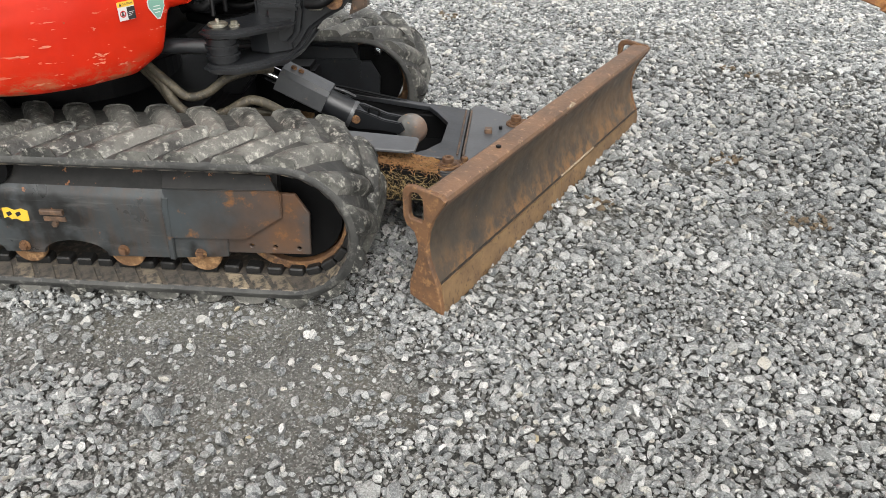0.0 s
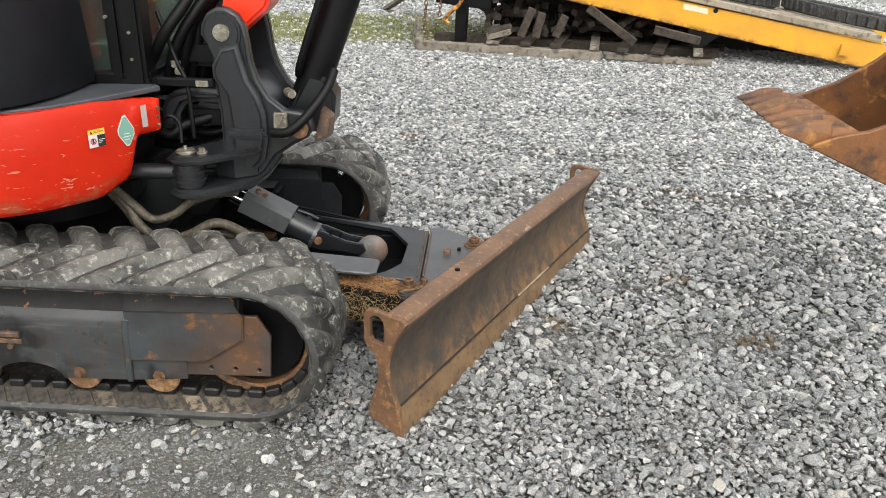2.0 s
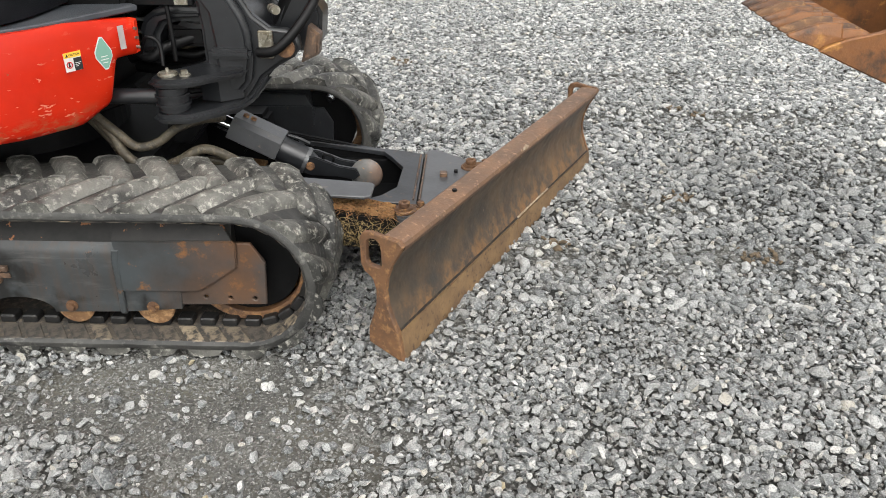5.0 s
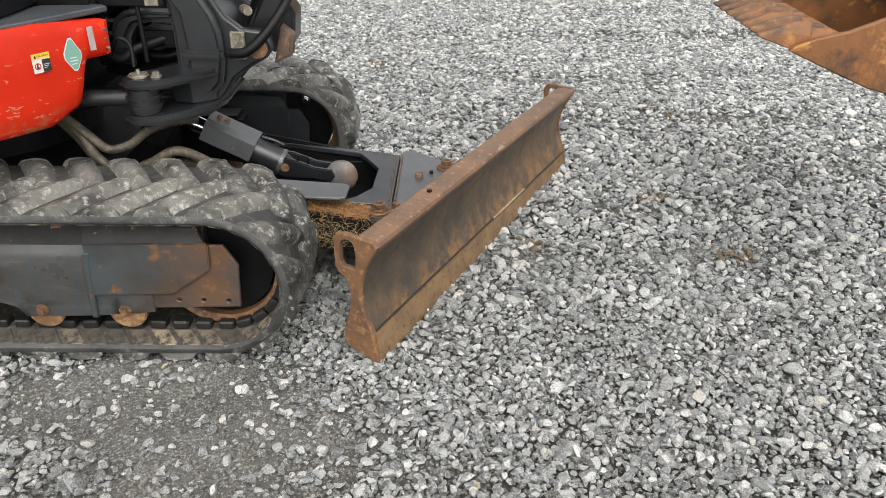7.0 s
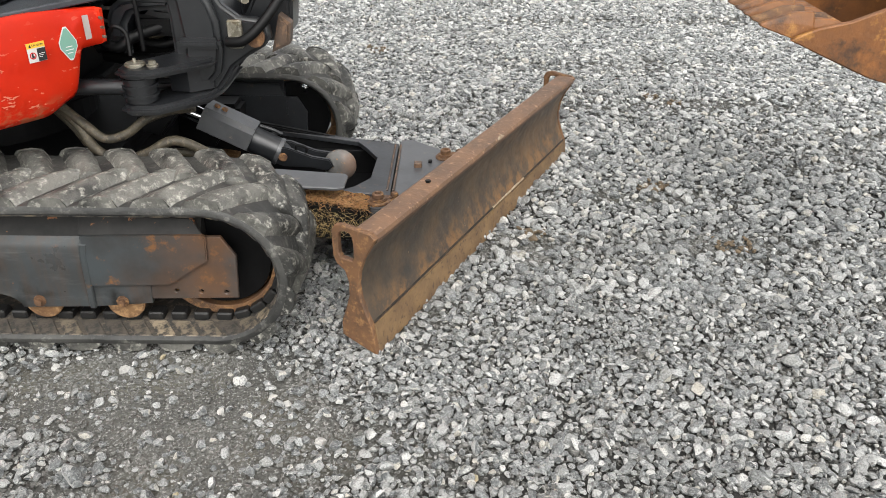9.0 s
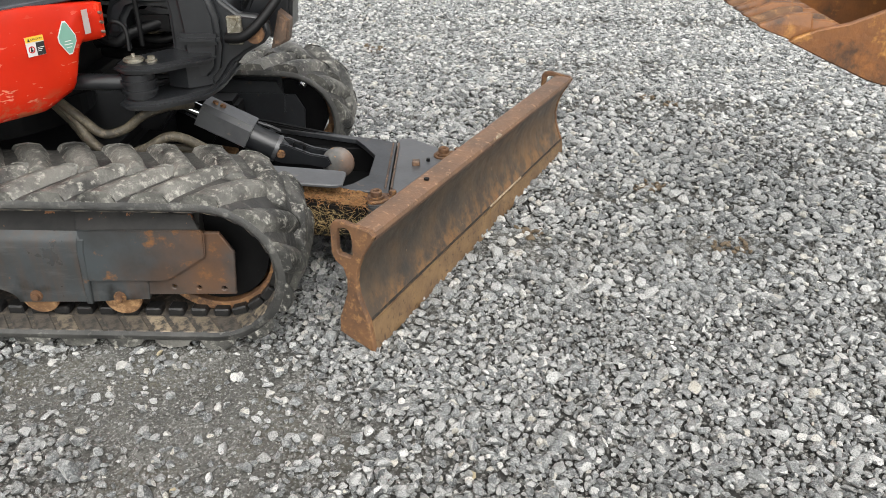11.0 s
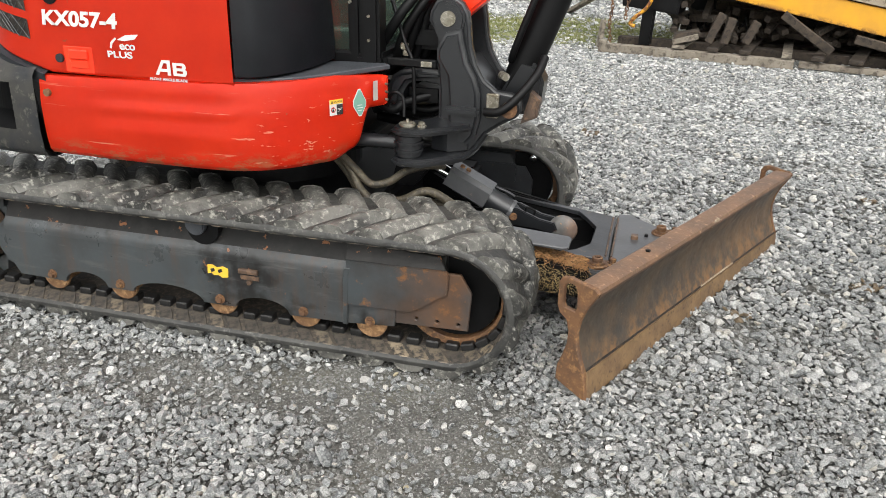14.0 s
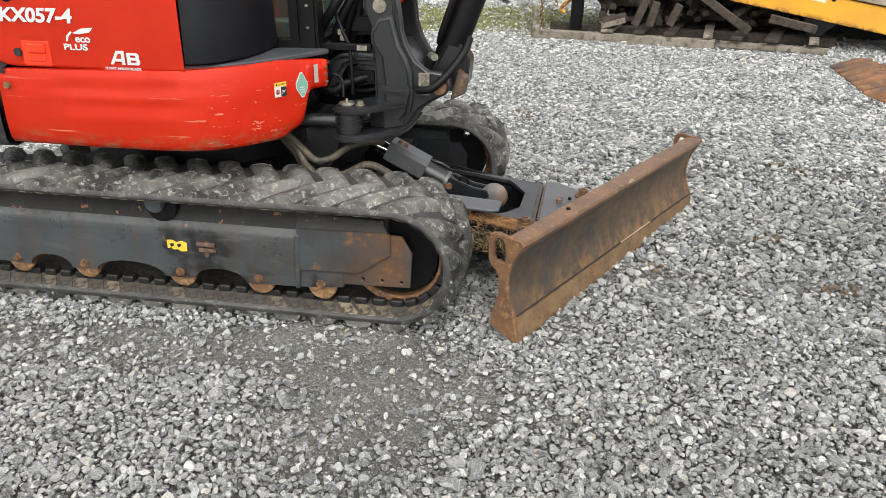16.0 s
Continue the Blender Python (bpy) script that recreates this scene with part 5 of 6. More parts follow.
# black rounded cover above the deck
b = bm_new()
cover = plan_line([(0.205, -0.775), (0.27, -0.752), (0.325, -0.69), (0.365, -0.60), (0.385, -0.50), (0.39, -0.40), (0.39, -0.30)], 5)
sweep(b, cover, [(0.03, 1.02), (0.004, 1.03), (0.0, 1.06), (0.008, 1.2), (0.03, 1.45), (0.07, 1.62), (0.14, 1.66), (0.3, 1.66)])
bmesh.ops.solidify(b, geom=b.faces[:], thickness=0.006)
part("tank_cover", b, M_plastic, excavator, "matt black plastic side cover", smooth=45)
# upper red hood
HOOD = plan_line([(0.20, -0.778), (-0.1, -0.785), (-0.45, -0.785), (-0.62, -0.775), (-0.76, -0.745), (-0.87, -0.67), (-0.95, -0.52), (-1.0, -0.3), (-1.0, -0.1), (-1.0, 0.15), (-0.96, 0.40), (-0.85, 0.6), (-0.6, 0.76), (0.2, 0.77)], 6)


def hoodlow(x):
    return 0.995 + (0.0 if x > -0.55 else 0.25 * (-0.55 - x))


b = bm_new()
sweep(b, HOOD[::-1], [(0.03, lambda x: hoodlow(x)), (0.006, lambda x: hoodlow(x) + 0.004), (0.0, lambda x: hoodlow(x) + 0.014), (0.0, 1.25), (0.006, 1.45), (0.03, 1.58), (0.10, 1.64), (0.35, 1.66)])
bmesh.ops.solidify(b, geom=b.faces[:], thickness=0.005)
hood = part("engine_hood", b, M_red, excavator, "bright red engine hood", smooth=12)
b = bm_new()
prism(b, [(-0.9, -0.45), (-0.6, -0.7), (0.19, -0.72), (0.19, 0.72), (-0.6, 0.7), (-0.9, 0.45)], 1.60, 1.64, 0.0, 1, lambda u, v, w: Vector((u, v, w)))
part("hood_top", b, M_red, hood)
# grille windows on the rear corner
GI = [i for i, p in enumerate(HOOD) if -0.88 < p.x < -0.60 and p.y < 0]
M_mesh = worn("grille_mesh", (0.03, 0.028, 0.025), (0.06, 0.05, 0.042), (0.12, 0.11, 0.09), 8, 40, (0.4, 0.6), 0.6, bumps=0.3)
for z0, z1 in ((1.115, 1.185), (1.215, 1.30), (1.33, 1.42)):
    b = bm_new()
    sub = [HOOD[i] for i in GI][::-1]
    k = len(sub) - 1
    cols = []
    for i, p in enumerate(sub):
        t = (sub[min(i + 1, k)] - sub[max(i - 1, 0)]).normalized()
        o = p + Vector((-t.y, t.x)) * -0.002
        f = i / k
        cols.append([b.verts.new((o.x, o.y, z0 + 0.055 * (1 - f))), b.verts.new((o.x, o.y, z1 + 0.05 * (1 - f)))])
    for p, q in zip(cols, cols[1:]):
        b.faces.new((p[0], q[0], q[1], p[1]))
    bmesh.ops.solidify(b, geom=b.faces[:], thickness=0.003)
    g = part("grille_panel", b, M_mesh, hood, "dark wire mesh grille")
    b = bm_new()
    pts = [Vector((p.x, p.y, 0)) for p in sub]
    for i in range(9):
        for s in (0, 1):
            f0, f1 = i / 8, min(1, max(0, i / 8 + (0.28 if s else -0.28)))
            p, q = pts[round(f0 * k)], pts[round(f1 * k)]
            out = Vector((0, -0.006, 0))
            tube(b, [p + out + Vector((0, 0, z0 + 0.055 * (1 - f0))), q + out + Vector((0, 0, z1 + 0.05 * (1 - f1)))], 0.0016, 4, 1)
    part("grille_wire", b, M_frame, g)
# latch, lock and marks on the hood
b = bm_new()
box(b, -0.475, -0.355, -0.7875, -0.783, 1.005, 1.10, 0.002)
part("latch_recess", b, M_red, hood)
b = bm_new()
box(b, -0.452, -0.372, -0.797, -0.787, 1.055, 1.09, 0.004)
box(b, -0.450, -0.374, -0.793, -0.787, 1.022, 1.052, 0.003)
part("latch_handle", b, M_red, hood)
b = bm_new()
cyl(b, (-0.495, -0.794, 1.055), (-0.495, -0.78, 1.055), 0.016, n=16)
part("lock", b, M_plastic, hood)
# black disc standing for the dark inside of a hole
b = bm_new()
cyl(b, (-0.50, -0.79, 1.275), (-0.50, -0.775, 1.275), 0.03, n=20)
part("hood_hole", b, M_black, hood)
# dark strip between hood and counterweight, with a red reflector
b = bm_new()
sub = [p for p in HOOD if p.x < -0.56 and p.y < 0.3][::-1]
sweep(b, sub, [(-0.008, lambda x: hoodlow(x) - 0.055), (-0.012, lambda x: hoodlow(x) - 0.01), (0.01, lambda x: hoodlow(x) + 0.0), (0.05, lambda x: hoodlow(x))])
bmesh.ops.solidify(b, geom=b.faces[:], thickness=0.004)
part("hood_skirt", b, M_deck, hood, smooth=45)
b = bm_new()
box(b, -0.86, -0.80, -0.675, -0.665, 1.035, 1.075, 0.004, 1, Matrix.Translation((-0.83, -0.66, 0)) @ Matrix.Rotation(radians(-42), 4, "Z") @ Matrix.Translation((0.83, 0.66, 0)))
M_reflector = mat("red_reflector", 0.2)
base(M_reflector).default_value = (0.5, 0.02, 0.03, 1)
part("reflector", b, M_reflector, hood)


def lettering(text, x, z, size, stretch=1.0, shear=0.0, y=-0.789, bold=0.02):
    cu = bpy.data.curves.new("lettering", "FONT")
    cu.body, cu.size, cu.extrude, cu.shear, cu.offset = text, size, 0.0008, shear, size * bold
    tmp = new("lettering", cu)
    me = bpy.data.meshes.new_from_object(tmp.evaluated_get(bpy.context.evaluated_depsgraph_get()))
    bpy.data.objects.remove(tmp)
    me.materials.append(M_white)
    ob = new("lettering", me)
    ob.parent = hood
    ob.matrix_basis = Matrix.Translation((x, y, z)) @ Matrix.Rotation(radians(90), 4, "X") @ Matrix.Diagonal((stretch, 1, 1, 1))
    ob["label"] = "white lettering"
    return ob


lettering("KX057-4", -0.549, 1.174, 0.072, 1.18, 0.12, bold=0.035)
lettering("eco", -0.235, 1.102, 0.04, 1.1)
lettering("PLUS", -0.29, 1.072, 0.032, 1.5)
lettering("FLOAT ANGLE BLADE", -0.125, 1.002, 0.0135, 1.15)
b = bm_new()
prism(b, [(-0.242, 1.135), (-0.205, 1.153), (-0.152, 1.158), (-0.17, 1.14), (-0.212, 1.132)], 0, 0.0016, 0, 1, lambda u, v, w: Vector((u, -0.7875 - w, v)))
prism(b, [(-0.275, 1.104), (-0.268, 1.104), (-0.262, 1.122), (-0.244, 1.138), (-0.25, 1.142), (-0.27, 1.125)], 0, 0.0016, 0, 1, lambda u, v, w: Vector((u, -0.7875 - w, v)))
part("leaf_mark", b, M_white, hood)
b = bm_new()
for poly, gaps in (([(-0.10, 1.022), (-0.087, 1.022), (-0.081, 1.034), (-0.051, 1.034), (-0.051, 1.022), (-0.038, 1.022), (-0.038, 1.075), (-0.07, 1.075)], [[(-0.075, 1.044), (-0.051, 1.044), (-0.051, 1.064), (-0.064, 1.064)]]),
                   ([(-0.028, 1.022), (0.018, 1.022), (0.026, 1.03), (0.026, 1.04), (0.02, 1.046), (0.024, 1.053), (0.022, 1.062), (0.014, 1.068), (-0.028, 1.068)], [[(-0.014, 1.031), (0.011, 1.031), (0.011, 1.040), (-0.014, 1.040)], [(-0.014, 1.050), (0.009, 1.050), (0.009, 1.059), (-0.014, 1.059)]])):
    prism(b, poly, 0, 0.0016, 0, 1, lambda u, v, w: Vector((u, -0.7875 - w, v)), holes=gaps)
part("emblem", b, M_white, hood, "white angular emblem")

# counterweight with a hand pocket
CW = plan_line([(-0.612, -0.815), (-0.78, -0.812), (-0.92, -0.785), (-1.03, -0.71), (-1.10, -0.55), (-1.13, -0.2), (-1.13, 0.2), (-1.09, 0.5), (-0.95, 0.72), (-0.61, 0.8)], 6)[::-1]
prof = [(0.2, 0.665), (0.05, 0.66), (0.015, 0.675), (0.0, 0.70), (-0.006, 0.775), (0.0, 0.955), (0.004, 0.985), (0.02, 1.005), (0.10, 1.03), (0.3, 1.04)]
b = bm_new()
hole = lambda i, k: k == 4 and -1.06 < (CW[i].x + CW[i + 1].x) / 2 < -0.71 and CW[i].y < 0
sweep(b, CW, prof, skip=hole)
bmesh.ops.solidify(b, geom=b.faces[:], thickness=0.02)
cw = part("counterweight", b, M_weight, excavator, "scuffed dark grey counterweight with a hand pocket", smooth=45)
# pocket faces coloured black for the shade inside the recess
b = bm_new()
idx = [i for i in range(len(CW)) if -1.08 < CW[i].x < -0.68 and CW[i].y < 0]
sweep(b, [CW[i] for i in idx], [(0.012, 0.765), (0.09, 0.82), (0.10, 0.95), (0.012, 0.96)])
bmesh.ops.solidify(b, geom=b.faces[:], thickness=0.004)
part("pocket_lining", b, M_black, cw)
b = bm_new()
prism(b, [(-1.0, -0.4), (-0.9, -0.62), (-0.61, -0.76), (-0.61, 0.76), (-0.9, 0.62), (-1.0, 0.4)], 0.67, 0.99, 0, 1, lambda u, v, w: Vector((u, v, w)))
part("weight_core", b, M_black, cw)

# cab: posts and glazing
b = bm_new()
for x0, x1, y0, y1 in ((0.44, 0.495, -0.29, -0.23), (0.50, 0.575, -0.31, -0.21), (0.18, 0.23, -0.29, -0.23), (0.50, 0.575, 0.66, 0.74), (-0.5, -0.44, -0.29, -0.23), (-0.5, -0.44, 0.66, 0.74)):
    box(b, x0, x1, y0, y1, 0.98, 2.45, 0.012, 2)
box(b, -0.52, 0.58, -0.30, 0.75, 2.44, 2.52, 0.03, 2)
box(b, 0.46, 0.60, -0.30, 0.72, 0.97, 1.06, 0.02, 2)
box(b, 0.30, 0.575, -0.285, -0.24, 0.98, 1.06, 0.01)
cab = part("cab_frame", b, M_black, excavator, "black cab frame")
for k, (x0, x1, y0, y1) in enumerate(((0.225, 0.445, -0.262, -0.256), (-0.44, 0.185, -0.262, -0.256), (0.545, 0.551, -0.21, 0.66))):
    b = bm_new()
    box(b, x0, x1, y0, y1, 1.06, 2.44, 0.001)
    pane = part("cab_window", b, M_glass, cab, "greenish tinted cab window")
    pane.visible_shadow = False
b = bm_new()
box(b, -0.35, 0.05, 0.0, 0.5, 0.98, 1.35, 0.06, 3)
box(b, -0.42, -0.30, 0.0, 0.5, 1.3, 1.95, 0.05, 3)
part("cab_seat", b, M_plastic, excavator, "black operator seat")
# panels added so that the windows look into a dark cab
b = bm_new()
box(b, -0.44, 0.20, 0.05, 0.08, 0.98, 2.40, 0.01)
box(b, -0.44, -0.41, -0.22, 0.62, 0.98, 2.40, 0.01)
part("window_backing", b, M_plastic, excavator, "dark panels added behind the glass to keep the cab dark")
for x, z in ((0.535, 1.20), (0.535, 1.11), (0.46, 1.25)):
    b = bm_new()
    cyl(b, (x, -0.318, z), (x, -0.305, z), 0.006, n=8)
    part("post_bolt", b, M_zinc, cab)

# swing post
POST = [(0.758, 1.190), (0.764, 1.225), (0.785, 1.262), (0.82, 1.283), (0.858, 1.283), (0.893, 1.262), (0.915, 1.225), (0.922, 1.18), (0.93, 1.10), (0.95, 1.035), (0.985, 0.975), (1.035, 0.935), (1.095, 0.93), (1.135, 0.905), (1.14, 0.865), (1.115, 0.835), (1.06, 0.805),
        (1.0, 0.762), (0.965, 0.71), (0.925, 0.665), (0.87, 0.648), (0.70, 0.655), (0.68, 0.675), (0.70, 0.695), (0.775, 0.705), (0.80, 0.74), (0.802, 0.83), (0.802, 0.93), (0.795, 1.0), (0.79, 1.06), (0.795, 1.11), (0.79, 1.14)]
b = bm_new()
for y0, y1 in ((-0.255, -0.205), (0.05, 0.10)):
    prism(b, POST, y0, y1, 0.014, 3)
prism(b, [(0.80, 0.68), (0.92, 0.69), (0.97, 0.75), (0.97, 0.95), (0.90, 1.03), (0.83, 1.03), (0.82, 0.9)], -0.21, 0.06, 0.01, 2)
post = part("swing_post", b, M_cast, excavator, "black cast boom swing post", smooth=50)
# arched upper bracket, thick and rounded
b = bm_new()
prism(b, [(0.585, 0.85), (0.588, 0.925), (0.605, 0.965), (0.64, 0.99), (0.70, 1.002), (0.82, 1.0), (0.82, 0.955), (0.71, 0.952), (0.675, 0.94), (0.652, 0.905), (0.645, 0.85)], -0.255, -0.10, 0.02, 3)
part("upper_bracket", b, M_cast, post, smooth=50)
b = bm_new()
prism(b, [(0.79, 0.905), (0.85, 0.905), (0.86, 0.95), (0.80, 0.945), (0.73, 0.955), (0.70, 0.93)], -0.20, -0.02, 0.012, 2)
part("bracket_web", b, M_cast, post, smooth=50)
b = bm_new()
prism(b, [(0.665, -0.44), (0.70, -0.468), (0.79, -0.46), (0.95, -0.32), (0.975, -0.20), (0.97, 0.05), (0.80, 0.05), (0.80, -0.22), (0.71, -0.32), (0.665, -0.36)], 0.782, 0.812, 0.012, 2, lambda u, v, w: Vector((u, v, w)))
prism(b, [(0.665, -0.44), (0.70, -0.468), (0.79, -0.46), (0.93, -0.33), (0.955, -0.20), (0.95, 0.05), (0.80, 0.05), (0.78, -0.22), (0.71, -0.32), (0.665, -0.36)], 0.660, 0.692, 0.012, 2, lambda u, v, w: Vector((u, v, w)))
part("lower_bracket", b, M_cast, post, smooth=50)
b = bm_new()
prism(b, [(0.79, -0.30), (0.86, -0.32), (0.93, -0.27), (0.93, -0.10), (0.79, -0.10)], 0.685, 0.79, 0.012, 2, lambda u, v, w: Vector((u, v, w)))
part("bracket_gusset", b, M_cast, post, smooth=50)
# raised web of the casting with its cross rib
b = bm_new()
prism(b, [(0.845, 0.745), (0.865, 0.715), (0.925, 0.715), (0.962, 0.755), (0.978, 0.83), (0.975, 0.93), (0.957, 0.99), (0.925, 1.045), (0.905, 1.12), (0.895, 1.17), (0.83, 1.15), (0.80, 1.09), (0.80, 1.05), (0.838, 0.99), (0.848, 0.88)], -0.295, -0.245, 0.018, 3)
part("post_web", b, M_cast, post, smooth=50)
b = bm_new()
box(b, 0.838, 0.982, -0.318, -0.28, 0.842, 0.878, 0.012, 2)
part("cross_rib", b, M_cast, post, smooth=50)
b = bm_new()
cyl(b, (0.725, -0.40, 0.69), (0.725, -0.40, 0.785), 0.052, n=32, bev=0.008)
cyl(b, (0.725, -0.40, 0.714), (0.725, -0.40, 0.724), 0.058, n=32)
cyl(b, (0.725, -0.40, 0.745), (0.725, -0.40, 0.755), 0.058, n=32)
part("swing_eye", b, M_cast, post, smooth=50)
b = bm_new()
cyl(b, (0.722, -0.405, 0.812), (0.722, -0.405, 0.824), 0.034, n=28, bev=0.004)
cyl(b, (0.722, -0.405, 0.824), (0.722, -0.405, 0.838), 0.006, n=8)
part("pin_cap", b, M_zinc, post, "dull zinc pin cap")
b = bm_new()
cyl(b, (0.777, -0.40, 0.812), (0.777, -0.40, 0.817), 0.019, n=20)
cyl(b, (0.777, -0.40, 0.816), (0.777, -0.40, 0.83), 0.013, n=6, bev=0.002)
part("cap_bolt", b, M_zinc, post)
# dark pipework, hoses and an added black filler box behind the post
b = bm_new()
box(b, 0.54, 0.80, 0.02, 0.20, 0.70, 1.12, 0.03, 2)
part("post_filler", b, M_black, post, "black filler box behind the post")
for k in range(5):
    b = bm_new()
    z = 0.76 + 0.045 * k
    tube(b, [(0.50, -0.10 + 0.02 * k, z), (0.62, -0.14 + 0.015 * k, z + 0.02 * math.sin(k * 2.0)), (0.74, -0.16 + 0.02 * k, z + 0.01), (0.84, -0.12, z + 0.05)], 0.017 if k % 2 else 0.022, 10)
    part("hydraulic_hose", b, M_hose if k == 2 else M_black, post, "hydraulic hose in the post's opening", smooth=60)
for k in range(4):
    b = bm_new()
    tube(b, [(0.60 + 0.03 * k, -0.17 + 0.03 * k, 1.02), (0.64 + 0.03 * k, -0.2 + 0.03 * k, 1.12), (0.70 + 0.02 * k, -0.2 + 0.03 * k, 1.22 + 0.02 * k), (0.80 + 0.02 * k, -0.14 + 0.02 * k, 1.36)], 0.02, 10)
    part("hydraulic_hose", b, M_black, post, "black rubber boom hose", smooth=60)
for x, z in ((0.655, 1.085), (0.665, 1.06)):
    b = bm_new()
    cyl(b, (x, -0.235, z - 0.012), (x, -0.235, z + 0.012), 0.018, n=6, bev=0.003)
    part("hose_fitting", b, M_zinc, post, "tarnished hose fitting")
b = bm_new()
cyl(b, (0.36, -0.40, 0.738), (0.69, -0.40, 0.74), 0.027, n=28)
part("swing_cylinder", b, M_cast, excavator, "dark grey swing cylinder rod", smooth=70)
b = bm_new()
cyl(b, (0.842, -0.275, 1.203), (0.842, -0.245, 1.203), 0.05, n=32, bev=0.01)
prism(b, arc(0.842, 1.203, 0.062, -10, 190, 14) + [(0.79, 1.15), (0.815, 1.10), (0.845, 1.085), (0.872, 1.10), (0.895, 1.15)], -0.274, -0.25, 0.008, 2)
part("boom_boss", b, M_cast, post, smooth=70)
b = bm_new()
cyl(b, (0.842, -0.286, 1.203), (0.842, -0.272, 1.203), 0.029, n=28, bev=0.003)
part("boom_pin", b, M_zinc, post, "dull steel pin end")
b = bm_new()
cyl(b, (1.09, -0.275, 0.87), (1.09, -0.25, 0.87), 0.032, n=24, bev=0.004)
part("cylinder_pin", b, M_rust, post, "rusty cylinder pin")
b = bm_new()
box(b, 1.0, 1.05, -0.275, -0.255, 0.835, 0.93, 0.004)
plate_ = part("hose_clamp", b, M_zinc, post, "tarnished hose clamp plate")
for z in (0.855, 0.912):
    b = bm_new()
    cyl(b, (1.028, -0.29, z), (1.028, -0.272, z), 0.011, n=6)
    part("clamp_bolt", b, M_zinc, plate_)
b = bm_new()
cyl(b, (1.075, -0.28, 1.0), (1.05, -0.24, 1.0), 0.016, n=8)
part("hose_fitting", b, M_zinc, post, "brass hose fitting")

# boom, arm and their cylinders
b = bm_new()
BOOM = [(0.79, 1.18), (0.84, 1.16), (0.97, 1.27), (1.10, 1.55), (1.32, 1.95), (1.75, 2.5), (2.35, 2.86), (2.55, 3.0), (2.52, 3.1), (2.30, 3.07), (1.60, 2.75), (1.12, 2.2), (0.90, 1.70), (0.83, 1.35)]
prism(b, BOOM, -0.16, 0.02, 0.012, 2)
part("boom", b, M_red, excavator, "bright red boom", smooth=40)
b = bm_new()
cyl(b, (1.065, -0.06, 0.89), (1.345, -0.06, 1.62), 0.064, n=32, bev=0.01)
bc = part("boom_cylinder", b, M_black, excavator, "black boom lift cylinder", smooth=40)
b = bm_new()
cyl(b, (1.345, -0.06, 1.62), (1.625, -0.06, 2.36), 0.032, n=24)
part("piston_rod", b, M_chrome, bc, smooth=40)
b = bm_new()
prism(b, [(1.02, 0.90), (1.05, 0.83), (1.15, 0.82), (1.19, 0.86), (1.20, 0.96), (1.16, 1.03), (1.10, 1.04)], -0.13, 0.01, 0.014, 2)
part("cylinder_foot", b, M_cast, bc, smooth=40)
b = bm_new()
prism(b, [(1.125, 0.80), (1.19, 0.83), (1.20, 0.90), (1.16, 0.93)], -0.20, -0.13, 0.01, 2)
part("foot_lug", b, M_hub, bc)
b = bm_new()
tube(b, [(1.06, -0.10, 1.03), (1.09, -0.135, 1.12), (1.23, -0.135, 1.5), (1.30, -0.13, 1.7)], 0.014, 8)
part("cylinder_pipe", b, M_black, bc)
b = bm_new()
prism(b, [(2.40, 3.12), (2.62, 3.08), (3.15, 2.2), (3.62, 1.42), (3.52, 1.32), (3.42, 1.38), (2.95, 2.1), (2.45, 2.85)], -0.13, 0.03, 0.012, 2)
part("dipper_arm", b, M_red, excavator, "bright red dipper arm", smooth=40)

# bucket
BY0, BY1 = -0.335, 0.235
OUT = [(2.985, 0.83), (3.02, 0.815), (3.13, 0.767), (3.30, 0.722), (3.48, 0.735), (3.61, 0.81), (3.68, 0.94), (3.69, 1.08), (3.64, 1.22), (3.56, 1.33)]
b = bm_new()
inner = [(2.99, 0.868), (3.03, 0.85), (3.14, 0.80), (3.31, 0.757), (3.465, 0.768), (3.58, 0.835), (3.64, 0.95), (3.65, 1.075), (3.605, 1.20), (3.53, 1.30)]
prism(b, OUT + inner[::-1], BY0, BY1, 0.0)
bk = part("bucket", b, M_bucket, excavator, "rusty orange digging bucket with worn teeth", smooth=35)
# thin shell added to carry the darker inside colour
b = bm_new()
prism(b, [(3.02, 0.854)] + inner[1:] + [(x + (3.3 - x) * 0.012, z + (1.05 - z) * 0.012) for x, z in inner[:0:-1]], BY0 + 0.004, BY1 - 0.004, 0.0)
part("dark_bucket_shell", b, M_bucketin, bk, "dark shell inside the bucket, inner shade and grime in its colour", smooth=35)
SIDEPLATE = OUT + [(3.46, 1.31), (3.40, 1.20), (3.28, 1.09), (3.15, 1.00), (3.03, 0.952), (2.93, 0.93), (2.87, 0.905), (2.85, 0.89), (2.90, 0.868)]
for y0, y1 in ((BY0 - 0.022, BY0 + 0.002), (BY1 - 0.002, BY1 + 0.022)):
    b = bm_new()
    prism(b, SIDEPLATE, y0, y1, 0.004, 1)
    part("bucket_side", b, M_bucket, bk)
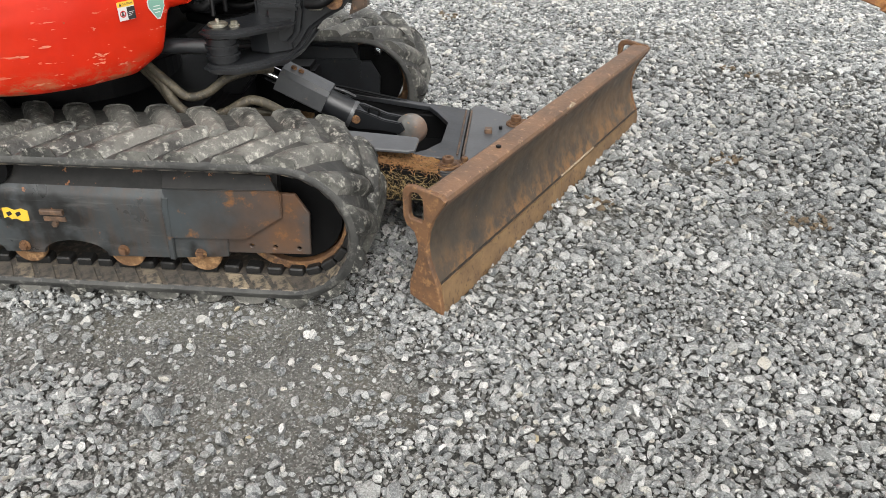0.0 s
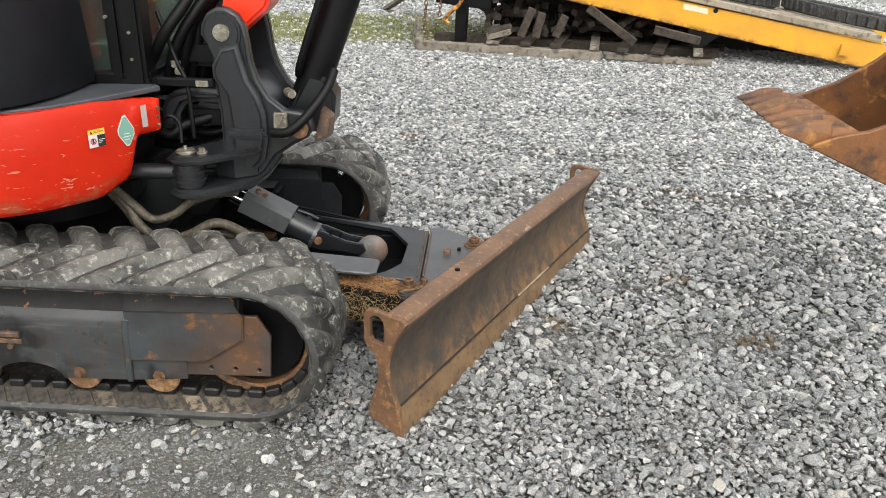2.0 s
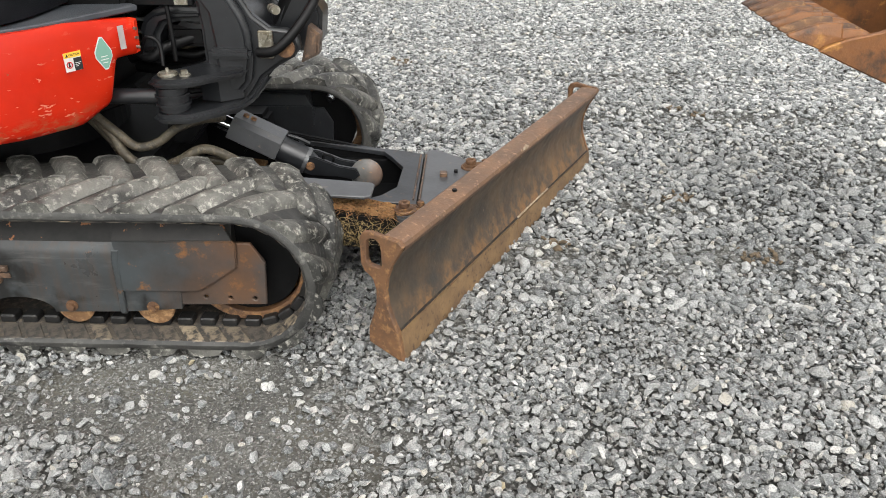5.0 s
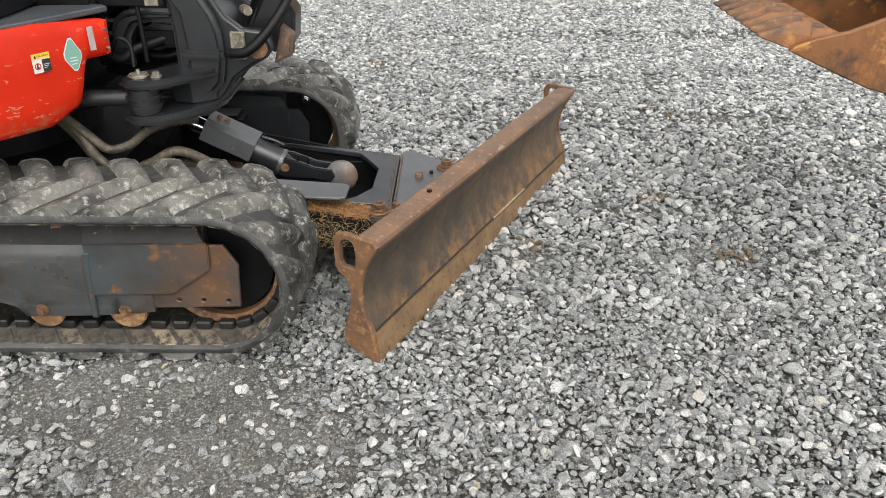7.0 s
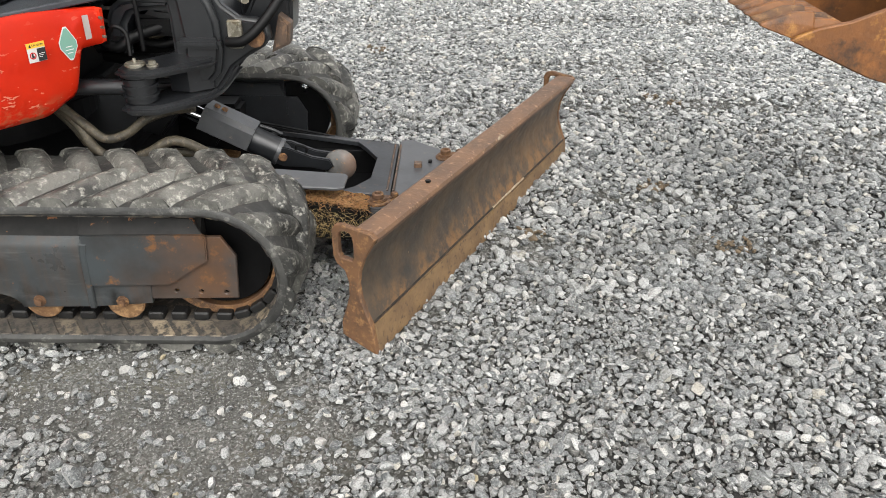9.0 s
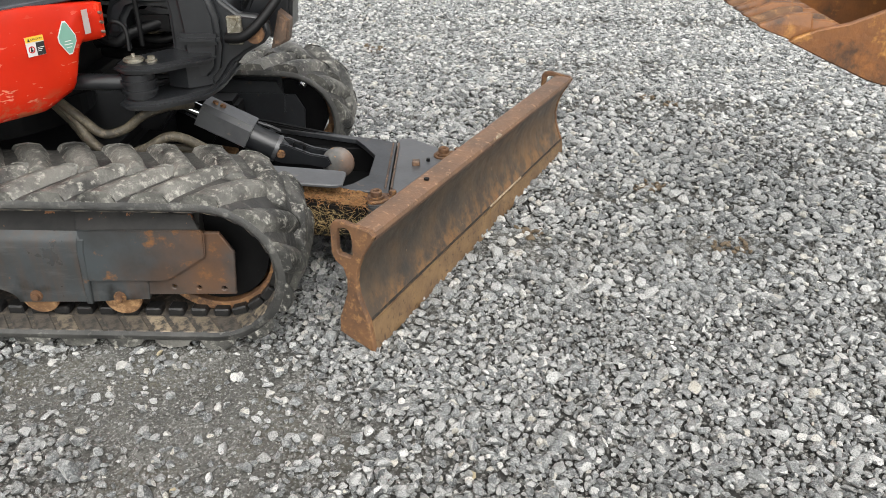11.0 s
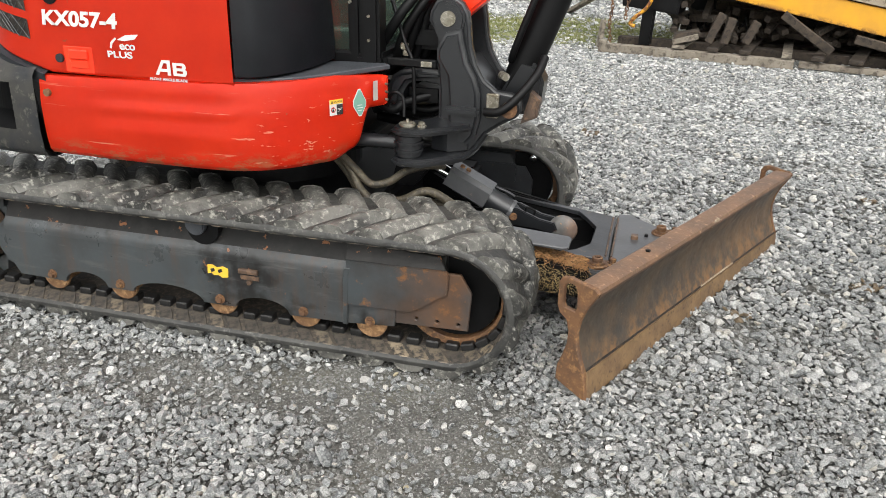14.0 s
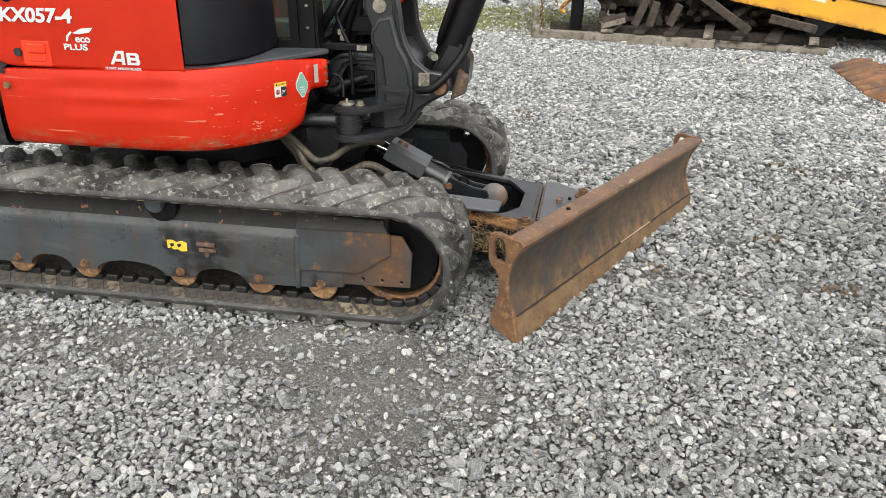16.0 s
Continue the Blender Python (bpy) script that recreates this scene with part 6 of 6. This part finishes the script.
for i in range(7):
    yc = BY0 + 0.03 + (BY1 - BY0 - 0.06) * i / 6
    b = bm_new()
    w0, w1 = 0.0275, 0.015
    secs = []
    for x, zt, zb, w in ((2.755, 0.937, 0.929, w1), (2.79, 0.95, 0.915, w1), (2.85, 0.972, 0.895, 0.025), (2.92, 0.975, 0.868, w0), (2.925, 0.955, 0.868, w0 * 0.8), (3.0, 0.950, 0.87, w0), (3.09, 0.902, 0.84, w0 * 0.95), (3.17, 0.850, 0.80, w0 * 0.85), (3.22, 0.81, 0.785, w0 * 0.7)):
        z0, z1 = zb, zt
        secs.append([b.verts.new((x, yc - w, z0)), b.verts.new((x, yc + w, z0)), b.verts.new((x, yc + w * 0.9, z0 + 0.6 * (z1 - z0))), b.verts.new((x, yc + w * 0.45, z1)), b.verts.new((x, yc - w * 0.45, z1)), b.verts.new((x, yc - w * 0.9, z0 + 0.6 * (z1 - z0)))])
    for p, q in zip(secs, secs[1:]):
        for k in range(6):
            b.faces.new((p[k], p[(k + 1) % 6], q[(k + 1) % 6], q[k]))
    b.faces.new(secs[0]), b.faces.new(secs[-1][::-1])
    bevel(b, b.edges[:], 0.005, 1)
    part("bucket_tooth", b, M_rust if i in (1, 4) else M_bucket, bk, smooth=25)
b = bm_new()
prism(b, [(3.46, 1.22), (3.60, 1.24), (3.66, 1.38), (3.60, 1.46), (3.50, 1.45), (3.43, 1.36)], -0.17, 0.07, 0.01, 2)
part("bucket_ears", b, M_bucket, bk)

# hoses at the front of the upper frame
for pts, r, m in (([(0.42, -0.36, 0.66), (0.50, -0.38, 0.60), (0.56, -0.38, 0.55), (0.63, -0.36, 0.56), (0.69, -0.33, 0.60), (0.76, -0.26, 0.61), (0.80, -0.15, 0.58)], 0.016, M_hose),
                  ([(0.40, -0.34, 0.66), (0.47, -0.37, 0.60), (0.52, -0.39, 0.52), (0.60, -0.40, 0.475), (0.70, -0.39, 0.50), (0.80, -0.37, 0.54), (0.92, -0.34, 0.47), (1.05, -0.32, 0.39)], 0.018, M_hose),
                  ([(0.36, -0.30, 0.64), (0.44, -0.33, 0.57), (0.50, -0.35, 0.49), (0.56, -0.36, 0.44), (0.66, -0.36, 0.455), (0.80, -0.33, 0.48), (0.93, -0.31, 0.44), (1.05, -0.29, 0.38)], 0.016, M_hose),
                  ([(0.55, -0.20, 1.08), (0.64, -0.25, 1.2), (0.72, -0.20, 1.32), (0.78, -0.12, 1.5)], 0.02, M_black),
                  ([(0.58, -0.16, 1.25), (0.66, -0.24, 1.10), (0.70, -0.27, 1.03), (0.71, -0.28, 0.92), (0.71, -0.28, 0.83)], 0.008, M_black),
                  ([(0.60, -0.30, 0.86), (0.64, -0.33, 0.92), (0.68, -0.33, 0.90), (0.69, -0.35, 0.83)], 0.007, M_black),
                  ([(1.0, -0.285, 0.86), (1.06, -0.30, 0.87), (1.12, -0.27, 0.92), (1.18, -0.2, 1.0), (1.2, -0.14, 1.06)], 0.017, M_black),
                  ([(0.50, -0.22, 0.88), (0.60, -0.24, 0.83), (0.66, -0.22, 0.86), (0.80, -0.16, 0.9)], 0.02, M_black),
                  ([(0.48, -0.12, 0.80), (0.62, -0.10, 0.84), (0.80, -0.08, 0.84)], 0.028, M_black)):
    b = bm_new()
    tube(b, pts, r, 12, 8)
    part("hydraulic_hose", b, m, excavator, "dusty grey-brown hose" if m == M_hose else "black rubber hose", smooth=60)
b = bm_new()
box(b, 0.60, 0.80, -0.29, -0.262, 1.015, 1.045, 0.004)
part("hose_strap", b, M_black, post)
b = bm_new()
box(b, 0.74, 0.785, -0.297, -0.288, 1.018, 1.04, 0.002)
part("strap_plate", b, M_zinc, post)
b = bm_new()
box(b, 0.66, 0.80, -0.20, 0.0, 0.855, 0.93, 0.015, 2)
part("hose_manifold", b, M_black, post)
b = bm_new()
box(b, 0.64, 0.84, -0.16, 0.02, 1.06, 1.16, 0.02, 2)
part("valve_block", b, M_black, post, "black swivel valve block")
# blade hinge lugs on the centre frame
for y in (-0.45, -0.29, 0.18, 0.32):
    b = bm_new()
    prism(b, [(0.55, 0.30), (0.76, 0.30), (0.80, 0.36), (0.76, 0.44), (0.55, 0.47)], y - 0.012, y + 0.012, 0.006, 2)
    part("hinge_lug", b, M_black, excavator)
b = bm_new()
cyl(b, (0.755, -0.475, 0.365), (0.755, -0.45, 0.365), 0.03, n=20, bev=0.004)
part("hinge_pin", b, M_rusttop, excavator)
b = bm_new()
prism(b, [(0.60, 0.62), (0.72, 0.64), (0.74, 0.56), (0.66, 0.46), (0.55, 0.46)], -0.12, 0.0, 0.01, 2)
part("cylinder_mount", b, M_black, excavator)

# ---- trailer and yard behind ----
TA, TD = Vector((0.95, 6.95, 0)), Vector((0.9801, -0.1985, 0))
TN = Vector((0.1985, 0.9801, 0))


def tr(s, z, w):
    """s along the trailer's side, z up, w away behind it."""
    return TA + TD * s + TN * w + Vector((0, 0, z))


trailer = thing("equipment_trailer", "yellow steel equipment trailer with a sloping timber deck", "trailer", (0, 0, 0))
SIDEB = [(0.09, 0.75), (0.85, 0.745), (1.2, 0.70), (4.8, 0.08), (5.6, 0.0), (5.6, 0.22), (5.1, 0.315), (2.88, 0.68), (1.2, 0.96), (0.09, 1.14)]
b = bm_new()
prism(b, SIDEB, 0, 0.07, 0.01, 2, tr)
part("side_beam", b, M_yellow, trailer, "chipped yellow side beam")
b = bm_new()
prism(b, SIDEB, 1.9, 1.97, 0.01, 1, tr)
part("side_beam", b, M_yellow, trailer)
for i in range(7):
    w0 = -0.03 + 0.285 * i
    b = bm_new()
    prism(b, [(0.0, 1.155), (1.2, 0.975), (2.88, 0.695), (5.1, 0.33), (5.1, 0.40), (2.88, 0.77), (1.2, 1.05), (0.0, 1.23)], w0, w0 + 0.27, 0.008, 1, tr)
    part("deck_plank", b, M_deckwood, trailer, "weathered grey deck plank")
b = bm_new()
for s in (0.3, 1.2, 2.2, 3.2, 4.1):
    zt = 0.75 if s < 1 else 0.75 - 0.165 * (s - 1.0)
    prism(b, [(s, zt + 0.02), (s + 0.08, zt + 0.02), (s + 0.08, zt + 0.16), (s, zt + 0.16)], 0.07, 1.9, 0, 1, tr)
part("cross_member", b, M_black, trailer)
# black panels added under the deck, standing in for the deep shade there
b = bm_new()
prism(b, [(2.7, 0.02), (5.3, -0.03), (5.3, 0.16), (2.7, 0.60)], 1.10, 1.15, 0.004, 1, tr)
part("underside_backing", b, M_black, trailer, "black panel added to darken the trailer's underside")
b = bm_new()
prism(b, [(0.7, 0.02), (2.75, 0.02), (2.75, 0.60), (0.7, 0.75)], 1.42, 1.46, 0.004, 1, tr)
part("underside_backing", b, M_black, trailer, "black panel added to darken the trailer's underside")
b = bm_new()
prism(b, [(0.15, 0.50), (0.82, 0.44), (0.86, 0.75), (0.12, 0.75)], 0.08, 0.55, 0.02, 2, tr)
part("tool_box", b, M_black, trailer, "dark grey box under the trailer nose")
b = bm_new()
prism(b, [(0.39, 0.06), (0.52, 0.06), (0.55, 0.70), (0.40, 0.70)], 0.10, 0.22, 0.01, 2, tr)
part("landing_leg", b, M_black, trailer, "black steel landing leg")
b = bm_new()
prism(b, [(3.16, 0.16), (3.30, 0.16), (3.52, 0.36), (3.52, 0.40), (3.08, 0.46)], 0.02, 0.08, 0.006, 1, tr)
part("leg_gusset", b, M_black, trailer)
b = bm_new()
prism(b, [(0.12, 0.90), (0.36, 0.895), (0.36, 0.97), (0.12, 0.975)], -0.004, 0.0, 0, 1, tr)
part("white_decal", b, M_cream, trailer, "plain faded cream decal")
b = bm_new()
prism(b, [(3.03, 0.575), (3.30, 0.53), (3.30, 0.59), (3.03, 0.635)], -0.004, 0.0, 0, 1, tr)
part("white_decal", b, M_cream, trailer, "plain faded cream decal")
b = bm_new()
prism(b, [(1.48, 0.72), (1.60, 0.70), (1.61, 0.83), (1.49, 0.85)], -0.06, 0.0, 0.01, 2, tr)
part("stake_pocket", b, M_yellow, trailer)
b = bm_new()
prism(b, [(4.70, 0.18), (4.80, 0.165), (4.82, 0.28), (4.72, 0.295)], -0.06, 0.0, 0.01, 2, tr)
part("stake_pocket", b, M_yellow, trailer)
# no openings cut: black discs carry the holes' inner shade
for s, z in ((0.43, 0.80), (0.60, 0.93), (3.38, 0.575)):
    b = bm_new()
    cyl(b, tr(s, z, -0.006), tr(s, z, 0.01), 0.026, n=16)
    part("beam_hole", b, M_black, trailer)
b = bm_new()
tube(b, [tr(0.43, 0.80, -0.03), tr(0.47, 0.74, -0.06), tr(0.53, 0.63, -0.06), tr(0.47, 0.50, -0.06), tr(0.36, 0.40, -0.06), tr(0.30, 0.32, -0.05), tr(0.36, 0.29, -0.05)], 0.022, 10)
part("safety_hook", b, M_yellow, trailer, "yellow bent hook rod", smooth=60)


def torus(bm, c, ax, ay, rx, ry, r, n=14, k=6):
    az = ax.cross(ay)
    rings = []
    for i in range(n):
        a = 2 * math.pi * i / n
        p = c + ax * (rx * math.cos(a)) + ay * (ry * math.sin(a))
        o = (ax * math.cos(a) + ay * math.sin(a)).normalized()
        rings.append([bm.verts.new(p + r * (math.cos(2 * math.pi * j / k) * o + math.sin(2 * math.pi * j / k) * az)) for j in range(k)])
    for i in range(n):
        for j in range(k):
            bm.faces.new((rings[i][j], rings[(i + 1) % n][j], rings[(i + 1) % n][(j + 1) % k], rings[i][(j + 1) % k]))


for s0, ztop, zbot in ((0.04, 1.02, 0.04), (0.24, 0.72, 0.38)):
    i, z = 0, ztop
    while z > zbot:
        b = bm_new()
        ax = TD if i % 2 else TN
        torus(b, tr(s0 + 0.012 * math.sin(i * 0.7) + 0.03 * (ztop - z), z, -0.05), ax, Vector((0, 0, 1)), 0.018, 0.034, 0.0065)
        part("chain_link", b, M_rust, trailer, "rusty chain link" if i == 0 else "", smooth=60)
        i, z = i + 1, z - 0.047
# rubber tracks stacked on the deck
for s0, w0, r in ((3.3, 0.4, 0.16), (4.9, 0.6, 0.14)):
    b = bm_new()
    zb = 0.70 - 0.163 * (s0 - 2.88) + 0.08
    pts = [(s0 + 0.75 * math.cos(a), w0 + 0.3 * math.sin(a)) for a in np.linspace(0, 2 * math.pi, 40)[:-1]]
    ins = [(s0 + 0.68 * math.cos(a), w0 + 0.23 * math.sin(a)) for a in np.linspace(0, 2 * math.pi, 40)[:-1]]
    prism(b, pts, 0, r, 0.01, 1, lambda u, v, w: tr(u, zb - 0.163 * (u - s0) + w, v), holes=[ins])
    spare = tagged(part("spare_track", b, M_tyre, None), "used black rubber track lying on the trailer deck", "rubber track", "tracks on the trailer")
    for k in range(44):
        a = 2 * math.pi * k / 44
        c0, c1 = (s0 + 0.745 * math.cos(a), w0 + 0.295 * math.sin(a)), (s0 + 0.78 * math.cos(a), w0 + 0.335 * math.sin(a))
        tx, ty = -0.022 * math.sin(a), 0.022 * math.cos(a)
        b = bm_new()
        prism(b, [(c0[0] - tx, c0[1] - ty), (c1[0] - tx * 0.7, c1[1] - ty * 0.7), (c1[0] + tx * 0.7, c1[1] + ty * 0.7), (c0[0] + tx, c0[1] + ty)], 0.02, r - 0.02, 0, 1, lambda u, v, w: tr(u, zb - 0.163 * (u - s0) + w, v))
        part("tread_lug", b, M_tyre, spare)

# timber skid and blocks under the trailer
def timber(name, p0, p1, wy, hz, m, label, cat="timber", group="", roll=0.0, seed=0):
    p0, p1 = Vector(p0), Vector(p1)
    q = (p1 - p0).to_track_quat("X", "Z").to_matrix().to_4x4()
    L = (p1 - p0).length
    b = bm_new()
    box(b, 0, L, -wy / 2, wy / 2, -hz / 2, hz / 2, min(wy, hz) * 0.07, 1, Matrix.Rotation(radians(roll), 4, "X"))
    for v in b.verts:
        v.co += Vector((0, 0.004 * noise.noise(v.co * 6 + Vector((seed, 0, 0))), 0.004 * noise.noise(v.co * 7 + Vector((0, seed, 0)))))
    ob = part(name, b, m)
    ob.matrix_world = Matrix.Translation(p0) @ q
    return tagged(ob, label, cat, group)


LAB = "weathered grey timber beam lying on the gravel"
timber("timber_beam", tr(0.05, 0.05, -0.28), tr(2.2, 0.05, -0.28), 0.14, 0.10, M_woodpale, "pale weathered timber beam along the pile's foot", "timber", "timber skid")
timber("timber_beam", tr(2.25, 0.05, -0.22), tr(3.4, 0.045, -0.25), 0.12, 0.06, M_woodpale, "pale weathered timber beam along the pile's foot", "timber", "timber skid")
timber("timber_beam", tr(0.1, 0.06, 0.30), tr(3.5, 0.06, 0.30), 0.14, 0.12, M_wood, LAB, "timber", "timber skid")
timber("timber_beam", tr(0.8, 0.04, 0.9), tr(3.6, 0.04, 0.9), 0.14, 0.1, M_wood, LAB, "timber", "timber skid")
# stack added behind the heap to block light under the deck
for k in range(4):
    timber("timber_beam", tr(0.9 + 0.06 * k, 0.085 + 0.125 * k, 1.25 + 0.03 * k), tr(4.3 - 0.75 * k, 0.085 + 0.125 * k, 1.28), 0.2, 0.12, M_wood, "dark timber beam added behind the heap to block light", "timber", "timber skid", 0, 30 + k)
rng = random.Random(11)
for i in range(7):
    s = 0.95 + 0.38 * i + rng.uniform(-0.05, 0.05)
    timber("timber_cross_piece", tr(s, 0.135, -0.33), tr(s + rng.uniform(-0.1, 0.1), 0.135, 0.95), rng.uniform(0.09, 0.14), 0.035, M_woodpale if i % 3 == 0 else M_wood, "weathered board laid across the skid beams", "timber", "timber skid", seed=i)
for i in range(84):
    s = rng.uniform(0.75, 3.3)
    room = max(0.12, 0.66 - 0.155 * max(0, s - 0.9) - 0.17)
    z = 0.20 + rng.uniform(0, 1) ** 1.4 * room * 0.75
    L, w0 = rng.uniform(0.2, 0.6), rng.uniform(0.08, 0.75)
    a, tilt = rng.gauss(1.5, 0.45), rng.gauss(0, 0.16)
    d = TD * math.cos(a) * math.cos(tilt) + TN * math.sin(a) * math.cos(tilt) + Vector((0, 0, math.sin(tilt)))
    c = tr(s, z, w0)
    t0 = rng.uniform(0.05, 0.095)
    timber("timber_block", c, c + d * L, t0, t0 * rng.uniform(0.7, 1.1), M_wood, "dark weathered timber block in a heap under the trailer", "timber", "timber blocks", rng.uniform(-25, 25), i)
for i, (s, z, ds, dz) in enumerate(((2.0, 0.56, 0.55, -0.36), (1.25, 0.20, 0.12, 0.32), (1.42, 0.2, 0.06, 0.28), (1.65, 0.22, 0.1, 0.24), (2.75, 0.36, 0.5, -0.1))):
    timber("timber_block", tr(s, z, -0.18), tr(s + ds, z + dz, -0.16), 0.1, 0.09, M_wood, "dark timber block leaning in the heap", "timber", "timber blocks", 0, 60 + i)
timber("timber_block", tr(0.85, 0.18, -0.18), tr(1.12, 0.26, -0.12), 0.26, 0.06, M_woodpale, "pale split board lying on the heap", "timber", "timber blocks", 0, 71)
timber("timber_block", tr(0.86, 0.24, -0.18), tr(1.13, 0.30, -0.12), 0.2, 0.05, M_wood, "split board lying on the heap", "timber", "timber blocks", 0, 72)
# coil spring lying behind the landing leg
b = bm_new()
tube(b, [tr(0.65 + 0.012 * i, 0.34 + 0.07 * math.sin(i * math.pi / 4), 0.55 + 0.07 * math.cos(i * math.pi / 4)) for i in range(80)], 0.012, 6, 2)
tagged(part("coil_spring", b, M_black), "black coil spring lying on the timber heap", "spring")
timber("wooden_stake", tr(-0.05, 0.0, -0.08), tr(-0.02, 0.34, -0.06), 0.09, 0.05, M_woodpale, "short pale wooden stake standing beside the chain", "stake")
timber("wooden_stake", tr(0.06, 0.0, -0.30), tr(0.06, 0.14, -0.30), 0.12, 0.1, M_woodpale, "short pale wooden block at the skid's end", "stake")
timber("leaning_plank", (0.12, 10.2, 0.03), (0.98, 9.0, 0.62), 0.12, 0.05, M_woodpale, "pale grey plank leaning against the trailer", "plank")

# parked truck in the distance
truck = thing("parked_truck", "dark parked truck chassis with dusty wheels", "truck")


def wheel(x, y, r):
    b = bm_new()
    prism(b, [(x + r * math.cos(a), r + r * math.sin(a)) for a in np.linspace(0, 2 * math.pi, 41)[:-1]], y, y + 0.28, 0.05, 3, None, holes=[[(x + r * 0.58 * math.cos(a), r + r * 0.58 * math.sin(a)) for a in np.linspace(0, 2 * math.pi, 33)[:-1]]])
    w = part("wheel", b, M_tyre, truck, "dusty black truck tyre", smooth=40)
    b = bm_new()
    cyl(b, (x, y + 0.05, r), (x, y + 0.2, r), r * 0.6, n=32, bev=0.02)
    cyl(b, (x, y - 0.01, r), (x, y + 0.06, r), r * 0.2, n=20, bev=0.01)
    part("rim", b, M_zinc, w, "grey steel rim", smooth=40)


wheel(-0.95, 11.6, 0.47)
wheel(-2.15, 11.6, 0.47)
wheel(0.1, 12.4, 0.47)
b = bm_new()
box(b, -5.0, 1.0, 11.75, 12.6, 0.72, 0.98, 0.03)
box(b, -5.0, 0.6, 11.5, 13.8, 1.02, 1.25, 0.03)
part("chassis", b, M_black, truck, "black truck chassis rails")
b = bm_new()
box(b, -0.42, -0.36, 11.55, 12.0, 0.28, 1.02, 0.01)
part("mudguard", b, M_deck, truck)
b = bm_new()
cyl(b, (-0.3, 11.6, 1.0), (1.4, 11.2, 0.72), 0.04, n=12)
part("side_rail", b, M_zinc, truck, "bare metal side rail")

# moss and thin grass strip
rng2 = np.random.default_rng(8)
b = bm_new()
cx, cy = -0.2, 8.3
ring = []
for i in range(72):
    a = 2 * math.pi * i / 72
    rr = 1 + 0.12 * noise.noise(Vector((math.cos(a) * 2, math.sin(a) * 2, 5))) + 0.07 * noise.noise(Vector((math.cos(a) * 7, math.sin(a) * 7, 2)))
    ring.append(b.verts.new((cx + 2.75 * rr * math.cos(a), cy + 1.5 * rr * math.sin(a), 0.002)))
b.faces.new(ring)
bmesh.ops.inset_region(b, faces=b.faces[:], thickness=0.25, depth=0.012)
moss = part("moss_patch", b, M_moss)
tagged(moss, "thin yellow-green moss and grass growing through gravel", "grass", kind="stuff")
n = 26000
gx, gy = cx + rng2.uniform(-3.2, 3.2, n), cy + rng2.uniform(-1.9, 1.9, n)
keep_ = rng2.uniform(0, 1, n) < lush(gx, gy) * np.clip(0.65 + 0.6 * waves(gx, gy, 3.1), 0.15, 1)
gx, gy = gx[keep_], gy[keep_]
n = len(gx)
h, th, lean = rng2.uniform(0.015, 0.055, n), rng2.uniform(0, math.pi, n), rng2.normal(0, 0.02, (n, 2))
w = 0.007
V = np.stack([np.stack([gx - w * np.cos(th), gy - w * np.sin(th), np.full(n, 0.0)], 1), np.stack([gx + w * np.cos(th), gy + w * np.sin(th), np.full(n, 0.0)], 1),
              np.stack([gx + lean[:, 0], gy + lean[:, 1], h], 1)], 1).reshape(-1, 3)
me = bpy.data.meshes.new("grass_blades")
me.from_pydata(V.tolist(), [], np.arange(3 * n).reshape(-1, 3).tolist())
me.materials.append(M_moss)
tagged(new("grass_blades", me), "short yellow-green grass blades in the moss", "grass", kind="stuff")
stone_scatter(6, 0.045, -3.5, 2.8, 8.4, 10.7, 0.034, S_far, 0.8, 0.3)
stone_scatter(7, 0.07, -9.0, 9.0, 8.4, 15.0, 0.058, S_far, sink=0.4)
